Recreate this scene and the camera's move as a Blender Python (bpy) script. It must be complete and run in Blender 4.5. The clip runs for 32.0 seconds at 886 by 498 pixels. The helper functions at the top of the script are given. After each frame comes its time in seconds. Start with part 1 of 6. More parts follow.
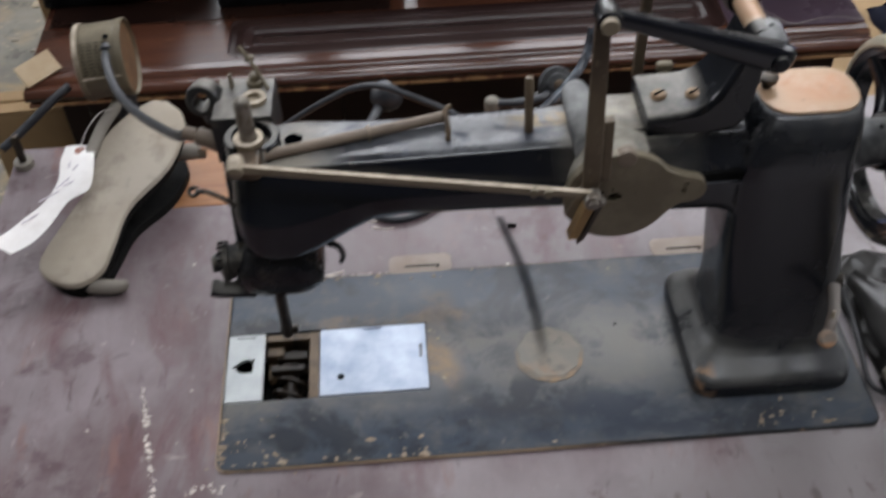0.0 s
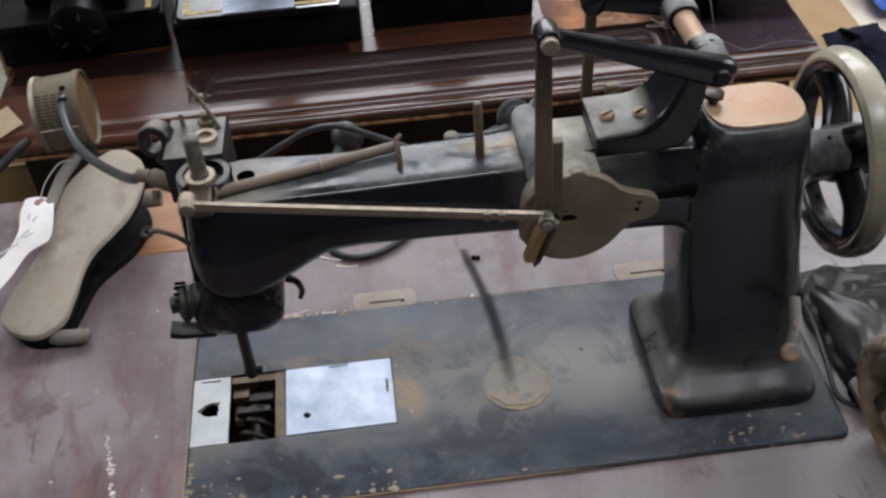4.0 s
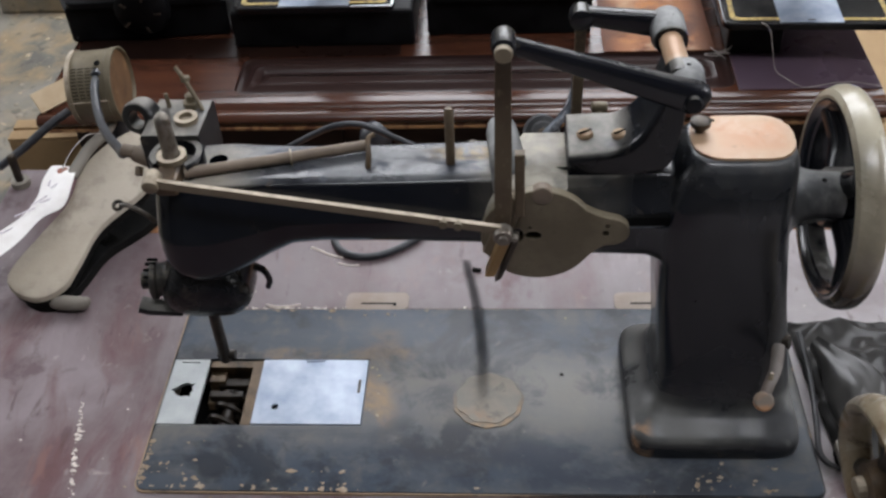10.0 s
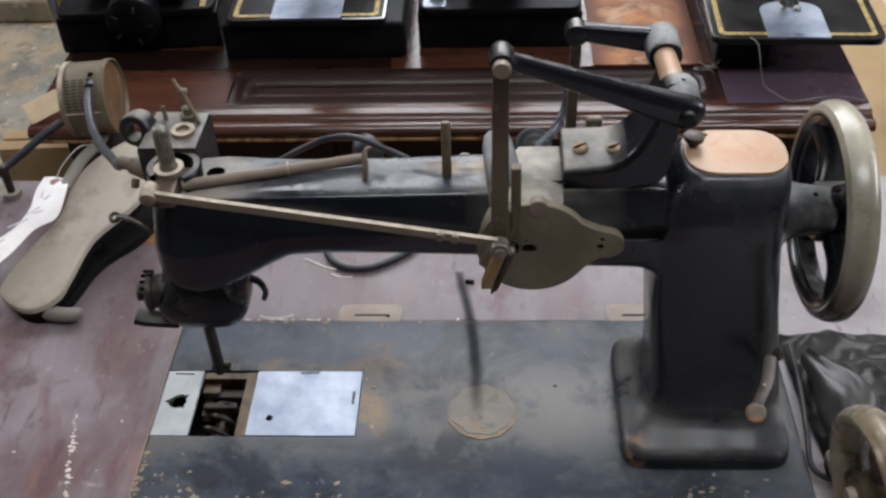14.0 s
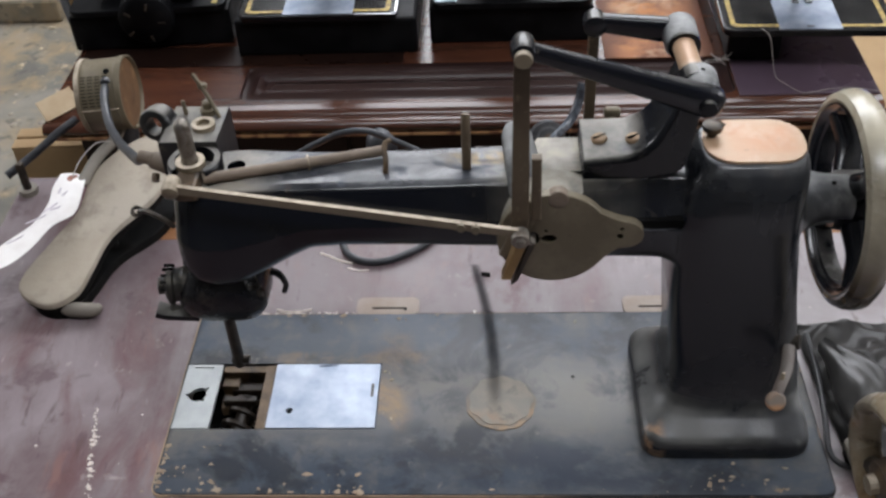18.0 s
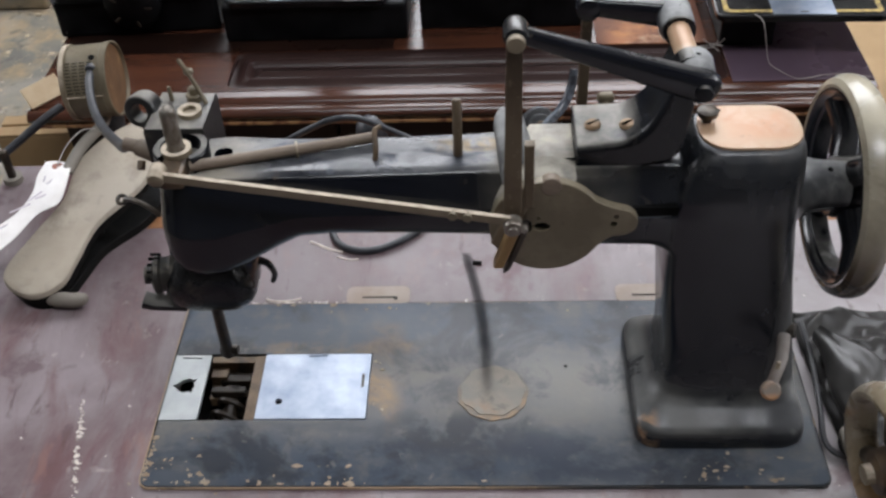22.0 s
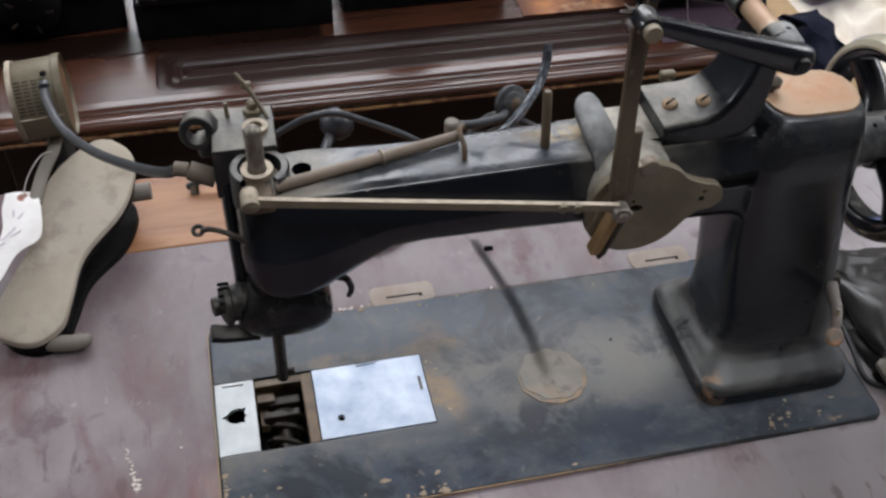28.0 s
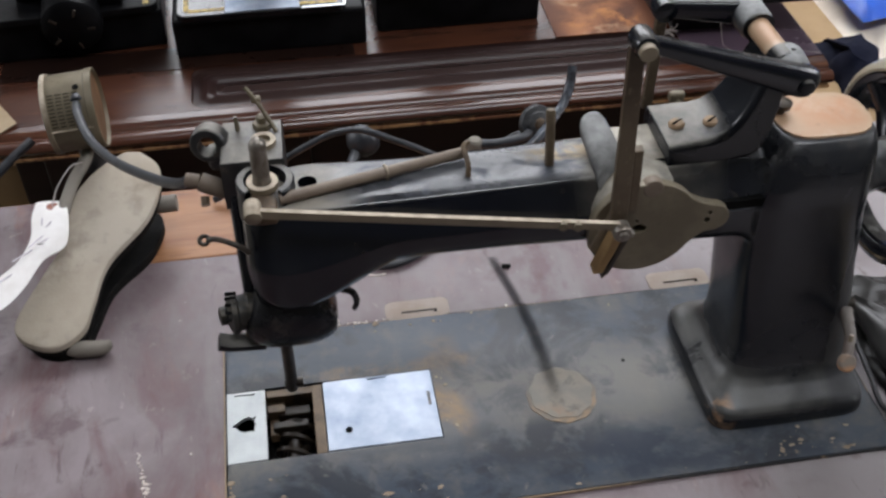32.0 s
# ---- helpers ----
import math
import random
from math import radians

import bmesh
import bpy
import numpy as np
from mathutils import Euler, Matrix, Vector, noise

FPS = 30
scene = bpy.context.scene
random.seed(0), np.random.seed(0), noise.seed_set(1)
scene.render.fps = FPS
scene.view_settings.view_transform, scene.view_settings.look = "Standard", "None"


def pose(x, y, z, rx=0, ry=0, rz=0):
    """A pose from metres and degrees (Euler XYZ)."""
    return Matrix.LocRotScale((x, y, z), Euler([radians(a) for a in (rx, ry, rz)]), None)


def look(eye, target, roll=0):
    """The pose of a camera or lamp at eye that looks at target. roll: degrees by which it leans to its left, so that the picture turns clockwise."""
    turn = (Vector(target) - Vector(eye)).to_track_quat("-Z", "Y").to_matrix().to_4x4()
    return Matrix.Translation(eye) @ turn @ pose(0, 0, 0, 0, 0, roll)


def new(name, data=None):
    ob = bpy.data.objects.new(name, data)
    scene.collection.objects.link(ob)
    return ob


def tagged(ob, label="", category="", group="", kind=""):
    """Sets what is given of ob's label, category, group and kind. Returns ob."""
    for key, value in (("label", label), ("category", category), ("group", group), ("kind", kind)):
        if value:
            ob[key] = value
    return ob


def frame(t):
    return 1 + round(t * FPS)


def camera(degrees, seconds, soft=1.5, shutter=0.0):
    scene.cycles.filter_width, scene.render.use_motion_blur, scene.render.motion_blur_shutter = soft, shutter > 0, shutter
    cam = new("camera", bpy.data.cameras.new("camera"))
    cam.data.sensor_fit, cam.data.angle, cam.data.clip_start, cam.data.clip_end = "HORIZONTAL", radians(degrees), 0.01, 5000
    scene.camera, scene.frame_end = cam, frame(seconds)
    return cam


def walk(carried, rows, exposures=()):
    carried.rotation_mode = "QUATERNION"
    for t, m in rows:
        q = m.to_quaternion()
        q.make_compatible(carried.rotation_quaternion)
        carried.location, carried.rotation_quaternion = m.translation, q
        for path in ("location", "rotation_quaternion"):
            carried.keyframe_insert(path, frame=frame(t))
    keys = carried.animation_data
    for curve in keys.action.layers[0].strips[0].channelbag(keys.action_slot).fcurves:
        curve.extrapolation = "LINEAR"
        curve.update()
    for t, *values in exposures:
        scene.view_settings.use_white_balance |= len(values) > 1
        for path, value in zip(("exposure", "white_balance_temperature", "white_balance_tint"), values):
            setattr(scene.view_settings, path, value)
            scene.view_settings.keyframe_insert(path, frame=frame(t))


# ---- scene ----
cam = camera(46.0, 32.0, soft=2.6, shutter=0.5)
PATH = [
    (0, (0.149, -0.471, 0.636), (0.213, 0.923, -0.797), -2.0),
    (0.5, (0.165, -0.45, 0.645), (0.292, 0.971, -0.756), -0.6),
    (1, (0.163, -0.451, 0.637), (0.296, 0.968, -0.766), -0.4),
    (1.5, (0.163, -0.464, 0.633), (0.28, 0.963, -0.764), -1.4),
    (2, (0.156, -0.478, 0.624), (0.262, 0.953, -0.769), -1.6),
    (2.5, (0.157, -0.482, 0.617), (0.264, 0.95, -0.774), -2.0),
    (3, (0.156, -0.482, 0.624), (0.256, 0.97, -0.748), -2.8),
    (3.5, (0.168, -0.485, 0.626), (0.261, 0.974, -0.739), -4.0),
    (5.5, (0.153, -0.472, 0.613), (0.301, 0.993, -0.74), -1.4),
    (6, (0.149, -0.476, 0.613), (0.296, 0.991, -0.738), -0.8),
    (6.5, (0.138, -0.489, 0.615), (0.291, 0.986, -0.726), -0.9),
    (7, (0.13, -0.511, 0.605), (0.272, 0.993, -0.705), -0.6),
    (7.5, (0.193, -0.492, 0.603), (0.177, 1.003, -0.727), -1.9),
    (8, (0.253, -0.487, 0.609), (0.202, 1.023, -0.702), -2.3),
    (8.5, (0.253, -0.498, 0.619), (0.188, 1.027, -0.674), -3.1),
    (9, (0.262, -0.495, 0.614), (0.168, 0.999, -0.713), -3.3),
    (9.5, (0.267, -0.483, 0.607), (0.168, 1.002, -0.729), -2.7),
    (10, (0.267, -0.482, 0.607), (0.139, 1.007, -0.723), -3.5),
    (10.5, (0.262, -0.483, 0.609), (0.115, 1.02, -0.702), -2.6),
    (11, (0.264, -0.494, 0.613), (0.135, 1.031, -0.674), -3.5),
    (11.5, (0.269, -0.498, 0.614), (0.142, 1.023, -0.678), -3.7),
    (12, (0.263, -0.502, 0.618), (0.125, 1.041, -0.646), -3.7),
    (12.5, (0.268, -0.496, 0.614), (0.155, 1.045, -0.656), -2.9),
    (13, (0.265, -0.487, 0.619), (0.149, 1.046, -0.66), -3.0),
    (13.5, (0.263, -0.483, 0.614), (0.168, 1.023, -0.699), -2.5),
    (15.5, (0.248, -0.496, 0.609), (0.141, 1.003, -0.711), -3.0),
    (16, (0.25, -0.489, 0.604), (0.165, 0.982, -0.748), -2.9),
    (16.5, (0.249, -0.492, 0.597), (0.18, 0.948, -0.789), -2.2),
    (17, (0.249, -0.489, 0.6), (0.178, 0.961, -0.776), -2.8),
    (17.5, (0.249, -0.491, 0.607), (0.164, 0.985, -0.74), -3.9),
    (18, (0.249, -0.491, 0.611), (0.145, 1.01, -0.708), -3.2),
    (18.5, (0.245, -0.487, 0.612), (0.146, 1.023, -0.696), -2.7),
    (19, (0.246, -0.48, 0.605), (0.155, 1.011, -0.724), -2.6),
    (19.5, (0.245, -0.477, 0.6), (0.16, 1.0, -0.745), -2.8),
    (20, (0.242, -0.473, 0.601), (0.16, 0.998, -0.751), -2.8),
    (20.5, (0.246, -0.474, 0.6), (0.161, 0.999, -0.751), -3.3),
    (21, (0.242, -0.48, 0.599), (0.162, 0.996, -0.748), -2.6),
    (21.5, (0.236, -0.48, 0.599), (0.156, 0.996, -0.748), -2.6),
    (22, (0.248, -0.483, 0.604), (0.162, 1.003, -0.732), -2.9),
    (22.5, (0.253, -0.496, 0.603), (0.164, 0.963, -0.761), -3.1),
    (23, (0.258, -0.497, 0.606), (0.182, 0.943, -0.78), -2.9),
    (23.5, (0.254, -0.508, 0.608), (0.165, 0.939, -0.77), -3.1),
    (24, (0.244, -0.509, 0.604), (0.15, 0.946, -0.765), -2.6),
    (24.5, (0.242, -0.513, 0.608), (0.131, 0.963, -0.737), -3.5),
    (25, (0.242, -0.51, 0.604), (0.115, 0.968, -0.738), -4.3),
    (25.5, (0.213, -0.499, 0.594), (0.14, 0.953, -0.78), -3.6),
    (27.5, (0.039, -0.435, 0.616), (0.381, 0.959, -0.777), 3.0),
    (28, (0.045, -0.439, 0.613), (0.399, 0.956, -0.776), 2.3),
    (28.5, (0.054, -0.445, 0.608), (0.418, 0.937, -0.791), 2.5),
    (29, (0.059, -0.442, 0.613), (0.41, 0.943, -0.787), 2.4),
    (29.5, (0.067, -0.444, 0.61), (0.385, 0.953, -0.785), 0.8),
    (30, (0.059, -0.439, 0.613), (0.349, 0.968, -0.779), 1.0),
    (30.5, (0.068, -0.433, 0.618), (0.343, 0.988, -0.762), -0.8),
    (31, (0.072, -0.435, 0.614), (0.356, 0.982, -0.769), 0.1),
    (31.5, (0.078, -0.452, 0.615), (0.331, 0.988, -0.749), 0.4),
    (32, (0.079, -0.453, 0.615), (0.324, 0.992, -0.746), 0.4),
]
walk(cam, [(t, look(eye, target, roll)) for t, eye, target, roll in PATH], [(0.0, -0.12), (6.0, -0.06), (9.0, -0.02), (13.0, 0.0), (17.0, 0.06), (20.0, 0.10), (24.0, 0.14), (25.5, 0.12), (28.0, -0.04), (32.0, -0.04)])

# ---- light ----
world = bpy.data.worlds.new("world")
scene.world = world
world.use_nodes = True
wn = world.node_tree
sky = wn.nodes.new("ShaderNodeTexSky")
sky.sky_type = "NISHITA"
sky.sun_disc = False
sky.sun_elevation, sky.sun_rotation = radians(38), radians(20)
wn.links.new(sky.outputs[0], wn.nodes["Background"].inputs[0])
wn.nodes["Background"].inputs[1].default_value = 0.08


def area_lamp(name, m, sx, sy, power, color):
    data = bpy.data.lights.new(name, "AREA")
    data.shape, data.size, data.size_y, data.energy, data.color = "RECTANGLE", sx, sy, power, color
    ob = new(name, data)
    ob.matrix_world = m
    return ob


area_lamp("ceiling_skylight", look((0.55, 2.5, 2.72), (0.5, 2.0, 0)), 3.2, 2.2, 205, (0.92, 0.94, 1.0))
# unseen front, west and east area lamps added as fill
area_lamp("front_fill", look((0.65, -0.60, 2.72), (0.65, -0.55, 0)), 1.9, 0.5, 40, (0.92, 0.94, 1.0))
area_lamp("west_fill", look((-3.9, 1.4, 1.7), (0, 0.2, 0)), 2.2, 1.5, 105, (0.92, 0.94, 1.0))
area_lamp("east_fill", look((4.4, 0.4, 1.6), (0.4, 0.1, 0)), 2.4, 1.5, 120, (0.92, 0.94, 1.0))
area_lamp("north_window_daylight", look((0.35, 4.9, 2.15), (0.35, 0, 0.7)), 2.4, 1.0, 70, (0.92, 0.94, 1.0))


# ---- materials ----
def material(name, color, rough=0.5, metal=0.0, other=None, scale=30.0, mix=(0.4, 0.65), fine=None, fine_scale=250.0, dust=None, dust_amount=0.6,
             bump=0.15, bump_scale=200.0, rough_var=0.15, stretch=(1, 1, 1), detail=6.0, spec=0.5, coat=0.0, dust_from=(0.62, 0.97)):
    """Base colour with blotches of a second colour, fine speckle, dust that settles on upward faces, and relief."""
    m = bpy.data.materials.new(name)
    m.use_nodes = True
    nt = m.node_tree
    bsdf = nt.nodes["Principled BSDF"]
    tc = nt.nodes.new("ShaderNodeTexCoord")
    mp = nt.nodes.new("ShaderNodeMapping")
    mp.inputs["Scale"].default_value = stretch
    nt.links.new(tc.outputs["Object"], mp.inputs["Vector"])

    def noise_tex(sc, det=detail):
        n = nt.nodes.new("ShaderNodeTexNoise")
        n.inputs["Scale"].default_value, n.inputs["Detail"].default_value, n.inputs["Roughness"].default_value = sc, det, 0.6
        nt.links.new(mp.outputs[0], n.inputs["Vector"])
        return n

    def ramp(src, lo, hi):
        r = nt.nodes.new("ShaderNodeMapRange")
        r.inputs["From Min"].default_value, r.inputs["From Max"].default_value = lo, hi
        nt.links.new(src, r.inputs["Value"])
        return r.outputs["Result"]

    def mixed(fac, a, b):
        x = nt.nodes.new("ShaderNodeMix")
        x.data_type = "RGBA"
        nt.links.new(fac, x.inputs[0])
        for sock, v in ((x.inputs[6], a), (x.inputs[7], b)):
            if isinstance(v, tuple):
                sock.default_value = (*v, 1)
            else:
                nt.links.new(v, sock)
        return x.outputs[2]

    big = noise_tex(scale)
    out = mixed(ramp(big.outputs["Fac"], *mix), color, other or tuple(min(1, c * 1.35 + 0.01) for c in color))
    if fine:
        sp = noise_tex(fine_scale, 3.0)
        out = mixed(ramp(sp.outputs["Fac"], 0.6, 0.75), out, fine)
    if dust:
        geo = nt.nodes.new("ShaderNodeNewGeometry")
        sep = nt.nodes.new("ShaderNodeSeparateXYZ")
        nt.links.new(geo.outputs["Normal"], sep.inputs[0])
        up = ramp(sep.outputs["Z"], *dust_from)
        dn = noise_tex(scale * 1.7 + 9)
        mul = nt.nodes.new("ShaderNodeMath")
        mul.operation = "MULTIPLY"
        nt.links.new(up, mul.inputs[0])
        nt.links.new(ramp(dn.outputs["Fac"], 0.25, 0.75), mul.inputs[1])
        mul2 = nt.nodes.new("ShaderNodeMath")
        mul2.operation, mul2.use_clamp = "MULTIPLY", True
        mul2.inputs[1].default_value = dust_amount * 1.6
        nt.links.new(mul.outputs[0], mul2.inputs[0])
        out = mixed(mul2.outputs[0], out, dust)
        rm = nt.nodes.new("ShaderNodeMapRange")
        rm.inputs["To Min"].default_value, rm.inputs["To Max"].default_value = rough, min(1.0, rough + 0.4)
        nt.links.new(mul2.outputs[0], rm.inputs["Value"])
        nt.links.new(rm.outputs["Result"], bsdf.inputs["Roughness"])
    else:
        rn = noise_tex(scale * 2.3)
        rm = nt.nodes.new("ShaderNodeMapRange")
        rm.inputs["To Min"].default_value, rm.inputs["To Max"].default_value = max(0.03, rough - rough_var), min(1.0, rough + rough_var)
        nt.links.new(rn.outputs["Fac"], rm.inputs["Value"])
        nt.links.new(rm.outputs["Result"], bsdf.inputs["Roughness"])
    nt.links.new(out, bsdf.inputs["Base Color"])
    bsdf.inputs["Metallic"].default_value = metal
    bsdf.inputs["Specular IOR Level"].default_value = spec
    bsdf.inputs["Coat Weight"].default_value = coat
    if bump:
        bn = noise_tex(bump_scale, 4.0)
        b = nt.nodes.new("ShaderNodeBump")
        b.inputs["Strength"].default_value, b.inputs["Distance"].default_value = bump, 0.002
        nt.links.new(bn.outputs["Fac"], b.inputs["Height"])
        nt.links.new(b.outputs[0], bsdf.inputs["Normal"])
    return m


def layered(name, base, layers, rough=0.5, bump=0.06, bump_scale=120.0, metal=0.0, spec=0.5):
    """A base colour under wear and painted tone: each layer is (colour, scale, low, high, amount, stretch, band). A
    band (axis, centre, near, far) keeps the layer to a strip; ("N", low, high, 0) keeps it to upward faces, as settled
    dust does; bands in a list are multiplied.
    """
    m = bpy.data.materials.new(name)
    m.use_nodes = True
    nt = m.node_tree
    bsdf = nt.nodes["Principled BSDF"]
    tc = nt.nodes.new("ShaderNodeTexCoord")
    sep = nt.nodes.new("ShaderNodeSeparateXYZ")
    nt.links.new(tc.outputs["Object"], sep.inputs[0])

    def math_node(op, a, b):
        n = nt.nodes.new("ShaderNodeMath")
        n.operation = op
        for k, v in enumerate((a, b)):
            if isinstance(v, float):
                n.inputs[k].default_value = v
            else:
                nt.links.new(v, n.inputs[k])
        return n.outputs[0]

    geo = nt.nodes.new("ShaderNodeNewGeometry")
    nsep = nt.nodes.new("ShaderNodeSeparateXYZ")
    nt.links.new(geo.outputs["Normal"], nsep.inputs[0])
    out, first, dusty = None, None, None
    for k, (color, scale, lo, hi, amount, stretch, band) in enumerate(layers):
        mp = nt.nodes.new("ShaderNodeMapping")
        mp.inputs["Scale"].default_value = stretch
        mp.inputs["Location"].default_value = (0.37 * k, 0.71 * k, 0.13 * k)
        nt.links.new(tc.outputs["Object"], mp.inputs["Vector"])
        n = nt.nodes.new("ShaderNodeTexNoise")
        n.inputs["Scale"].default_value, n.inputs["Detail"].default_value, n.inputs["Roughness"].default_value, n.inputs["Distortion"].default_value = scale, 8.0, 0.62, 0.35
        nt.links.new(mp.outputs[0], n.inputs["Vector"])
        first = first or n
        r = nt.nodes.new("ShaderNodeMapRange")
        r.inputs["From Min"].default_value, r.inputs["From Max"].default_value, r.inputs["To Max"].default_value = lo, hi, amount
        nt.links.new(n.outputs["Fac"], r.inputs["Value"])
        fac = r.outputs["Result"]
        settled = False
        for axis, centre, near, far in band if isinstance(band, list) else [band] if band else []:
            if axis == "N":
                up = nt.nodes.new("ShaderNodeMapRange")
                up.inputs["From Min"].default_value, up.inputs["From Max"].default_value = centre, near
                nt.links.new(nsep.outputs["Z"], up.inputs["Value"])
                fac = math_node("MULTIPLY", fac, up.outputs["Result"])
                settled = True
                continue
            dist = math_node("ABSOLUTE", math_node("SUBTRACT", sep.outputs["XYZ".index(axis)], float(centre)), 0.0)
            b = nt.nodes.new("ShaderNodeMapRange")
            b.inputs["From Min"].default_value, b.inputs["From Max"].default_value, b.inputs["To Min"].default_value, b.inputs["To Max"].default_value = near, far, 1.0, 0.0
            b.interpolation_type = "SMOOTHSTEP"
            nt.links.new(dist, b.inputs["Value"])
            fac = math_node("MULTIPLY", fac, b.outputs["Result"])
        if settled:
            dusty = fac if dusty is None else math_node("MAXIMUM", dusty, fac)
        x = nt.nodes.new("ShaderNodeMix")
        x.data_type = "RGBA"
        nt.links.new(fac, x.inputs[0])
        if out is None:
            x.inputs[6].default_value = (*base, 1)
        else:
            nt.links.new(out, x.inputs[6])
        x.inputs[7].default_value = (*color, 1)
        out = x.outputs[2]
    nt.links.new(out, bsdf.inputs["Base Color"])
    rm = nt.nodes.new("ShaderNodeMapRange")
    rm.inputs["From Min"].default_value, rm.inputs["From Max"].default_value = 0.3, 0.7
    rm.inputs["To Min"].default_value, rm.inputs["To Max"].default_value = rough - 0.08, min(1.0, rough + 0.14)
    nt.links.new(first.outputs["Fac"], rm.inputs["Value"])
    rough_out = rm.outputs["Result"]
    if dusty is not None:
        rx = nt.nodes.new("ShaderNodeMapRange")
        rx.inputs["To Max"].default_value = 0.7
        nt.links.new(dusty, rx.inputs["Value"])
        nt.links.new(rough_out, rx.inputs["To Min"])
        rough_out = rx.outputs["Result"]
    nt.links.new(rough_out, bsdf.inputs["Roughness"])
    bsdf.inputs["Metallic"].default_value, bsdf.inputs["Specular IOR Level"].default_value = metal, spec
    bn = nt.nodes.new("ShaderNodeTexNoise")
    bn.inputs["Scale"].default_value, bn.inputs["Detail"].default_value = bump_scale, 4.0
    nt.links.new(tc.outputs["Object"], bn.inputs["Vector"])
    b = nt.nodes.new("ShaderNodeBump")
    b.inputs["Strength"].default_value, b.inputs["Distance"].default_value = bump, 0.002
    nt.links.new(bn.outputs["Fac"], b.inputs["Height"])
    nt.links.new(b.outputs[0], bsdf.inputs["Normal"])
    return m


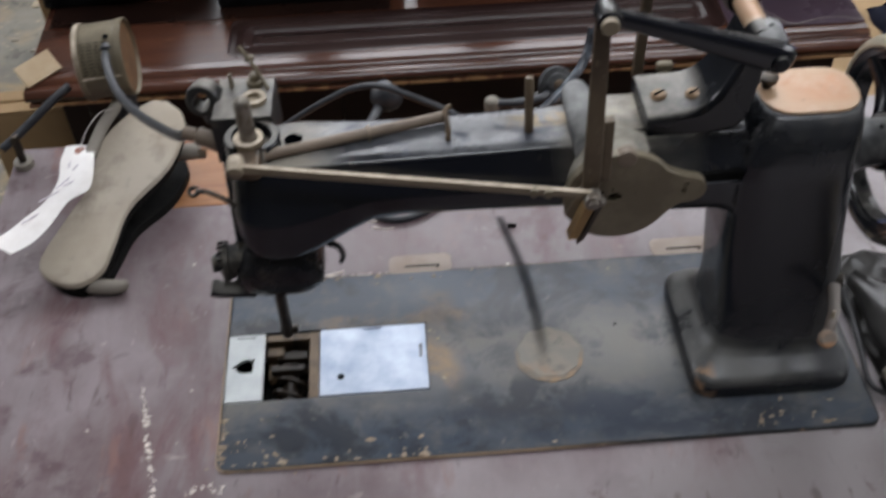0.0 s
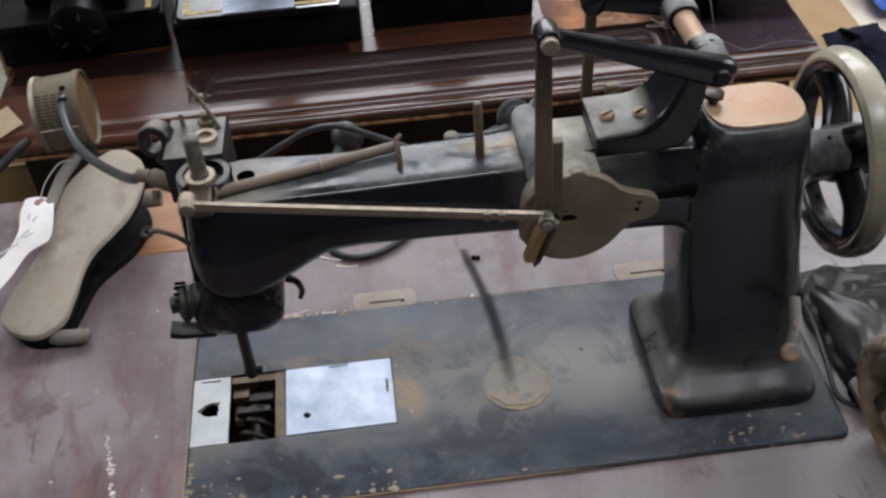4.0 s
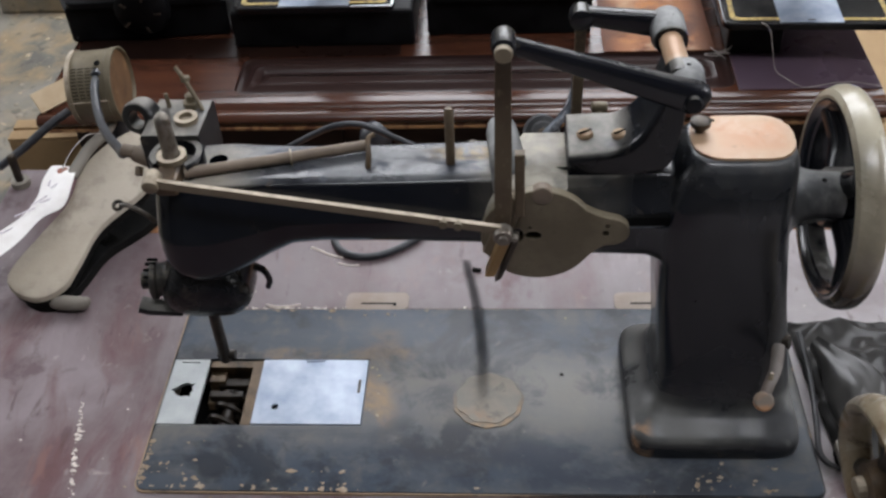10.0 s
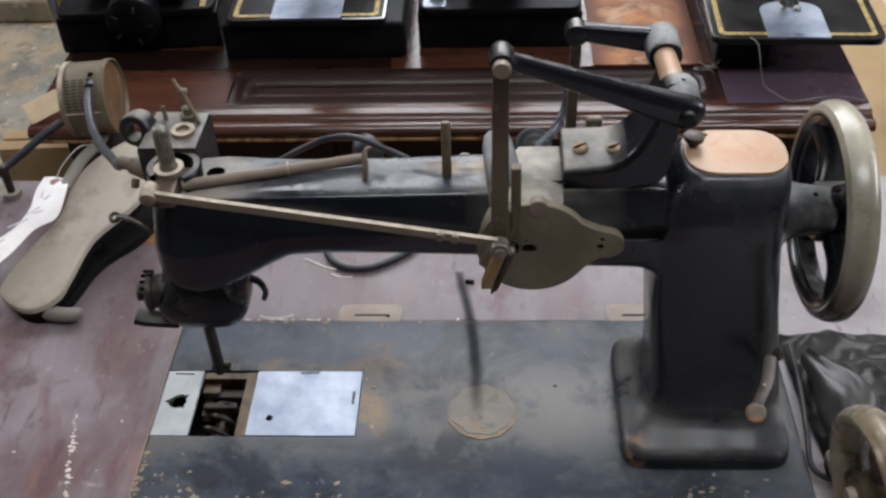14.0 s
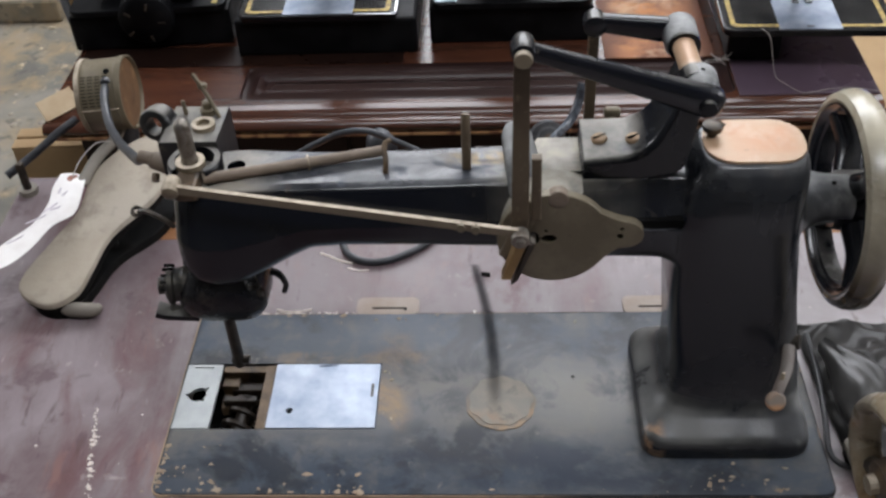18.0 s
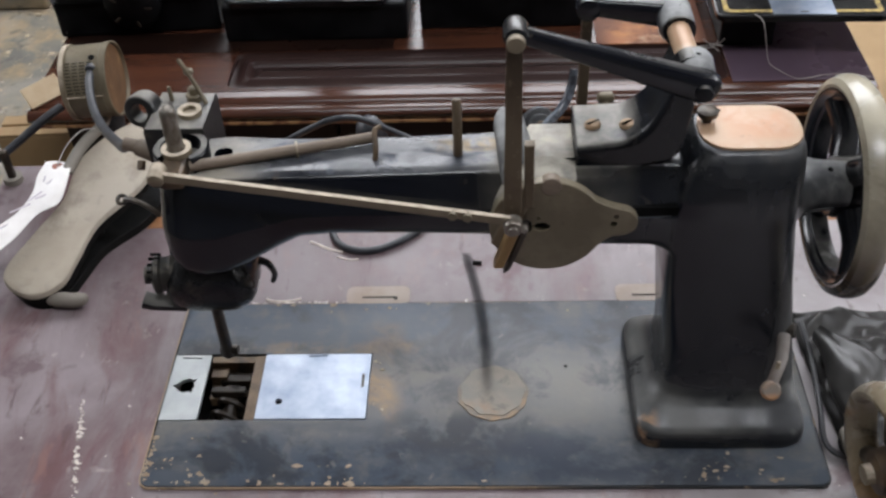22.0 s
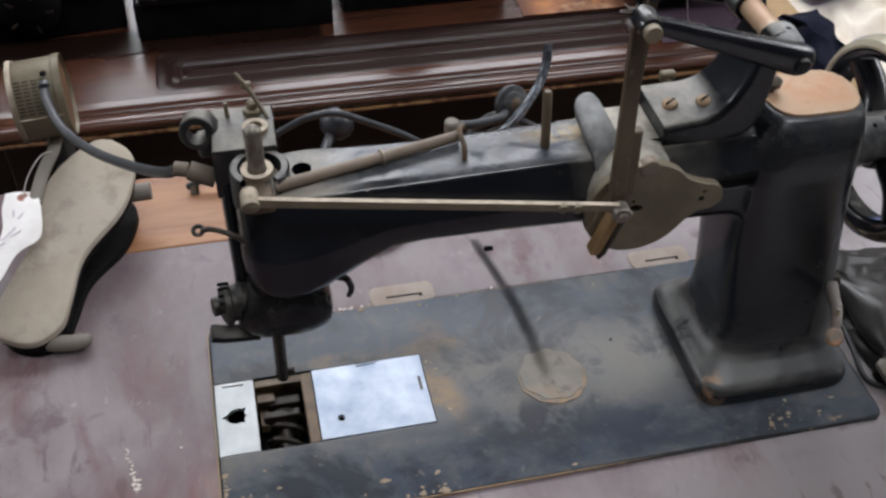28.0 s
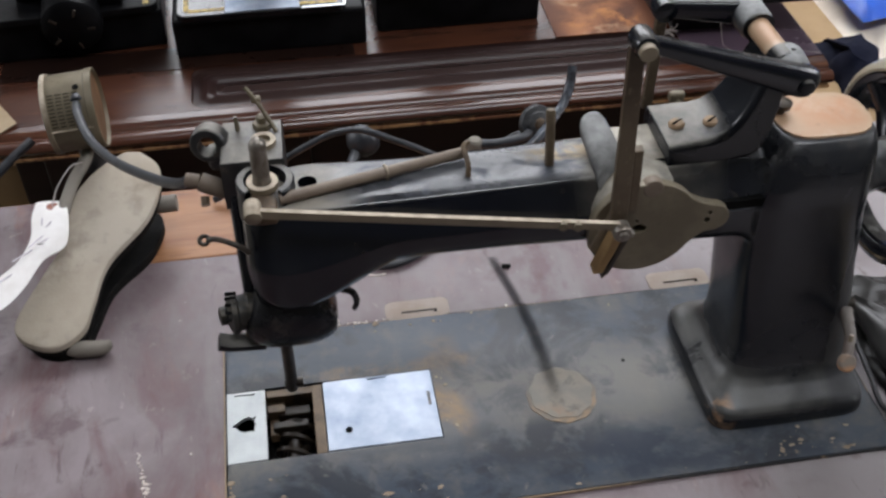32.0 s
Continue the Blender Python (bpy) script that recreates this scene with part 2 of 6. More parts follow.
EVEN = (1, 1, 1)
DUST = (0.38, 0.36, 0.32)
M = dict(
    japan=material("japanned_iron", (0.0035, 0.004, 0.006), 0.24, other=(0.026, 0.026, 0.026), scale=16, mix=(0.50, 0.85), dust=DUST, dust_amount=0.6, bump=0.04, fine=(0.018, 0.016, 0.014), fine_scale=120, spec=0.32, dust_from=(0.62, 0.99)),
    japan_clean=material("japanned_iron_glossy", (0.004, 0.005, 0.008), 0.18, other=(0.012, 0.013, 0.017), scale=25, dust=DUST, dust_amount=0.2, bump=0.04, spec=0.45),
    casting=layered("black_casting_paint", (0.003, 0.004, 0.0075), [((0.008, 0.010, 0.014), 8, 0.45, 0.70, 0.8, EVEN, None), ((0.024, 0.024, 0.023), 5, 0.54, 0.74, 0.35, EVEN, None), ((0.060, 0.050, 0.040), 48, 0.63, 0.71, 0.4, EVEN, None), ((0.13, 0.09, 0.055), 16, 0.66, 0.72, 0.4, EVEN, None),
                   # blue-grey layers on the arm's top mix settled dust with painted sky glare
                   ((0.30, 0.31, 0.33), 14, 0.38, 0.66, 0.40, (1, 1.5, 1), [("N", 0.80, 1.0, 0)]), ((0.36, 0.325, 0.27), 16, 0.30, 0.60, 0.8, EVEN, [("N", 0.60, 0.95, 0), ("X", 0.05, 0.035, 0.065)]), ((0.36, 0.335, 0.28), 14, 0.28, 0.58, 0.85, EVEN, [("N", 0.45, 0.9, 0), ("X", 0.292, 0.03, 0.055)]),
                   ((0.25, 0.25, 0.24), 24, 0.22, 0.52, 0.95, EVEN, [("N", -0.35, 0.5, 0), ("X", 0.464, 0.014, 0.030)]), ((0.13, 0.13, 0.125), 20, 0.36, 0.62, 0.55, EVEN, [("N", 0.25, 0.85, 0), ("X", 0.405, 0.04, 0.05), ("Z", 0.215, 0.012, 0.024)]), ((0.34, 0.24, 0.11), 70, 0.40, 0.54, 0.75, EVEN, [("N", 0.9, 1.0, 0), ("X", 0.236, 0.020, 0.032), ("Y", 0.053, 0.004, 0.010)]), ((0.15, 0.155, 0.165), 20, 0.46, 0.60, 0.55, (1, 1.6, 1), [("N", 0.9, 1.0, 0), ("X", 0.18, 0.10, 0.15)]), ((0.010, 0.018, 0.040), 26, 0.54, 0.64, 0.85, (1, 1.8, 1), [("N", 0.9, 1.0, 0), ("X", 0.19, 0.09, 0.13)]), ((0.028, 0.029, 0.029), 18, 0.34, 0.60, 0.8, (1, 1, 1.6), ("Z", 0.015, 0.030, 0.050)), ((0.10, 0.098, 0.088), 26, 0.36, 0.60, 0.6, EVEN, [("N", 0.25, 0.85, 0), ("Z", 0.02, 0.022, 0.036)]), ((0.004, 0.005, 0.008), 22, 0.30, 0.46, 0.9, EVEN, [("X", 0.452, 0.010, 0.020), ("Y", -0.022, 0.014, 0.026), ("Z", 0.012, 0.020, 0.034)]), ((0.016, 0.018, 0.022), 7, 0.46, 0.60, 0.8, (3.0, 3.0, 0.5), ("Z", 0.14, 0.08, 0.11)), ((0.28, 0.17, 0.10), 55, 0.44, 0.56, 0.85, EVEN, [("X", 0.352, 0.008, 0.016), ("Y", -0.024, 0.008, 0.018), ("Z", 0.012, 0.014, 0.026)])], 0.17, 0.05, 120, spec=0.5),
    bracket_paint=layered("dusty_bracket_paint", (0.004, 0.0055, 0.009), [((0.016, 0.018, 0.022), 12, 0.45, 0.70, 0.7, EVEN, None), ((0.40, 0.375, 0.325), 22, 0.32, 0.58, 0.85, EVEN, [("N", 0.66, 0.98, 0)]), ((0.08, 0.065, 0.05), 50, 0.62, 0.70, 0.4, EVEN, None)], 0.2, 0.04, 120, spec=0.45),
    japan_bed=layered("worn_bed_paint", (0.019, 0.033, 0.056), [((0.056, 0.067, 0.083), 7, 0.40, 0.62, 0.9, (1, 1.6, 1), None), ((0.135, 0.124, 0.105), 6, 0.28, 0.58, 0.92, EVEN, ("Y", 0.026, 0.016, 0.060)), ((0.105, 0.105, 0.100), 9, 0.36, 0.62, 0.8, EVEN, ("X", 0.32, 0.03, 0.10)), ((0.25, 0.155, 0.07), 24, 0.44, 0.60, 0.75, EVEN, [("X", 0.166, 0.006, 0.022), ("Y", 0.045, 0.030, 0.065)]), ((0.20, 0.125, 0.06), 30, 0.44, 0.60, 0.75, EVEN, [("X", 0.11, 0.07, 0.10), ("Y", 0.070, 0.003, 0.010)]), ((0.14, 0.125, 0.10), 45, 0.48, 0.66, 0.4, EVEN, None), ((0.012, 0.015, 0.022), 30, 0.46, 0.56, 0.85, EVEN, [("X", 0.225, 0.025, 0.07), ("Y", -0.014, 0.010, 0.030)]), ((0.015, 0.018, 0.026), 26, 0.48, 0.58, 0.7, EVEN, [("X", 0.205, 0.012, 0.03), ("Y", 0.020, 0.012, 0.03)]), ((0.010, 0.018, 0.034), 11, 0.46, 0.58, 0.85, (1, 1.5, 1), ("Y", -0.034, 0.012, 0.040)), ((0.020, 0.036, 0.062), 10, 0.44, 0.60, 0.7, (0.6, 1.6, 1), ("Y", 0.098, 0.012, 0.034)),
                     ((0.010, 0.014, 0.022), 15, 0.54, 0.62, 0.85, EVEN, None), ((0.17, 0.155, 0.135), 60, 0.64, 0.72, 0.6, EVEN, None), ((0.012, 0.015, 0.022), 30, 0.60, 0.68, 0.6, EVEN, None)], 0.42, 0.07, 90, spec=0.38),
    japan_top=material("dust_topped_iron", (0.0035, 0.0045, 0.008), 0.19, other=(0.007, 0.008, 0.011), scale=16, dust=(0.45, 0.41, 0.335), dust_amount=0.85, bump=0.03, fine=(0.018, 0.016, 0.014), fine_scale=120, spec=0.34, dust_from=(0.45, 0.98)),
    rocker_paint=layered("chipped_rocker_paint", (0.004, 0.005, 0.009), [((0.014, 0.015, 0.019), 14, 0.45, 0.7, 0.7, EVEN, None), ((0.16, 0.14, 0.11), 60, 0.63, 0.70, 0.55, EVEN, None), ((0.22, 0.21, 0.19), 26, 0.42, 0.66, 0.5, EVEN, [("N", 0.8, 1.0, 0)])], 0.2, 0.05, 150, spec=0.5),
    tower_dust=layered("dusty_block_paint", (0.008, 0.009, 0.011), [((0.03, 0.029, 0.027), 20, 0.42, 0.66, 0.8, EVEN, None), ((0.27, 0.25, 0.215), 26, 0.30, 0.58, 0.85, EVEN, [("N", 0.55, 0.98, 0)]), ((0.11, 0.09, 0.065), 70, 0.60, 0.68, 0.6, EVEN, None)], 0.3, 0.06, 150),
    worn_steel=layered("dull_brown_steel", (0.17, 0.15, 0.125), [((0.30, 0.28, 0.25), 40, 0.42, 0.62, 0.8, EVEN, None), ((0.09, 0.065, 0.045), 70, 0.52, 0.64, 0.8, EVEN, None)], 0.34, 0.06, 200, metal=0.7),
    tension_iron=layered("dusty_black_iron", (0.007, 0.007, 0.007), [((0.03, 0.027, 0.022), 40, 0.42, 0.62, 0.8, EVEN, None), ((0.16, 0.135, 0.09), 50, 0.46, 0.64, 0.6, EVEN, [("N", 0.2, 0.9, 0)])], 0.45, 0.1, 200),
    loose_rim=layered("tan_worn_rim", (0.20, 0.145, 0.085), [((0.42, 0.37, 0.27), 16, 0.40, 0.60, 0.85, EVEN, None), ((0.05, 0.032, 0.02), 26, 0.52, 0.62, 0.85, EVEN, None), ((0.36, 0.20, 0.09), 20, 0.55, 0.65, 0.6, EVEN, None)], 0.22, 0.05, 90, spec=0.6),
    patch_rim=layered("rusty_patch_rim", (0.10, 0.095, 0.085), [((0.27, 0.185, 0.11), 60, 0.36, 0.52, 0.9, EVEN, ("Y", -0.004, 0.016, 0.038)), ((0.17, 0.14, 0.11), 90, 0.5, 0.6, 0.6, EVEN, None)], 0.6, 0.15, 160),
    khaki=material("dusty_khaki_metal", (0.135, 0.112, 0.073), 0.5, metal=0.2, other=(0.19, 0.16, 0.108), scale=35, fine=(0.11, 0.09, 0.06), bump=0.08),
    # paler upward faces hold dust and the rod's lit top edge
    khaki_light=material("bare_steel_pale_top", (0.235, 0.195, 0.135), 0.5, metal=0.2, other=(0.18, 0.145, 0.10), scale=60, bump=0.08, dust=(0.58, 0.50, 0.40), dust_amount=0.8, dust_from=(0.35, 0.9)),
    brass=material("old_brass", (0.33, 0.22, 0.13), 0.55, metal=0.3, other=(0.22, 0.15, 0.09), scale=80, bump=0.1),
    copper=layered("rusted_cover_plate", (0.43, 0.295, 0.185), [((0.46, 0.215, 0.10), 14, 0.26, 0.52, 0.95, EVEN, [("X", 0.415, 0.012, 0.028), ("Y", 0.052, 0.008, 0.020)]), ((0.42, 0.25, 0.15), 30, 0.45, 0.62, 0.7, EVEN, None), ((0.24, 0.15, 0.09), 120, 0.62, 0.70, 0.6, EVEN, None), ((0.52, 0.41, 0.31), 26, 0.50, 0.64, 0.5, EVEN, None), ((0.40, 0.17, 0.07), 40, 0.58, 0.66, 0.6, EVEN, None)], 0.42, 0.06, 160, metal=0.1),
    steel=material("bright_steel", (0.18, 0.212, 0.27), 0.44, metal=0.75, other=(0.34, 0.375, 0.43), scale=24, mix=(0.35, 0.65), bump=0.03, rough_var=0.1),
    steel_white=material("dull_white_steel", (0.37, 0.39, 0.39), 0.45, metal=0.5, other=(0.30, 0.32, 0.32), scale=40, bump=0.03),
    # pale metal that paints the glint on a bed edge
    glint_pale=material("bed_edge_glint", (0.72, 0.74, 0.75), 0.3, metal=0.8, other=(0.60, 0.62, 0.64), scale=30, bump=0.02, rough_var=0.08),
    chrome=material("chromed_steel", (0.42, 0.42, 0.41), 0.26, metal=1.0, scale=60, bump=0.02, rough_var=0.08),
    dark_metal=material("oily_dark_metal", (0.030, 0.026, 0.022), 0.4, metal=0.5, other=(0.07, 0.055, 0.04), scale=90, bump=0.12),
    grease=layered("brown_grease_metal", (0.115, 0.076, 0.042), [((0.05, 0.034, 0.022), 60, 0.40, 0.60, 0.8, EVEN, None), ((0.016, 0.012, 0.010), 34, 0.52, 0.64, 0.8, EVEN, None), ((0.20, 0.14, 0.075), 90, 0.60, 0.70, 0.6, EVEN, None)], 0.5, 0.15, 160, metal=0.2),
    # bench tone turns paler grey towards the right end and front right
    bench=layered("worn_purple_bench", (0.098, 0.058, 0.062), [((0.225, 0.188, 0.195), 7, 0.36, 0.62, 0.95, (1.2, 0.8, 1), None), ((0.105, 0.040, 0.042), 9, 0.50, 0.62, 0.75, (1.6, 0.7, 1), None), ((0.25, 0.225, 0.23), 6, 0.54, 0.70, 0.45, (3.5, 0.5, 1), None), ((0.205, 0.105, 0.085), 30, 0.60, 0.70, 0.6, (1.5, 0.5, 1), None),
                 ((0.080, 0.044, 0.050), 26, 0.56, 0.68, 0.7, EVEN, None), ((0.34, 0.30, 0.28), 48, 0.66, 0.72, 0.6, EVEN, None), ((0.36, 0.335, 0.34), 4, 0.05, 0.5, 0.92, EVEN, ("X", 0.85, 0.32, 0.56)), ((0.17, 0.14, 0.145), 9, 0.3, 0.6, 0.8, EVEN, [("Y", 0.165, 0.035, 0.10), ("X", 0.30, 0.24, 0.36)]), ((0.30, 0.265, 0.27), 8, 0.30, 0.56, 0.7, EVEN, [("Y", -0.20, 0.10, 0.15), ("X", 0.42, 0.20, 0.34)]), ((0.42, 0.37, 0.36), 70, 0.64, 0.70, 0.28, (2.0, 0.6, 1), None), ((0.060, 0.028, 0.030), 40, 0.60, 0.68, 0.5, (2.5, 0.6, 1), None), ((0.09, 0.03, 0.035), 14, 0.58, 0.66, 0.6, EVEN, ("X", 0.36, 0.10, 0.25))], 0.40, 0.05, 110, spec=0.38),
    orange_wood=material("bare_orange_wood", (0.36, 0.17, 0.075), 0.5, other=(0.24, 0.10, 0.045), scale=10, stretch=(0.5, 5, 5), fine=(0.16, 0.075, 0.04), fine_scale=30, bump=0.08),
    red_wood=material("varnished_red_wood", (0.075, 0.027, 0.015), 0.20, rough_var=0.05, other=(0.036, 0.014, 0.009), scale=6, stretch=(0.8, 4, 4), fine=(0.125, 0.050, 0.024), fine_scale=22, bump=0.03, spec=0.42),
    dark_wood=material("dark_varnished_wood", (0.026, 0.013, 0.012), 0.30, rough_var=0.06, spec=0.2, other=(0.034, 0.018, 0.015), scale=8, stretch=(0.6, 6, 6), bump=0.02),
    # plum wood, its base colour lifted to hold purple-blue glare
    plum_wood=material("plum_varnished_wood", (0.085, 0.058, 0.080), 0.3, other=(0.060, 0.038, 0.050), scale=6, bump=0.03, spec=0.6),
    edge_wood=material("chipped_wood_edge", (0.36, 0.20, 0.09), 0.6, other=(0.15, 0.06, 0.03), scale=60, mix=(0.45, 0.55), bump=0.2),
    rubber=material("grey_dusty_rubber", (0.016, 0.018, 0.023), 0.42, other=(0.038, 0.041, 0.048), scale=60, dust=(0.25, 0.25, 0.25), dust_amount=0.07, bump=0.1),
    black_rubber=material("black_rubber", (0.018, 0.018, 0.020), 0.5, scale=60, bump=0.1),
    pad=layered("dusty_pedal_pad", (0.37, 0.32, 0.255), [((0.47, 0.42, 0.35), 12, 0.42, 0.64, 0.8, EVEN, None), ((0.17, 0.14, 0.112), 20, 0.54, 0.68, 0.6, EVEN, None), ((0.30, 0.27, 0.23), 90, 0.58, 0.68, 0.4, EVEN, None)], 0.75, 0.14, 420, spec=0.25),
    card=material("brown_cardboard", (0.40, 0.27, 0.14), 0.85, other=(0.33, 0.215, 0.11), scale=9, bump=0.05),
    edge_rust=layered("bed_edge_wear", (0.010, 0.010, 0.011), [((0.30, 0.21, 0.13), 30, 0.30, 0.45, 1.0, EVEN, ("X", 0.02, 0.20, 0.30)), ((0.27, 0.19, 0.12), 26, 0.56, 0.62, 0.9, EVEN, None)], 0.6),
    chip_pale=material("pale_paint_chip", (0.31, 0.25, 0.185), 0.8, other=(0.22, 0.155, 0.10), scale=140, bump=0.1),
    black_oil=material("oily_black_steel", (0.010, 0.008, 0.006), 0.42, other=(0.026, 0.018, 0.012), scale=70, metal=0.1, bump=0.1, spec=0.3),
    # table varnish with the old machines' shade put into its colour
    table_shade=material("shaded_varnish", (0.010, 0.005, 0.004), 0.30, other=(0.020, 0.009, 0.006), scale=9, bump=0.03, spec=0.25),
    boss_dust=material("dusty_casting", (0.020, 0.020, 0.021), 0.5, other=(0.06, 0.056, 0.05), scale=20, dust=(0.36, 0.335, 0.28), dust_amount=1.0, bump=0.05, dust_from=(0.05, 0.7)),
    japan_dull=material("grimy_black_enamel", (0.003, 0.003, 0.0035), 0.40, other=(0.009, 0.009, 0.010), scale=22, bump=0.08, spec=0.10),
    lever_brown=material("brown_lever_steel", (0.110, 0.082, 0.052), 0.5, metal=0.2, other=(0.075, 0.052, 0.034), scale=35, fine=(0.17, 0.135, 0.09), bump=0.08),
    japan_scuffed=material("scuffed_black_paint", (0.0035, 0.004, 0.006), 0.26, other=(0.022, 0.021, 0.020), scale=18, mix=(0.5, 0.85), bump=0.05, fine=(0.050, 0.042, 0.034), fine_scale=75, spec=0.36),
    japan_matt=material("dull_black_paint", (0.0035, 0.004, 0.006), 0.30, other=(0.008, 0.009, 0.011), scale=20, bump=0.05, spec=0.24, dust=DUST, dust_amount=0.35, dust_from=(0.80, 1.0)),
    latch_grey=material("dusty_latch_metal", (0.17, 0.150, 0.135), 0.6, other=(0.13, 0.10, 0.085), scale=60, bump=0.1),
    latch_rust=layered("half_rusted_disc", (0.20, 0.165, 0.135), [((0.38, 0.20, 0.10), 60, 0.30, 0.50, 0.95, EVEN, ("Z", 0.0685, 0.002, 0.005)), ((0.30, 0.19, 0.12), 90, 0.5, 0.6, 0.6, EVEN, None)], 0.6),
    iron_black=material("sooty_black_iron", (0.006, 0.006, 0.006), 0.7, other=(0.012, 0.011, 0.010), scale=40, bump=0.1, spec=0.08),
    bag_grey=material("dusty_grey_leather", (0.020, 0.019, 0.018), 0.4, other=(0.055, 0.053, 0.050), scale=22, mix=(0.40, 0.70), bump=0.06, bump_scale=90),
    card_pale=material("pale_cardboard", (0.50, 0.39, 0.26), 0.85, other=(0.42, 0.31, 0.19), scale=30, bump=0.05),
    paper=material("white_paper", (0.84, 0.82, 0.80), 0.8, other=(0.72, 0.69, 0.66), scale=30, bump=0.03),
    concrete=layered("worn_concrete_floor", (0.155, 0.140, 0.110), [((0.100, 0.098, 0.086), 5, 0.42, 0.62, 0.9, EVEN, None), ((0.27, 0.195, 0.105), 9, 0.46, 0.62, 0.75, EVEN, None), ((0.24, 0.225, 0.19), 3, 0.46, 0.62, 0.6, EVEN, None), ((0.42, 0.33, 0.22), 30, 0.60, 0.68, 0.7, EVEN, None), ((0.06, 0.056, 0.048), 22, 0.58, 0.66, 0.6, EVEN, None)], 0.8, 0.1, 60),
    plaster=material("plain_wall_paint", (0.24, 0.235, 0.225), 0.9, scale=3, bump=0.05),
    dark_plaster=material("dark_wall_paint", (0.10, 0.095, 0.09), 0.9, scale=3, bump=0.05),
    ceiling_paint=material("ceiling_paint", (0.35, 0.35, 0.34), 0.9, scale=3, bump=0.03),
    gold=material("gold_decal", (0.42, 0.30, 0.08), 0.5, metal=0.3, other=(0.20, 0.14, 0.05), scale=150, mix=(0.45, 0.55), bump=0.0),
    plastic=material("crumpled_black_plastic", (0.007, 0.0065, 0.006), 0.36, spec=0.3, other=(0.018, 0.017, 0.016), scale=25, dust=(0.15, 0.14, 0.13), dust_amount=0.10, bump=0.15, bump_scale=45),
    cream=material("cream_cloth", (0.76, 0.69, 0.59), 0.85, other=(0.62, 0.53, 0.43), scale=12, bump=0.2, bump_scale=150),
    blue=material("blue_plastic_sheet", (0.02, 0.12, 0.62), 0.4, other=(0.015, 0.08, 0.45), scale=6, bump=0.1, bump_scale=30),
    scratch_pale=material("pale_scratch", (0.54, 0.48, 0.43), 0.7, scale=80),
    navy=material("navy_cloth", (0.004, 0.005, 0.014), 0.9, scale=20, bump=0.2, spec=0.1),
    # ivory layer grows stronger towards the hand wheel's top
    wheel_paint=layered("worn_wheel_paint", (0.055, 0.038, 0.024), [((0.10, 0.075, 0.048), 14, 0.40, 0.65, 0.8, EVEN, None), ((0.014, 0.012, 0.011), 24, 0.56, 0.64, 0.7, EVEN, None), ((0.46, 0.42, 0.32), 9, 0.28, 0.58, 0.9, EVEN, ("Z", 0.245, 0.02, 0.10)), ((0.24, 0.19, 0.13), 30, 0.52, 0.66, 0.6, EVEN, None)], 0.2, 0.05, 90, spec=0.6),
    japan_home=material("glossy_black_enamel", (0.004, 0.004, 0.005), 0.16, other=(0.007, 0.007, 0.009), scale=18, dust=DUST, dust_amount=0.06, bump=0.0, spec=0.4),
    hub_dust=material("dusty_hub_paint", (0.024, 0.027, 0.033), 0.34, other=(0.10, 0.10, 0.097), scale=30, mix=(0.35, 0.65), dust=(0.36, 0.365, 0.36), dust_amount=0.8, bump=0.06, dust_from=(0.1, 0.85)),
    # orange layers are bare wood, the cream blotches painted glare
    wear_and_glare=layered("worn_glare_varnish", (0.11, 0.038, 0.018), [((0.36, 0.15, 0.065), 9, 0.40, 0.56, 0.95, EVEN, ("X", 0.43, 0.03, 0.062)), ((0.54, 0.34, 0.20), 16, 0.54, 0.64, 0.8, EVEN, ("X", 0.43, 0.025, 0.055)), ((0.50, 0.20, 0.06), 24, 0.56, 0.64, 0.8, EVEN, ("X", 0.43, 0.025, 0.055)), ((0.11, 0.04, 0.02), 22, 0.5, 0.62, 0.6, EVEN, None)], 0.45, 0.05, 90, spec=0.12),
    slit=material("shadowed_slit", (0.045, 0.038, 0.026), 0.9, scale=60, bump=0.0, spec=0.1),
    valve_iron=material("dusty_valve_iron", (0.016, 0.017, 0.019), 0.55, other=(0.075, 0.075, 0.074), scale=60, mix=(0.45, 0.7), bump=0.15),
    thread=material("white_thread", (0.33, 0.30, 0.28), 0.8, scale=50, bump=0.0),
    # black standing in for the shade in holes, slots and gaps
    recess_shade=material("recess_shade_black", (0.004, 0.004, 0.004), 0.95, scale=20, bump=0.0, spec=0.0),
    rust_stamp=material("red_brown_stamp", (0.28, 0.12, 0.09), 0.8, scale=90, bump=0.0),
    ink=material("faded_ink", (0.46, 0.42, 0.46), 0.8, scale=90, bump=0.0),
    hinge=material("worn_hinge_patch", (0.30, 0.245, 0.205), 0.6, other=(0.25, 0.19, 0.15), scale=50, bump=0.1),
    rodbrown=material("dull_brown_rod", (0.20, 0.155, 0.115), 0.6, other=(0.15, 0.115, 0.085), scale=60, bump=0.1),
    leather=material("tan_leather", (0.36, 0.23, 0.10), 0.7, other=(0.27, 0.16, 0.07), scale=60, bump=0.15),
    foot=material("dusty_grey_foot", (0.21, 0.188, 0.16), 0.75, other=(0.19, 0.17, 0.14), scale=40, bump=0.1),
)


# ---- mesh helpers ----
def thing(name, label, category, group="", kind="", at=(0, 0, 0)):
    ob = new(name)
    ob.empty_display_size = 0.02
    ob.location = at
    return tagged(ob, label, category, group, kind)


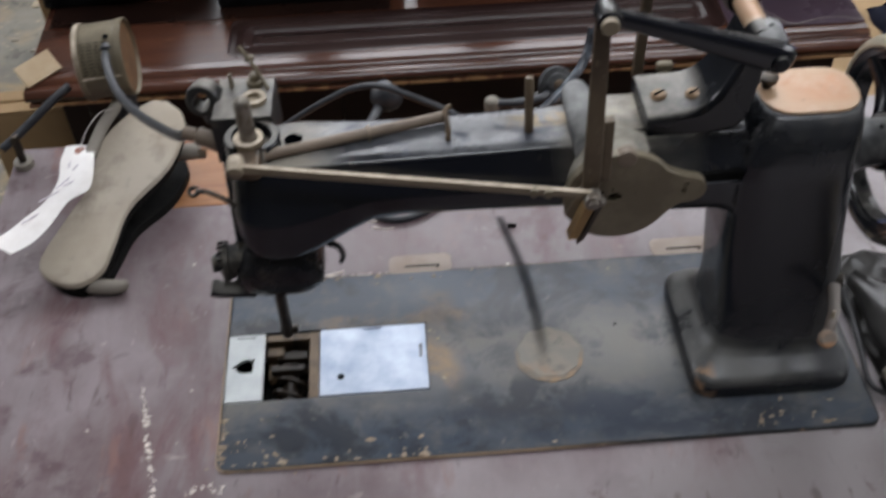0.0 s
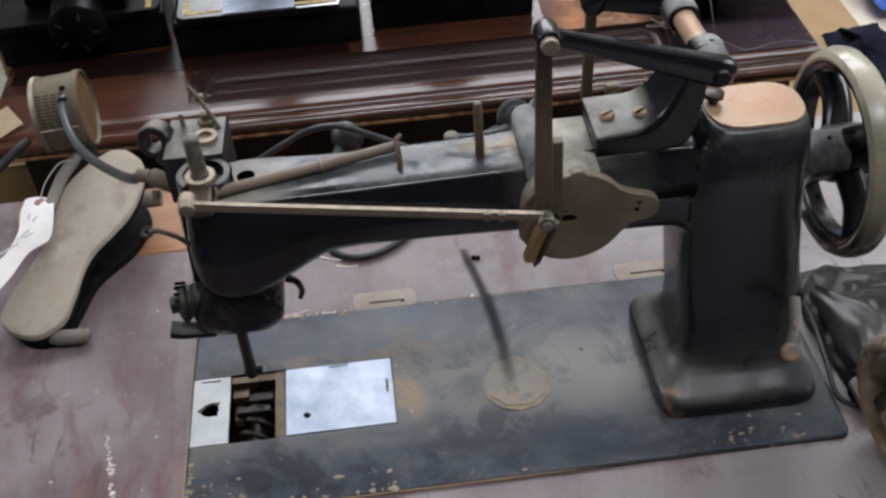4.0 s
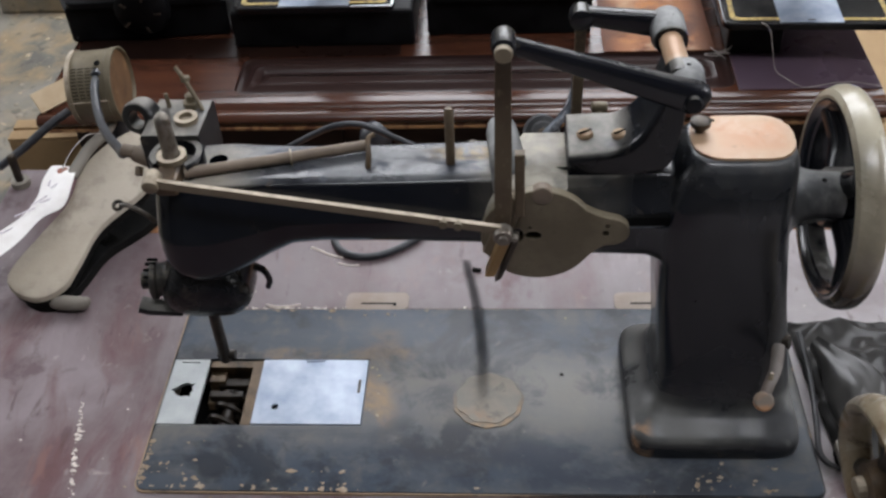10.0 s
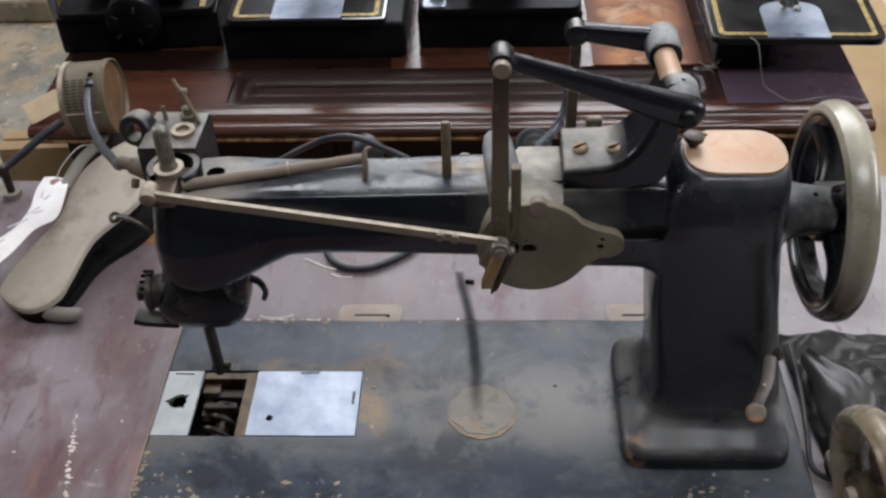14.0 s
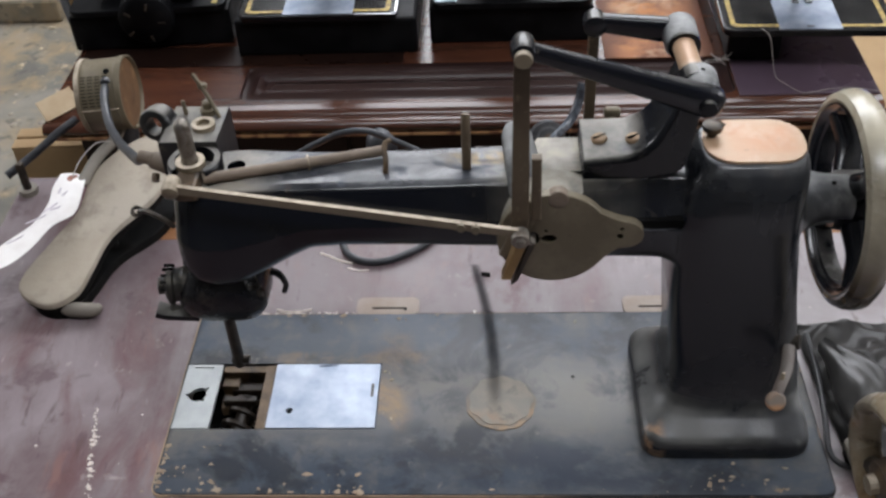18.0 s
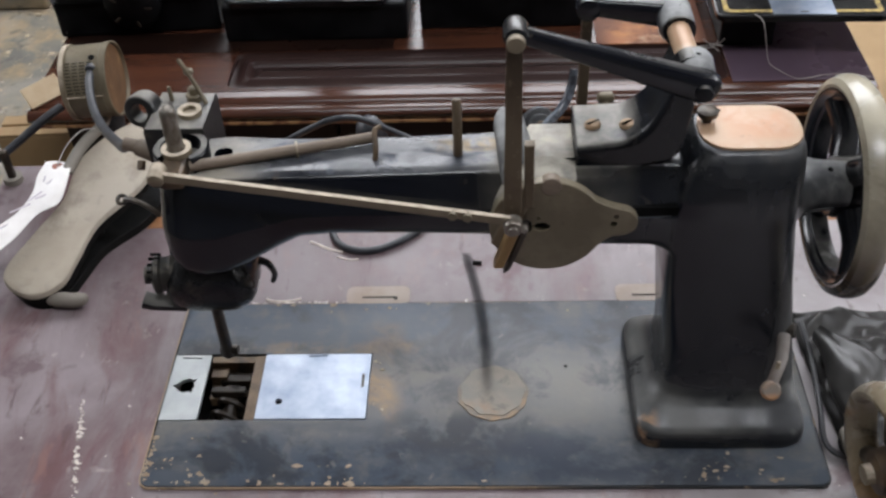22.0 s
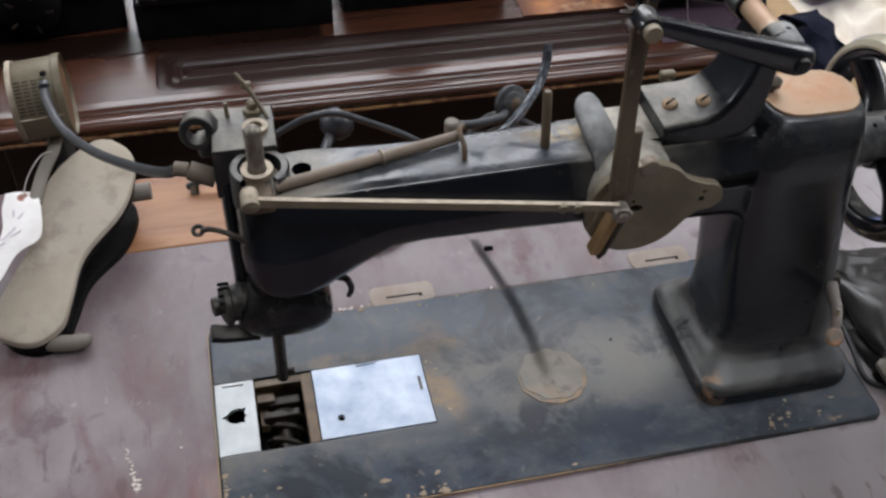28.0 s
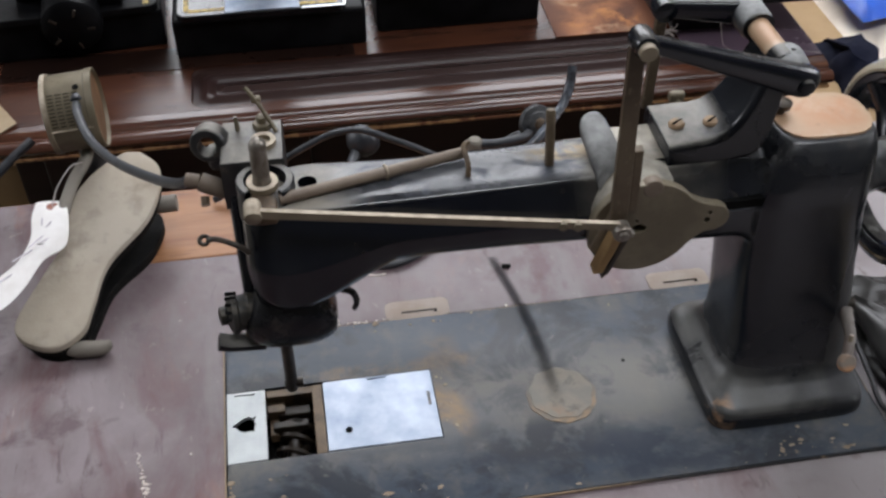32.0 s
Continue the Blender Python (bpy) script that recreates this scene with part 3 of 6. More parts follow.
def part(name, bm, mat, parent=None, label="", smooth=False, cut=35):
    """Links a bmesh as one mesh object under its thing or part. Its points are in world places."""
    bmesh.ops.recalc_face_normals(bm, faces=bm.faces)
    me = bpy.data.meshes.new(name)
    if smooth:
        for f in bm.faces:
            f.smooth = True
        for e in bm.edges:
            if len(e.link_faces) == 2 and e.calc_face_angle(0) > radians(cut):
                e.smooth = False
    bm.to_mesh(me)
    bm.free()
    me.materials.append(M[mat] if isinstance(mat, str) else mat)
    ob = new(name, me)
    if parent is not None:
        ob.parent = parent
        chain, p = Matrix(), parent
        while p is not None:
            chain = p.matrix_basis @ chain if p.parent is None else p.matrix_parent_inverse @ p.matrix_basis @ chain
            p = p.parent
        ob.matrix_parent_inverse = chain.inverted()
    if label:
        ob["label"] = label
    return ob


def box(bm, lo, hi, bevel=0.0, seg=2, m=None):
    r = bmesh.ops.create_cube(bm, size=1)
    vs = r["verts"]
    for v in vs:
        v.co = Vector([lo[i] + (v.co[i] + 0.5) * (hi[i] - lo[i]) for i in range(3)])
    if bevel:
        es = list({e for v in vs for e in v.link_edges})
        r = bmesh.ops.bevel(bm, geom=es, offset=bevel, segments=seg, affect="EDGES", profile=0.5)
        vs = list({v for f in r["faces"] for v in f.verts} | {v for v in vs if v.is_valid})
    if m is not None:
        bmesh.ops.transform(bm, matrix=m, verts=vs)
    return bm


def new_box(lo, hi, bevel=0.0, seg=2, m=None):
    return box(bmesh.new(), lo, hi, bevel, seg, m)


def rings(bm, loops, closed=True, caps=True):
    """Skins a list of equal loops of points."""
    rows = [[bm.verts.new(p) for p in loop] for loop in loops]
    n = len(rows[0])
    for a, b in zip(rows, rows[1:]):
        for i in range(n if closed else n - 1):
            j = (i + 1) % n
            bm.faces.new((a[i], a[j], b[j], b[i]))
    if caps and closed:
        bm.faces.new(rows[0])
        bm.faces.new(list(reversed(rows[-1])))
    return bm


def cyl(bm, p0, p1, r0, r1=None, seg=24, soft=0.0):
    p0, p1 = Vector(p0), Vector(p1)
    r1 = r0 if r1 is None else r1
    q = (p1 - p0).to_track_quat("Z", "Y").to_matrix()
    ln = (p1 - p0).length
    prof = [(r0, 0), (r1, ln)]
    if soft:
        prof = [(r0 - soft, 0), (r0 - soft * 0.3, soft * 0.3), (r0, soft), (r1, ln - soft), (r1 - soft * 0.3, ln - soft * 0.3), (r1 - soft, ln)]
    return rings(bm, [[p0 + q @ Vector((r * math.cos(2 * math.pi * i / seg), r * math.sin(2 * math.pi * i / seg), h)) for i in range(seg)] for r, h in prof])


def new_cyl(*a, **k):
    return cyl(bmesh.new(), *a, **k)


def lathe(bm, profile, origin, axis, seg=32, squash=1.0):
    """Turns (radius, height) pairs about an axis through origin."""
    o = Vector(origin)
    q = Vector(axis).to_track_quat("Z", "Y").to_matrix()
    return rings(bm, [[o + q @ Vector((r * math.cos(2 * math.pi * i / seg), r * squash * math.sin(2 * math.pi * i / seg), h)) for i in range(seg)] for r, h in profile])


def torus(bm, origin, axis, big, small, seg=48, sub=14, flat=1.0):
    o, q = Vector(origin), Vector(axis).to_track_quat("Z", "Y").to_matrix()
    vs = [[bm.verts.new(o + q @ Vector(((big + small * math.cos(b)) * math.cos(a), (big + small * math.cos(b)) * math.sin(a), small * flat * math.sin(b))))
           for b in [2 * math.pi * j / sub for j in range(sub)]] for a in [2 * math.pi * i / seg for i in range(seg)]]
    for i in range(seg):
        for j in range(sub):
            bm.faces.new((vs[i][j], vs[(i + 1) % seg][j], vs[(i + 1) % seg][(j + 1) % sub], vs[i][(j + 1) % sub]))
    return bm


def spline(pts, steps=8):
    pts = [Vector(p) for p in pts]
    ext = [2 * pts[0] - pts[1], *pts, 2 * pts[-1] - pts[-2]]
    out = []
    for a, b, c, d in zip(ext, ext[1:], ext[2:], ext[3:]):
        for i in range(steps):
            t = i / steps
            out.append(0.5 * (2 * b + (c - a) * t + (2 * a - 5 * b + 4 * c - d) * t * t + (3 * b - a - 3 * c + d) * t ** 3))
    return out + [pts[-1]]


def tube(bm, pts, r, seg=12, steps=8, r1=None):
    line = spline(pts, steps) if steps else [Vector(p) for p in pts]
    loops, up = [], Vector((0.13, 0.21, 0.97))
    for i, p in enumerate(line):
        d = (line[min(i + 1, len(line) - 1)] - line[max(i - 1, 0)]).normalized()
        u = (up - d * up.dot(d)).normalized()
        up, v = u, d.cross(u)
        rr = r + (r1 - r) * i / (len(line) - 1) if r1 is not None else r
        loops.append([p + u * rr * math.cos(2 * math.pi * k / seg) + v * rr * math.sin(2 * math.pi * k / seg) for k in range(seg)])
    return rings(bm, loops)


def new_tube(*a, **k):
    return tube(bmesh.new(), *a, **k)


def slab(bm, outer, holes, m, depth, bevel=0.0):
    """A flat plate: outline and holes in its own plane, thickness downwards, placed by m."""
    loops = []
    for pts in (outer, *holes):
        vs = [bm.verts.new((x, y, 0)) for x, y in pts]
        loops.append([bm.edges.new((a, b)) for a, b in zip(vs, vs[1:] + vs[:1])])
    r = bmesh.ops.triangle_fill(bm, edges=[e for es in loops for e in es], use_beauty=True)
    faces = [g for g in r["geom"] if isinstance(g, bmesh.types.BMFace)]
    ex = bmesh.ops.extrude_face_region(bm, geom=faces)
    vs = [g for g in ex["geom"] if isinstance(g, bmesh.types.BMVert)]
    bmesh.ops.translate(bm, verts=vs, vec=(0, 0, -depth))
    bm.verts.ensure_lookup_table()
    every = list({v for es in loops for e in es for v in e.verts} | set(vs))
    if bevel:
        bmesh.ops.bevel(bm, geom=loops[0], offset=bevel, segments=2, affect="EDGES", profile=0.5)
        every = list(bm.verts)
    bmesh.ops.transform(bm, matrix=m, verts=every)
    return bm


def new_slab(outer, holes=(), m=Matrix(), depth=0.002, bevel=0.0):
    return slab(bmesh.new(), outer, holes, m, depth, bevel)


def rrect(x0, y0, x1, y1, r, seg=6):
    out = []
    for cx, cy, a0 in ((x1 - r, y1 - r, 0), (x0 + r, y1 - r, 90), (x0 + r, y0 + r, 180), (x1 - r, y0 + r, 270)):
        for i in range(seg + 1):
            a = radians(a0 + 90 * i / seg)
            out.append((cx + r * math.cos(a), cy + r * math.sin(a)))
    return out


def disc_pts(cx, cy, r, seg=28, wob=0.0, lobes=9):
    return [(cx + (r + wob * math.sin(lobes * a + 0.7) + wob * 0.6 * math.sin(4 * a)) * math.cos(a), cy + (r + wob * math.sin(lobes * a + 0.7)) * math.sin(a)) for a in [2 * math.pi * i / seg for i in range(seg)]]


def super_loop(center, u, v, hu, hv, n=4.0, seg=28):
    """A rounded-rectangle loop about a centre in the plane of u and v."""
    c, u, v = Vector(center), Vector(u), Vector(v)
    out = []
    for i in range(seg):
        a = 2 * math.pi * i / seg
        ca, sa = math.cos(a), math.sin(a)
        out.append(c + u * hu * math.copysign(abs(ca) ** (2 / n), ca) + v * hv * math.copysign(abs(sa) ** (2 / n), sa))
    return out


UP_XZ = Matrix(((1, 0, 0, 0), (0, 0, 1, 0), (0, 1, 0, 0), (0, 0, 0, 1)))


def upright(y):
    """Places a slab's plane upright, facing the front: its x is x, its y is z, its thickness goes back from y."""
    return Matrix(((1, 0, 0, 0), (0, 0, -1, y), (0, 1, 0, 0), (0, 0, 0, 1)))


def hoop(bm, profile, origin, axis, seg=56):
    """A ring whose cross-section is a closed loop of (radius, height)."""
    o, q = Vector(origin), Vector(axis).to_track_quat("Z", "Y").to_matrix()
    vs = [[bm.verts.new(o + q @ Vector((r * math.cos(a), r * math.sin(a), h))) for r, h in profile] for a in [2 * math.pi * i / seg for i in range(seg)]]
    n = len(profile)
    for i in range(seg):
        for j in range(n):
            bm.faces.new((vs[i][j], vs[(i + 1) % seg][j], vs[(i + 1) % seg][(j + 1) % n], vs[i][(j + 1) % n]))
    return bm


def chips(spots, size, z, seed, mix=0.5):
    """Flakes of an uneven outline lying on a surface, joined in one mesh."""
    rnd, bm = random.Random(seed), bmesh.new()
    for x, y in spots:
        r = size * (0.25 + rnd.random() ** 2 * 1.5)
        n, ph, st = 11, rnd.random() * 6, 0.6 + 1.6 * rnd.random()
        zz = z + 0.00025 * rnd.random()
        vs = [bm.verts.new((x + st * r * (0.35 + 0.95 * rnd.random()) * math.cos(ph + 6.283 * k / n), y + r * (0.35 + 0.95 * rnd.random()) * math.sin(ph + 6.283 * k / n), zz)) for k in range(n)]
        f = bm.faces.new(vs)
        g = bmesh.ops.extrude_face_region(bm, geom=[f])
        bmesh.ops.translate(bm, verts=[v for v in g["geom"] if isinstance(v, bmesh.types.BMVert)], vec=(0, 0, -0.0003))
    return bm


X, Y, Z = Vector((1, 0, 0)), Vector((0, 1, 0)), Vector((0, 0, 1))


def cast_whole(bm, voxel, soften, cutters=()):
    """Melts overlapping closed forms into one casting with filleted joins, then cuts holes out of it."""
    def loose(b):
        bmesh.ops.recalc_face_normals(b, faces=b.faces)
        me = bpy.data.meshes.new("rough_form")
        b.to_mesh(me)
        b.free()
        return new("rough_form", me)

    ob = loose(bm)
    melt = ob.modifiers.new("melt", "REMESH")
    melt.mode, melt.voxel_size, melt.use_smooth_shade = "VOXEL", voxel, True
    ease = ob.modifiers.new("ease", "SMOOTH")
    ease.factor, ease.iterations = 0.5, soften
    cuts = [loose(c) for c in cutters]
    for c in cuts:
        cut = ob.modifiers.new("cut", "BOOLEAN")
        cut.operation, cut.object, cut.solver = "DIFFERENCE", c, "EXACT"
    bpy.context.view_layer.update()
    me = bpy.data.meshes.new_from_object(ob.evaluated_get(bpy.context.evaluated_depsgraph_get()))
    out = bmesh.new()
    out.from_mesh(me)
    for o in (ob, *cuts):
        bpy.data.objects.remove(o, do_unlink=True)
    bpy.data.meshes.remove(me)
    return out

# ---- room ----
FLOOR = -0.76
# walls and ceiling are unseen; north and south kept dark to dim reflections
for name, lo, hi, mat, lab in (
        ("floor", (-4.2, -3.7, FLOOR - 0.1), (4.7, 5.2, FLOOR), "concrete", "worn grey concrete floor with scattered debris"),
        ("ceiling", (-4.2, -3.7, 2.8), (4.7, 5.2, 2.9), "ceiling_paint", "plain white painted ceiling"),
        ("wall_north", (-4.2, 5.0, FLOOR), (4.7, 5.2, 2.8), "dark_plaster", "unseen plain wall closing the room"),
        ("wall_south", (-4.2, -3.7, FLOOR), (4.7, -3.5, 2.8), "dark_plaster", "unseen plain wall closing the room"),
        ("wall_west", (-4.2, -3.5, FLOOR), (-4.0, 5.0, 2.8), "plaster", "unseen plain wall closing the room"),
        ("wall_east", (4.5, -3.5, FLOOR), (4.7, 5.0, 2.8), "plaster", "unseen plain wall closing the room")):
    tagged(part(name, new_box(lo, hi), mat), lab, name.split("_")[0], kind="structure")

# unseen window and skylight frames added behind the area lamps
for k, (c, u, v, w, h) in enumerate((((0.55, 2.5, 2.785), X, Y, 3.2, 2.2), ((0.65, -0.6, 2.785), X, Y, 1.9, 0.5), ((-3.985, 1.4, 1.7), Y, Z, 2.2, 1.5), ((4.485, 0.4, 1.6), Y, Z, 2.4, 1.5), ((0.35, 4.985, 2.15), X, Z, 2.4, 1.0))):
    win = thing("window_%d" % (k + 1), "unseen window frame added behind an area lamp", "window", kind="structure", at=c)
    n = u.cross(v)
    place = Matrix((u, v, n)).transposed().to_4x4()
    place.translation = Vector(c)
    for lo, hi in (((-w / 2 - 0.06, -h / 2 - 0.06), (w / 2 + 0.06, -h / 2)), ((-w / 2 - 0.06, h / 2), (w / 2 + 0.06, h / 2 + 0.06)), ((-w / 2 - 0.06, -h / 2), (-w / 2, h / 2)), ((w / 2, -h / 2), (w / 2 + 0.06, h / 2))):
        part("window_frame", new_box((*lo, -0.015), (*hi, 0.015), 0.004, m=place), "ceiling_paint", win)
    for s in (-1, 1):
        part("pane", new_box((s * w / 4 - w / 4 + 0.01, -h / 2, -0.004), (s * w / 4 + w / 4 - 0.01, h / 2, 0.004), m=place), "paper", win)

# ---- bench ----
bench = thing("workbench", "worn purple-grey bench top with an orange wooden back board", "workbench", at=(0.1, 0.1, FLOOR))
BX0, BX1, BY0, BY1 = -0.216, 0.80, -0.60, 0.222
part("bench_top", new_slab([(BX0, BY0), (BX1, BY0), (BX1, 0.318), (0.5615, 0.318), (0.5615, BY1), (-0.1065, BY1), (-0.1065, 0.318), (BX0, 0.318)], [[(0.001, 0.001), (0.158, 0.001), (0.158, 0.064), (0.001, 0.064)]], depth=0.03, bevel=0.0015), "bench", bench)
part("back_board", new_box((-0.105, BY1 + 0.0015, -0.03), (0.560, 0.318, -0.001), 0.0015), "orange_wood", bench, "bare orange-brown wooden board behind the bench top")
for lx in (BX0 + 0.03, BX1 - 0.09):
    for ly in (BY0 + 0.03, 0.23):
        part("leg", new_box((lx, ly, FLOOR), (lx + 0.06, ly + 0.06, -0.03), 0.003), "dark_wood", bench)
rnd = random.Random(11)
line = [(-0.060 + 0.022 * t + rnd.gauss(0, 0.0008), 0.022 - 0.113 * t) for t in [rnd.random() for _ in range(90)]]
line += [(-0.020 + 0.03 * rnd.random(), -0.070 + rnd.gauss(0, 0.002)) for _ in range(24)] + [(rnd.uniform(-0.2, 0.6), rnd.uniform(-0.2, 0.21)) for _ in range(60)]
line += [(0.04 + 0.13 * rnd.random(), 0.1222 + rnd.random() * 0.003) for _ in range(60)]
tagged(part("paint_wear", chips(line, 0.0010, 0.0005, 3), "scratch_pale", bench, "pale chips and scratches in the bench paint"), kind="stuff")
for pts, r in (([(0.064, 0.1285, 0), (0.072, 0.1262, 0), (0.082, 0.1262, 0), (0.093, 0.1290, 0)], 0.0009), ([(0.092, 0.200, 0), (0.100, 0.196, 0), (0.110, 0.190, 0), (0.122, 0.186, 0)], 0.0010), ([(0.118, 0.1800, 0), (0.128, 0.1765, 0), (0.137, 0.1770, 0)], 0.0007), ([(0.030, 0.150, 0), (0.036, 0.146, 0), (0.039, 0.1405, 0)], 0.0006)):
    part("scratch", new_tube(pts, 1.4 * r, 6, 5), "scratch_pale", bench, "pale curved scratch")
part("bed_gap", new_box((0.004, 0.1216, -0.001), (0.478, 0.1232, 0.0007)), "recess_shade", bench, "dark gap behind the bed")

# ---- industrial sewing machine ----
sm = thing("industrial_sewing_machine", "dusty black long-arm industrial sewing machine set into the bench", "sewing machine", at=(0.24, 0.03, 0.0))
TOP = 0.0035
bed = bmesh.new()
slab(bed, rrect(0.002, -0.0585, 0.4795, 0.1205, 0.008), [[(0.0022, -0.0008), (0.1575, -0.0008), (0.1575, 0.0648), (0.0022, 0.0648)]], Matrix.Translation((0, 0, TOP)), 0.02, bevel=0.0016)
bed_ob = part("bed", bed, "japan_bed", sm, "worn blue-black painted bed plate with chipped rusty edges", smooth=True)
part("throat_plate", new_slab([(0.003, 0.0), (0.0315, 0.0), (0.0315, 0.064), (0.003, 0.064)], [[(0.0232, 0.0262), (0.0226, 0.0300), (0.0242, 0.0322), (0.0228, 0.0352), (0.0246, 0.0404), (0.0214, 0.0386), (0.0196, 0.0400), (0.0160, 0.0394), (0.0128, 0.0376), (0.0104, 0.0350), (0.0070, 0.0330), (0.0104, 0.0306), (0.0126, 0.0276), (0.0166, 0.0262), (0.0200, 0.0270)],
     [(0.0090, 0.0618), (0.0240, 0.0614), (0.0240, 0.0600), (0.0090, 0.0604)]], Matrix.Translation((0, 0, TOP)), 0.003), "steel_white", sm, "dull white steel plate with a jagged black hole")
part("slide_plate", new_slab([(0.0745, 0.0), (0.1570, 0.0), (0.1570, 0.064), (0.0745, 0.064)], [disc_pts(0.0905, 0.0165, 0.0028, 14), [(0.1080, 0.0622), (0.1230, 0.0628), (0.1230, 0.0612), (0.1080, 0.0606)]],
     Matrix.Translation((0, 0, TOP + 0.0005)), 0.003, bevel=0.0005), "steel", sm, "bright bluish steel slide plate with a small hole")
part("plate_notch", new_slab(rrect(0.1512, 0.030, 0.1534, 0.043, 0.0010), (), Matrix.Translation((0, 0, TOP + 0.0009)), 0.0004), "dark_metal", sm)
# black plate in place of the shade under the bed opening
part("cavity_shade", new_box((0.0022, -0.0008, -0.030), (0.1575, 0.0648, -0.026)), "recess_shade", sm)
part("race_rail", new_box((0.0662, 0.0, -0.02), (0.0742, 0.064, TOP - 0.001), 0.0006), "grease", sm, "rust-brown rail beside the slide plate")
part("race_back", new_box((0.032, 0.057, -0.02), (0.0662, 0.064, TOP - 0.0015), 0.0006), "grease", sm)
hook = bmesh.new()
for k in range(3):
    hoop(hook, [(0.0105, -0.0022), (0.0140 - 0.0008 * k, -0.0012), (0.0140 - 0.0008 * k, 0.0012), (0.0105, 0.0022)], (0.0500 + 0.0025 * k, 0.012 + 0.0125 * k, -0.0125), (0.35, 1, 0.25), 36)
cyl(hook, (0.049, -0.001, -0.014), (0.052, 0.06, -0.014), 0.0055)
part("rotary_hook", hook, "black_oil", sm, "oily black hook blades in the open cavity", smooth=True)
part("race_block", box(new_box((0.0322, 0.046, -0.012), (0.0455, 0.0568, -0.0025), 0.001), (0.0335, 0.030, -0.018), (0.0400, 0.045, -0.009), 0.001), "grease", sm, "brown greasy block")
part("feed_bar", box(new_box((0.036, 0.030, -0.008), (0.062, 0.036, -0.001), 0.001), (0.040, 0.044, -0.014), (0.064, 0.053, -0.005), 0.001), "black_oil", sm)
part("oil_cap", new_slab(disc_pts(0.2505, 0.0240, 0.0262, 72, 0.0005, 11), (), Matrix.Translation((0, 0, TOP + 0.0006)), 0.001), "patch_rim", sm, "round rusty-rimmed worn patch on the bed")
part("worn_disc", new_slab(disc_pts(0.2505, 0.0256, 0.0238, 72, 0.0009, 9), (), Matrix.Translation((0, 0, TOP + 0.0011)), 0.001), layered("worn_patch", (0.165, 0.152, 0.130), [((0.24, 0.21, 0.17), 34, 0.40, 0.60, 0.8, EVEN, None), ((0.26, 0.165, 0.10), 46, 0.50, 0.62, 0.6, EVEN, ("Y", 0.000, 0.008, 0.020)), ((0.045, 0.042, 0.040), 60, 0.56, 0.66, 0.6, EVEN, None)], 0.6), sm)

part("bed_edge", new_slab(rrect(0.0010, -0.0595, 0.4805, 0.1213, 0.0085), [rrect(0.004, -0.056, 0.477, 0.118, 0.006)], Matrix.Translation((0, 0, TOP - 0.0013)), 0.002), "edge_rust", sm, "bed edge worn to rust towards one end")
rnd = random.Random(4)
spots = [(rnd.uniform(0.006, 0.475), -0.0570 + abs(rnd.gauss(0, 0.004))) for _ in range(20)] + [(0.0035 + abs(rnd.gauss(0, 0.003)), rnd.uniform(-0.055, -0.006)) for _ in range(16)]
spots += [(rnd.uniform(0.006, 0.40), 0.1190 - abs(rnd.gauss(0, 0.004))) for _ in range(22)] + [(0.02 + 0.05 * rnd.random(), -0.035 + 0.012 * rnd.gauss(0, 1)) for _ in range(7)] + [(rnd.uniform(0.16, 0.17), rnd.uniform(0.0, 0.06)) for _ in range(7)] + [(rnd.uniform(0.40, 0.45), -0.045 + rnd.gauss(0, 0.006)) for _ in range(12)]
spots += [(0.02 + rnd.gauss(0, 0.012), -0.047 + rnd.gauss(0, 0.005)) for _ in range(9)]
tagged(part("paint_wear", chips(spots, 0.00105, TOP + 0.0003, 21), "chip_pale", sm, "pale chips in the bed paint"), kind="stuff")
big_chips = [(rnd.uniform(0.085, 0.17), -0.0568) for _ in range(10)] + [(0.0050, rnd.uniform(-0.055, -0.01)) for _ in range(9)] + [(rnd.uniform(0.01, 0.06), -0.0555) for _ in range(6)] + [(0.125 + rnd.gauss(0, 0.02), -0.042) for _ in range(4)] + [(0.400 + rnd.gauss(0, 0.012), -0.047 + rnd.gauss(0, 0.004)) for _ in range(6)]
tagged(part("edge_wear", chips(big_chips, 0.0016, TOP + 0.0002, 33), "chip_pale", sm, "larger flaked patches along the bed's edge"), kind="stuff")

# body casting: pedestal, column, bearing and arm
body = bmesh.new()
secs = [(TOP - 0.002, 0.4092, 0.0310, 0.0590, 0.0588, 8), (0.007, 0.4092, 0.0310, 0.0600, 0.0600, 8), (0.0125, 0.4092, 0.0310, 0.0600, 0.0600, 8), (0.0175, 0.4094, 0.0312, 0.0590, 0.0588, 7.5), (0.0210, 0.4102, 0.0318, 0.0566, 0.0552, 7), (0.0240, 0.4118, 0.0330, 0.0532, 0.0503, 6.5), (0.0275, 0.4132, 0.0345, 0.0508, 0.0452, 6),
        (0.0320, 0.4146, 0.0360, 0.0489, 0.0414, 5.5), (0.0380, 0.4154, 0.0368, 0.0474, 0.0392, 5), (0.0460, 0.4153, 0.0375, 0.0464, 0.0379, 5), (0.060, 0.4140, 0.0385, 0.0453, 0.0369, 5), (0.120, 0.4065, 0.0430, 0.0430, 0.0362, 5), (0.165, 0.4030, 0.0455, 0.0408, 0.0358, 5), (0.180, 0.4024, 0.0460, 0.0404, 0.0356, 5), (0.192, 0.4030, 0.0468, 0.0398, 0.0349, 4.8), (0.202, 0.4045, 0.0476, 0.0388, 0.0336, 4.5), (0.210, 0.4065, 0.0486, 0.0374, 0.0316, 4.2), (0.2165, 0.4085, 0.0497, 0.0352, 0.0288, 4), (0.2215, 0.4100, 0.0505, 0.0318, 0.0246, 4)]
rings(body, [super_loop((x, y, z), X, Y, hx, hy, n, 56) for z, x, y, hx, hy, n in secs])
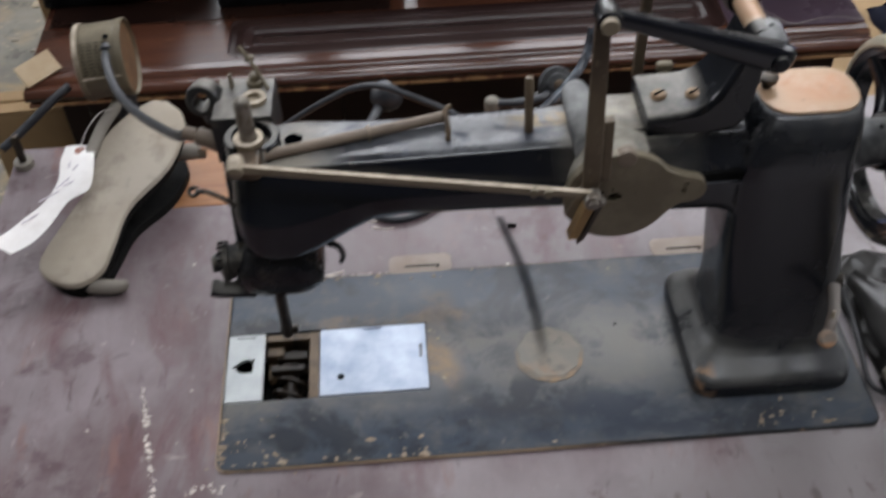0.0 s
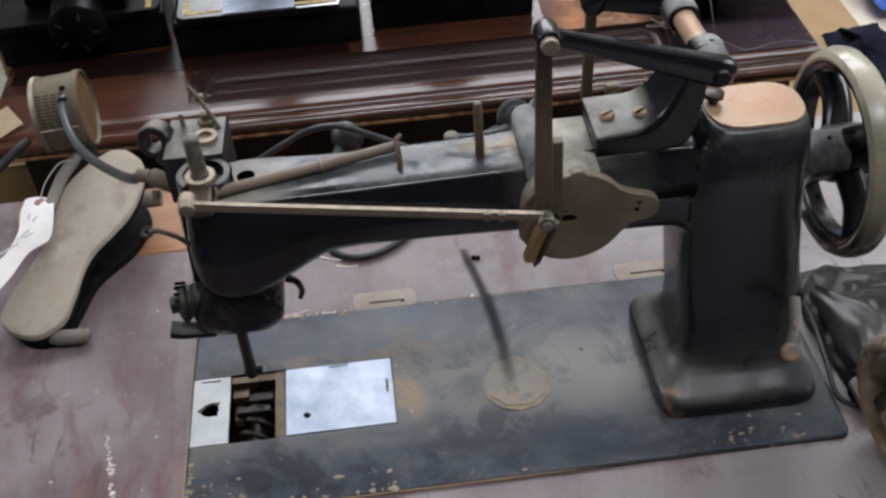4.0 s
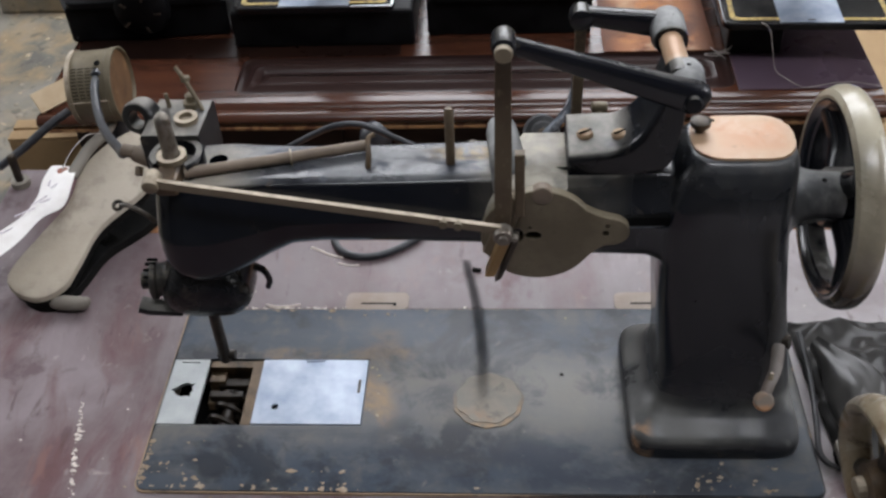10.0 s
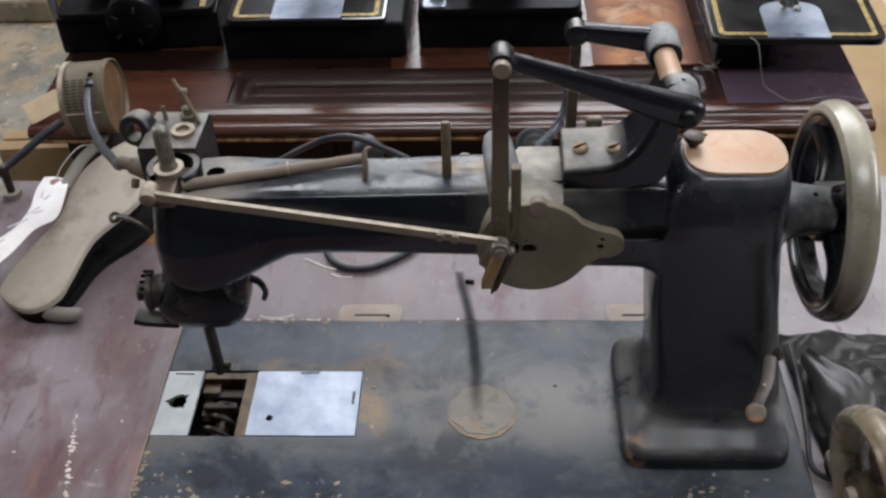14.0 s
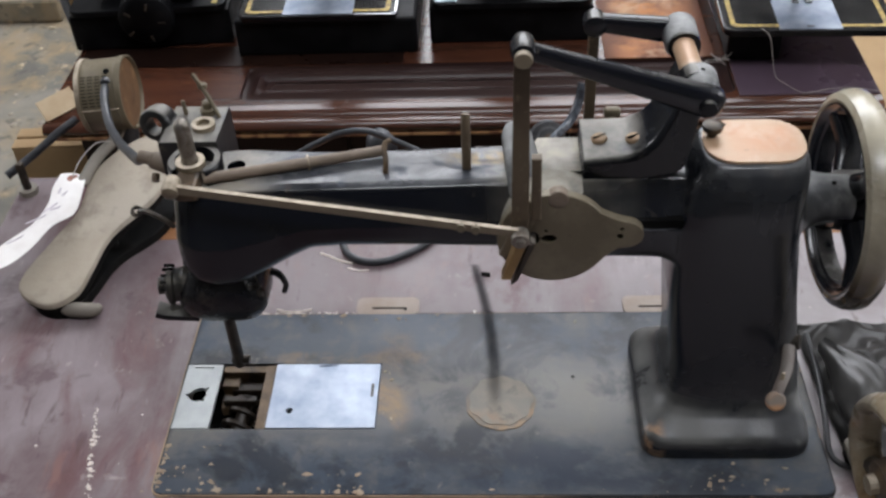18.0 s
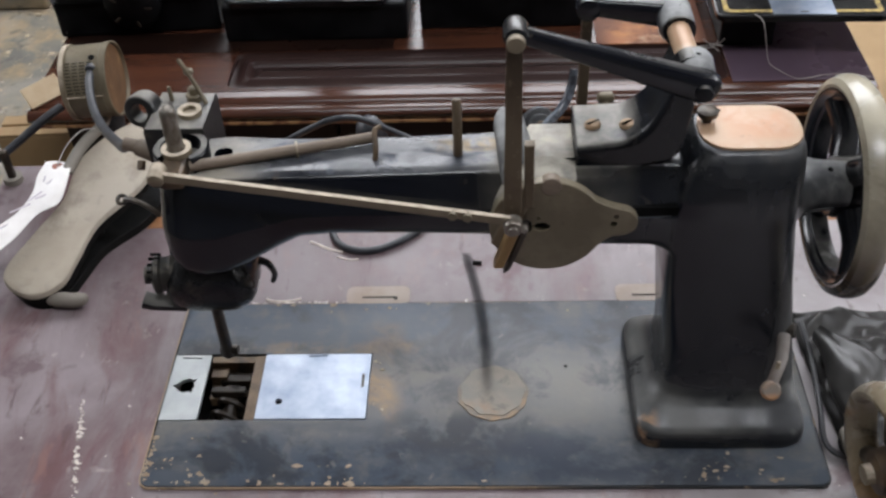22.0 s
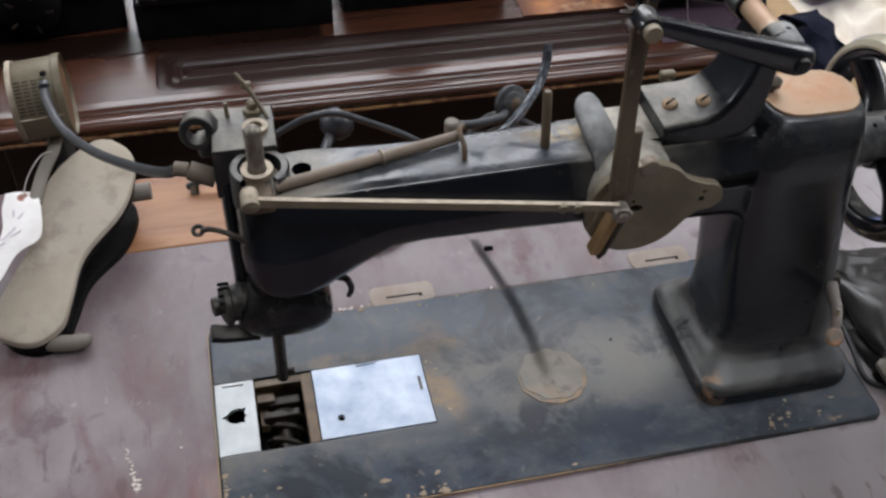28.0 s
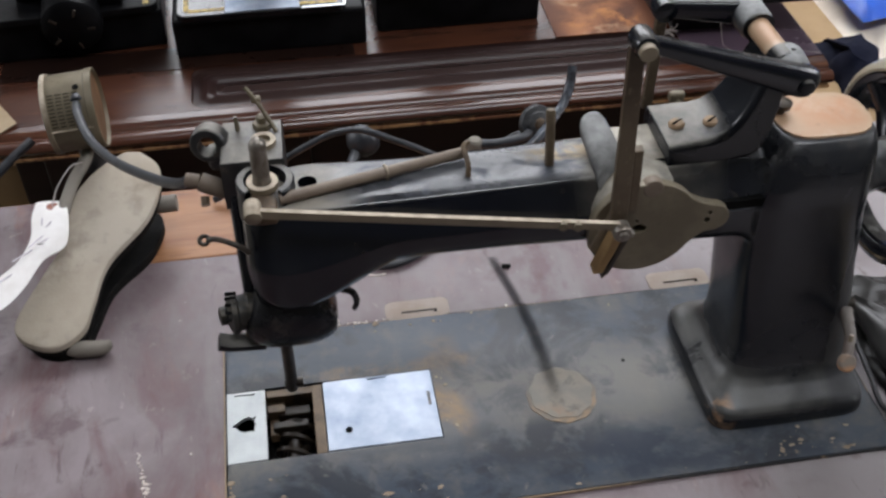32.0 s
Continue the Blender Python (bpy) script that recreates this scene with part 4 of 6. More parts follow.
lathe(body, [(0.036, -0.020), (0.0335, -0.006), (0.0265, 0.003), (0.0205, 0.010), (0.0175, 0.018), (0.0165, 0.026), (0.0158, 0.040)], (0.4380, 0.0480, 0.1775), (1, 0, 0), 36)

# horizontal arm: sections along x
def arm_loop(x, y0, y1, z0, z1, ridge, n=None):
    """Front face leans back to a ridge, flat top, rounded belly."""
    c = 0.004
    pts = [(y0 + 0.010, z0), (y0 + 0.003, z0 + 0.003), (y0, z0 + 0.010), (y0 + 0.001, (z0 + z1) / 2), (ridge - 0.007, z1 - 0.0085), (ridge - 0.002, z1 - 0.0015), (ridge + 0.003, z1), ((ridge + y1) / 2, z1 + 0.0008), (y1 - 0.006, z1),
           (y1 - 0.001, z1 - 0.003), (y1, z1 - 0.010), (y1, z0 + 0.012), (y1 - 0.004, z0 + 0.003), (y1 - 0.012, z0)]
    return [Vector((x, y, z)) for y, z in pts]


rings(body, [arm_loop(*s) for s in ((0.0375, 0.026, 0.058, 0.158, 0.190, 0.042), (0.0395, 0.019, 0.064, 0.150, 0.197, 0.036), (0.0440, 0.013, 0.069, 0.1425, 0.203, 0.032), (0.0510, 0.0095, 0.072, 0.1375, 0.206, 0.030), (0.0620, 0.008, 0.074, 0.1355, 0.207, 0.029), (0.0750, 0.0075, 0.075, 0.1375, 0.2075, 0.029), (0.0860, 0.008, 0.075, 0.1430, 0.208, 0.029), (0.098, 0.009, 0.074, 0.1495, 0.208, 0.029), (0.112, 0.010, 0.073, 0.158, 0.208, 0.029),
     (0.128, 0.012, 0.072, 0.1655, 0.208, 0.029), (0.150, 0.012, 0.071, 0.1675, 0.2085, 0.029), (0.200, 0.012, 0.071, 0.167, 0.2095, 0.029), (0.256, 0.012, 0.072, 0.1650, 0.2105, 0.030), (0.300, 0.013, 0.074, 0.1555, 0.211, 0.032),
     (0.340, 0.0125, 0.076, 0.1545, 0.211, 0.033), (0.353, 0.0125, 0.0765, 0.1540, 0.2105, 0.0335), (0.362, 0.0130, 0.077, 0.1490, 0.210, 0.034), (0.368, 0.0150, 0.078, 0.1380, 0.209, 0.034), (0.374, 0.0190, 0.078, 0.122, 0.209, 0.036))])
slot = rings(bmesh.new(), [[Vector((x, y, z)) for x, z in rrect(0.336, 0.1812, 0.3665, 0.1888, 0.0034)] for y in (0.0, 0.024)])
# black filler puts shade into the arm's slot
part("slot_shade", new_box((0.3368, 0.0150, 0.1818), (0.3658, 0.0238, 0.1882)), "recess_shade", sm)
part("body_casting", cast_whole(body, 0.0016, 7, [slot, new_cyl((0.0795, 0.0515, 0.19), (0.0795, 0.0515, 0.23), 0.0060)]), "casting", sm, "black arm and column casting on a flared pedestal", smooth=True, cut=50)


# head
head = bmesh.new()
rings(head, [super_loop((0.056 + dx, 0.040, z), X, Y, hx, hy, n, 32) for z, dx, hx, hy, n in ((0.118, 0.002, 0.014, 0.020, 3), (0.124, 0.002, 0.018, 0.024, 3), (0.134, 0.004, 0.020, 0.026, 3), (0.150, 0.002, 0.016, 0.026, 3))])
part("head", head, "japan_scuffed", sm, "black machine head with a rounded belly", smooth=True, cut=50)
tw = bmesh.new()
slab(tw, [(0.028, 0.060), (0.067, 0.060), (0.068, 0.102), (0.030, 0.104)], (), Matrix.Translation((0, 0, 0.222)), 0.036, bevel=0.0025)
part("head_tower", tw, "tower_dust", sm, "dusty block on top of the head", smooth=True)
ring = bmesh.new()
lathe(ring, [(0.0178, 0), (0.0178, 0.0245), (0.0168, 0.0258), (0.0130, 0.0258), (0.0125, 0.004)], (0.0545, 0.047, 0.192), (0, 0, 1), 32)
bmesh.ops.delete(ring, geom=[f for f in ring.faces if len(f.verts) == 4 and abs(math.degrees(math.atan2(f.calc_center_median().x - 0.0545 + 0.002, 0.047 - f.calc_center_median().y))) < 42], context="FACES")
bmesh.ops.delete(ring, geom=[f for f in ring.faces if len(f.verts) > 4], context="FACES")
bmesh.ops.solidify(ring, geom=ring.faces[:], thickness=0.0006)
part("bore_sleeve", ring, "japan_matt", sm, "black sleeve round the needle bar", smooth=True)
part("collar_ring", lathe(bmesh.new(), [(0.0095, 0), (0.0095, 0.004), (0.0060, 0.004), (0.0060, 0.0)], (0.0530, 0.0425, 0.216), (0, 0, 1), 28), "khaki_light", sm, "pale worn collar ring", smooth=True)
part("needle_bar", lathe(bmesh.new(), [(0.0052, 0.0), (0.0052, 0.085), (0.0049, 0.088), (0.0030, 0.0905), (0.0008, 0.0915)], (0.0530, 0.0425, 0.160), (0, 0, 1), 24), "worn_steel", sm, "dull steel bar with a domed top", smooth=True)
part("lower_needle_bar", lathe(bmesh.new(), [(0.0040, 0.0), (0.0050, 0.004), (0.0042, 0.010), (0.0042, 0.10)], (0.0535, 0.0400, 0.030), (0, 0, 1), 20), "dark_metal", sm, smooth=True)
part("needle_clamp", new_cyl((0.0485, 0.040, 0.036), (0.062, 0.040, 0.036), 0.0035, soft=0.0008), "dark_metal", sm, smooth=True)
part("bar_link", lathe(bmesh.new(), [(0.0062, 0), (0.0066, 0.002), (0.0060, 0.006), (0.0060, 0.018)], (0.0525, 0.0400, 0.197), (0, 0, 1), 20), "rodbrown", sm, "dusty brown sleeve on the bar", smooth=True)
part("link_ring", torus(bmesh.new(), (0.0520, 0.0385, 0.2065), (0, 0.15, 1), 0.0068, 0.0013, 24, 8), "grease", sm)
part("tower_pin", new_cyl((0.0400, 0.0930, 0.2215), (0.0395, 0.0935, 0.2320), 0.0016, 0.0012, seg=10), "khaki", sm)
part("top_bush", lathe(bmesh.new(), [(0.0078, 0), (0.0078, 0.0035), (0.0045, 0.0035), (0.0045, 0.0005)], (0.0555, 0.0765, 0.222), (0, 0, 1), 24), "khaki_light", sm, "pale ring on the head block", smooth=True)
part("top_nut", lathe(bmesh.new(), [(0.0060, 0), (0.0060, 0.004), (0.0035, 0.0045), (0.0035, 0.009), (0.002, 0.010)], (0.0555, 0.0935, 0.222), (0, 0, 1), 6), "khaki", sm)
part("thread_guide_pin", box(tube(bmesh.new(), [(0.0640, 0.0880, 0.222), (0.0590, 0.0925, 0.231), (0.0540, 0.0960, 0.240), (0.0475, 0.1010, 0.248)], 0.0014, 8, 4), (0.0505, 0.0955, 0.2385), (0.0565, 0.1005, 0.2425), 0.0012), "khaki", sm, "thin bent wire guide pin")
ear = bmesh.new()
lathe(ear, [(0.0105, 0), (0.0115, 0.003), (0.0115, 0.013), (0.0105, 0.015), (0.0055, 0.015), (0.005, 0.006)], (0.0235, 0.094, 0.218), (-0.2, -1, 0.25), 24)
box(ear, (0.022, 0.080, 0.206), (0.036, 0.094, 0.222), 0.002)
box(ear, (0.020, 0.078, 0.202), (0.040, 0.100, 0.2215), 0.003)
part("thread_eye", cast_whole(ear, 0.0010, 4, [new_cyl((0.0235, 0.110, 0.212), (0.0190, 0.066, 0.224), 0.0060)]), "tower_dust", sm, "round dusty lug beside the head", smooth=True)
part("socket", cyl(cyl(bmesh.new(), (0.028, 0.079, 0.186), (0.012, 0.083, 0.192), 0.0062, soft=0.001), (0.012, 0.083, 0.192), (0.003, 0.0845, 0.1935), 0.0047, soft=0.0006), "rodbrown", sm, "dusty brown lamp cord socket", smooth=True)
part("socket_screw", new_cyl((0.014, 0.078, 0.183), (0.014, 0.0735, 0.1795), 0.0028), "grease", sm)
part("take_up_hook", torus(new_tube([(0.0410, 0.018, 0.1850), (0.0370, 0.018, 0.1900), (0.0300, 0.021, 0.1925), (0.0220, 0.026, 0.1920), (0.0165, 0.028, 0.190)], 0.0017, 8, 6), (0.0145, 0.029, 0.1895), (0, -0.5, 1), 0.0028, 0.0014, 16, 8), "dark_metal", sm, "thin wire hook")
foot = bmesh.new()
rings(foot, [super_loop((0.0600, 0.034, z), X, Y, hx, hy, n, 28) for z, hx, hy, n in ((0.098, 0.012, 0.014, 3), (0.103, 0.026, 0.020, 3.5), (0.110, 0.0300, 0.024, 4), (0.118, 0.0308, 0.0255, 4), (0.1255, 0.0295, 0.0255, 3.5), (0.132, 0.0255, 0.0240, 3.2), (0.140, 0.020, 0.020, 3))])
part("presser_housing", foot, "japan_scuffed", sm, "black housing above the needle", smooth=True, cut=50)
part("tension_dial", lathe(bmesh.new(), [(0.004, -0.004), (0.0125, -0.003), (0.0132, 0.006), (0.0118, 0.008), (0.0118, 0.012), (0.0135, 0.0135), (0.0135, 0.0165), (0.0100, 0.0185), (0.0062, 0.0195), (0.0062, 0.0235), (0.003, 0.0245)], (0.0385, 0.031, 0.123), (-1, -0.15, 0.06), 28), "tension_iron", sm, "dusty black thread tension drum", smooth=True)
part("tension_plate", new_slab([(0.0110, 0.106), (0.0180, 0.1035), (0.0420, 0.1020), (0.0420, 0.1060), (0.0190, 0.1085), (0.0130, 0.1110)], (), upright(0.014), 0.012, bevel=0.001), "japan_matt", sm, "thin black plate under the drum", smooth=True)
for k in range(5):
    part("drum_slot", new_box((0.0195, -0.0007, -0.0012), (0.0265, 0.0007, 0.0006), m=pose(0, 0.031 - 0.0128 * math.cos(radians(20 + 22 * k)), 0.1245 + 0.0128 * math.sin(radians(20 + 22 * k)), -(90 - 20 - 22 * k))), "recess_shade", sm)
part("release_lever", new_tube([(0.094, 0.030, 0.135), (0.1005, 0.029, 0.132), (0.1035, 0.028, 0.124), (0.1015, 0.028, 0.117)], 0.0028, 8, 6, 0.0018), "japan_clean", sm, smooth=True)
part("presser_tongue", new_box((0.030, 0.018, 0.1115), (0.042, 0.022, 0.1145), 0.001), "khaki_light", sm)

# rods and levers
link = bmesh.new()
a, b = Vector((0.047, 0.015, 0.2185)), Vector((0.262, -0.0085, 0.1995))
d = (b - a).normalized()
side, upv = d.cross(Z).normalized(), None
upv = side.cross(d).normalized()
rings(link, [[p + side * sx * 0.0016 + upv * sz * h for sx, sz in ((-1, -1), (1, -1), (1, 1), (-1, 1))] for p, h in ((a, 0.0030), (a + d * 0.03, 0.0027), (b - d * 0.02, 0.0026), (b, 0.0026))])
part("connecting_rod", link, "khaki_light", sm, "long flat pale steel connecting rod")
part("rod_end", lathe(bmesh.new(), [(0.0025, -0.003), (0.0050, -0.002), (0.0055, 0.0), (0.0055, 0.008), (0.005, 0.010)], (0.0465, 0.013, 0.2178), (0, 1, 0.15), 24), "khaki_light", sm, smooth=True)
part("rod_clamp", box(new_box((0.0455, 0.018, 0.205), (0.0605, 0.040, 0.2165), 0.002), (0.049, 0.034, 0.200), (0.057, 0.048, 0.216), 0.002), "grease", sm, "clamp on the needle bar")
for k in (0.035, 0.026):
    part("rod_screw", new_cyl(b - d * k + side * 0.0, b - d * k - side * -0.0035 if side.y < 0 else b - d * k - side * 0.0035, 0.0028, seg=12), "khaki", sm)
lev = bmesh.new()
lathe(lev, [(0.0015, -0.0065), (0.0026, -0.0060), (0.0030, -0.0042), (0.0052, -0.0040), (0.0058, -0.0030), (0.0058, 0.004), (0.003, 0.0045)], (0.263, -0.010, 0.1965), (0, 1, 0), 20)
part("lever_bolt", lev, "worn_steel", sm, "dull steel bolt with a washer", smooth=True)
part("bolt_pin", new_cyl((0.2700, -0.0060, 0.1925), (0.2700, -0.0100, 0.1920), 0.0020, soft=0.0005), "worn_steel", sm, smooth=True)
part("upright_lever", new_slab([(0.2575, 0.192), (0.2660, 0.190), (0.2685, 0.206), (0.2682, 0.312), (0.2592, 0.312)], (), Matrix(((1, 0, 0, 0), (0, 0.115, -1, -0.0265), (0, 1, 0, 0), (0, 0, 0, 1))), 0.004, bevel=0.0006), "lever_brown", sm, "flat upright khaki lever")
part("lever_rider", new_slab([(0.2700, 0.200), (0.2760, 0.200), (0.2760, 0.243), (0.2700, 0.243)], (), Matrix(((1, 0, 0, 0), (0, 0.115, -1, -0.0215), (0, 1, 0, 0), (0, 0, 0, 1))), 0.006, bevel=0.001), "lever_brown", sm)
part("lever_knuckle", lathe(bmesh.new(), [(0.003, -0.004), (0.0062, -0.003), (0.0070, 0.0), (0.0070, 0.010), (0.0062, 0.012), (0.003, 0.0125)], (0.2640, 0.0010, 0.3185), (0, 1, 0), 24), "japan_clean", sm, smooth=True)
part("knuckle_bolt", lathe(bmesh.new(), [(0.0045, -0.0055), (0.0050, -0.005), (0.0050, 0.0)], (0.2640, -0.0012, 0.3175), (0, 1, 0), 16), "khaki_light", sm, smooth=True)


def bar_between(p, q, h0, h1, w0, w1, n=3.0):
    p, q = Vector(p), Vector(q)
    d = (q - p).normalized()
    s = d.cross(Z).normalized()
    u = s.cross(d).normalized()
    return rings(bmesh.new(), [super_loop(p + (q - p) * t, u, s, h0 + (h1 - h0) * t, w0 + (w1 - w0) * t, n, 18) for t in (0, 0.15, 0.5, 0.85, 1)])


part("face_bar", bar_between((0.0335, 0.073, 0.206), (0.0360, 0.038, 0.116), 0.0085, 0.0095, 0.0045, 0.0050), "japan_clean", sm, "black bar down the machine's face", smooth=True, cut=60)
rk = bmesh.new()
rp, rq = Vector((0.2655, 0.007, 0.3170)), Vector((0.3690, 0.0165, 0.2755))
rd = (rq - rp).normalized()
rs = rd.cross(Z).normalized()
ru = rs.cross(rd).normalized()
rings(rk, [super_loop(rp + (rq - rp) * t, ru, rs, h, w, 2.5, 22) for t, h, w in ((-0.01, 0.0050, 0.0040), (0.12, 0.0053, 0.0044), (0.45, 0.0068, 0.0052), (0.80, 0.0088, 0.0062), (0.95, 0.0098, 0.0070), (1.02, 0.0100, 0.0070), (1.06, 0.0088, 0.0062), (1.085, 0.0058, 0.0042), (1.095, 0.0022, 0.0016))])
part("front_rocker", rk, "rocker_paint", sm, "black tapered rocker arm", smooth=True, cut=60)
part("front_boss", lathe(bmesh.new(), [(0.0078, 0.013), (0.0104, 0.018), (0.0108, 0.030), (0.0094, 0.034)], (0.3680, 0.0085, 0.2755), (0, 1, 0.02), 28), "hub_dust", sm, "dusty boss of the rocker shaft", smooth=True)
part("rocker_pin", lathe(bmesh.new(), [(0.0022, -0.0014), (0.0046, -0.001), (0.0052, 0.001), (0.0052, 0.008)], (0.3690, 0.0085, 0.2752), (0, 1, 0.02), 20), "japan_matt", sm, "dusty pin end in the rocker", smooth=True)
part("boss_hole", new_slab(disc_pts(0, 0, 0.0014, 10), (), pose(0.3685, 0.0330, 0.2868, -12, 8, 0), 0.0006), "recess_shade", sm)
part("rocker_shaft", new_cyl((0.3650, 0.038, 0.2785), (0.3630, 0.076, 0.2795), 0.0068), "copper", sm, "orange bare rocker shaft", smooth=True)
part("rear_boss", lathe(bmesh.new(), [(0.0095, 0), (0.0108, 0.003), (0.0108, 0.022), (0.009, 0.025), (0.004, 0.0255)], (0.3630, 0.071, 0.2795), (0, 1, 0.02), 28), "hub_dust", sm, smooth=True)
part("boss_hole", new_slab(disc_pts(0, 0, 0.0014, 10), (), pose(0.3640, 0.0830, 0.2904, 0, 5, 0), 0.0006), "recess_shade", sm)
part("rear_rocker", bar_between((0.3640, 0.088, 0.2800), (0.3120, 0.098, 0.2820), 0.0085, 0.0056, 0.0055, 0.0045, 3.5), "rocker_paint", sm, "short black rear rocker arm", smooth=True, cut=60)
part("rear_knuckle", lathe(bmesh.new(), [(0.003, -0.006), (0.0072, -0.005), (0.0078, 0.0), (0.0072, 0.006), (0.003, 0.007)], (0.3115, 0.097, 0.2815), (0, 1, 0), 20), "japan_clean", sm, smooth=True)
part("rear_lever", new_slab([(0.3080, 0.205), (0.3150, 0.205), (0.3155, 0.280), (0.3085, 0.280)], (), upright(0.098), 0.004, bevel=0.0006), "lever_brown", sm, "flat rear lever")
upper = spline([(0.3025, 0, 0.2225), (0.3180, 0, 0.2240), (0.3330, 0, 0.2262), (0.3440, 0, 0.2345), (0.3520, 0, 0.2500), (0.3575, 0, 0.2670), (0.3600, 0, 0.2760)], 4)
lower = spline([(0.3025, 0, 0.2085), (0.3250, 0, 0.2085), (0.3480, 0, 0.2090), (0.3640, 0, 0.2150), (0.3690, 0, 0.2350), (0.3715, 0, 0.2560), (0.3720, 0, 0.2700)], 4)
cast = bmesh.new()
loops = []
for k, (p, r) in enumerate(zip(upper, lower)):
    t = k / (len(upper) - 1)
    y0, y1, c = 0.0305 + 0.006 * t * t, 0.0810 - 0.010 * t, 0.0030
    n = (p - r).normalized() * c
    loops.append([Vector((p.x, y0 + c, p.z)), Vector((p.x, y1 - c, p.z)), Vector((p.x, y1, p.z)) - n, Vector((r.x, y1, r.z)), Vector((r.x, y0, r.z)), Vector((p.x, y0, p.z)) - n])
rings(cast, loops)
part("rocker_bracket", cast_whole(cast, 0.0010, 5), "bracket_paint", sm, "black bracket casting screwed to the arm", smooth=True, cut=50)
part("boss_cheek", new_cyl((0.3655, 0.030, 0.2765), (0.3655, 0.041, 0.2768), 0.0098), "japan", sm, smooth=True)
part("boss_cheek", new_cyl((0.3640, 0.070, 0.2790), (0.3640, 0.081, 0.2792), 0.0098), "japan", sm, smooth=True)
for sx, sy, sz in ((0.3140, 0.0530, 0.2236), (0.3350, 0.0490, 0.2262)):
    sc = bmesh.new()
    lathe(sc, [(0.0050, 0), (0.0052, 0.0012), (0.0042, 0.0026), (0.0, 0.0030)], (sx, sy, sz), (-0.08, 0, 1), 18)
    screw = part("bracket_screw", sc, "brass", sm, "slotted brass screw", smooth=True)
    part("screw_slot", new_box((-0.0048, -0.0006, 0), (0.0048, 0.0006, 0.0008), m=pose(sx, sy, sz + 0.0026, 0, 5, 35)), "recess_shade", screw)
part("bracket_wing_nut", box(new_cyl((0.325, 0.080, 0.211), (0.325, 0.086, 0.2215), 0.004), (0.3195, 0.082, 0.2195), (0.3305, 0.088, 0.2265), 0.002), "khaki", sm)

# tan disc on the arm's front
ear_pts = [(0.2845 + 0.0355 * math.cos(a), 0.1795 + 0.0355 * math.sin(a)) for a in [radians(36 + k * 288 / 48) for k in range(49)]]
ear_pts += [(v.x, v.y) for v in spline([(0.3132, 0.1586, 0), (0.3185, 0.1655, 0), (0.3255, 0.1710, 0), (0.3330, 0.1722, 0), (0.3395, 0.1768, 0), (0.3402, 0.1850, 0), (0.3350, 0.1912, 0), (0.3268, 0.1938, 0), (0.3195, 0.1968, 0), (0.3132, 0.2004, 0)], 5)[1:-1]]
part("cam_disc", new_slab(ear_pts, [[(0.2815 + 0.0052 * math.cos(a), 0.1800 + 0.0034 * math.sin(a)) for a in [radians(22.5 * k) for k in range(16)]], [(0.2715 + 0.0041 * math.cos(a), 0.1805 + 0.0056 * math.sin(a)) for a in [radians(22.5 * k) for k in range(16)]], disc_pts(0.2795, 0.1865, 0.0012, 10), disc_pts(0.3258, 0.1815, 0.0022, 12), disc_pts(0.3268, 0.1872, 0.0017, 12)], upright(0.0080), 0.006, bevel=0.0008), "khaki", sm, "dusty khaki disc plate with an ear")
# black backing paints the shade seen through the disc's holes
part("disc_hole_shade", new_slab(disc_pts(0.287, 0.1790, 0.031, 36), (), upright(0.01405), 0.0012), "recess_shade", sm)
part("disc_screw", lathe(bmesh.new(), [(0.0064, -0.006), (0.0064, -0.0002), (0.0058, 0.0003), (0.002, 0.0006)], (0.2865, 0.0078, 0.2115), (0, -1, 0), 20), "rodbrown", sm, "round brown screw at the top of the disc", smooth=True)
part("disc_boss", new_slab([p for p in ear_pts if p[1] > 0.186 and p[0] < 0.303], (), upright(0.0141), 0.020, bevel=0.002), "boss_dust", sm, "dusty casting behind the disc", smooth=True)
part("leather_pad", new_slab([(0.2515, 0.1560), (0.2575, 0.1560), (0.2685, 0.1880), (0.2625, 0.1905)], (), upright(-0.0040), 0.009, bevel=0.001), "leather", sm, "tan leather wedge clamped under the lever")
part("pad_clip", new_slab([(0.2575, 0.1500), (0.2620, 0.1540), (0.2730, 0.1860), (0.2690, 0.1880)], (), upright(-0.0030), 0.008, bevel=0.001), "dark_metal", sm)
part("disc_bracket", new_slab([(0.2500, 0.168), (0.2600, 0.160), (0.2760, 0.206), (0.2660, 0.214)], (), upright(0.0060), 0.006, bevel=0.001), "khaki_light", sm)
part("arm_tube", rings(bmesh.new(), [super_loop(Vector((0.2618, 0.0620, 0.2225)).lerp(Vector((0.2690, 0.0260, 0.2050)), t), (0.95, 0.30, 0), (-0.15, 0.45, 0.88), r, r, 2.2, 24) for t, r in ((-0.06, 0.003), (-0.045, 0.0065), (0, 0.0092), (0.08, 0.0104), (0.4, 0.0112), (1.0, 0.0128))]), "hub_dust", sm, "dusty grey tubular cap", smooth=True, cut=60)
part("spool_pin", lathe(bmesh.new(), [(0.0030, 0), (0.0030, 0.036), (0.0024, 0.0375)], (0.2300, 0.0430, 0.2105), (0, 0.18, 1), 14), "lever_brown", sm, "rusty upright spool pin", smooth=True)
part("arm_rod", new_tube([(0.062, 0.034, 0.2115), (0.110, 0.044, 0.2125), (0.178, 0.058, 0.2145)], 0.0036, 12, 4), "rodbrown", sm, "brown rod lying along the arm", smooth=True)
part("rod_hook", new_tube([(0.178, 0.040, 0.2095), (0.1785, 0.044, 0.2165), (0.1775, 0.054, 0.2215), (0.181, 0.058, 0.2225)], 0.0018, 8, 5), "grease", sm)
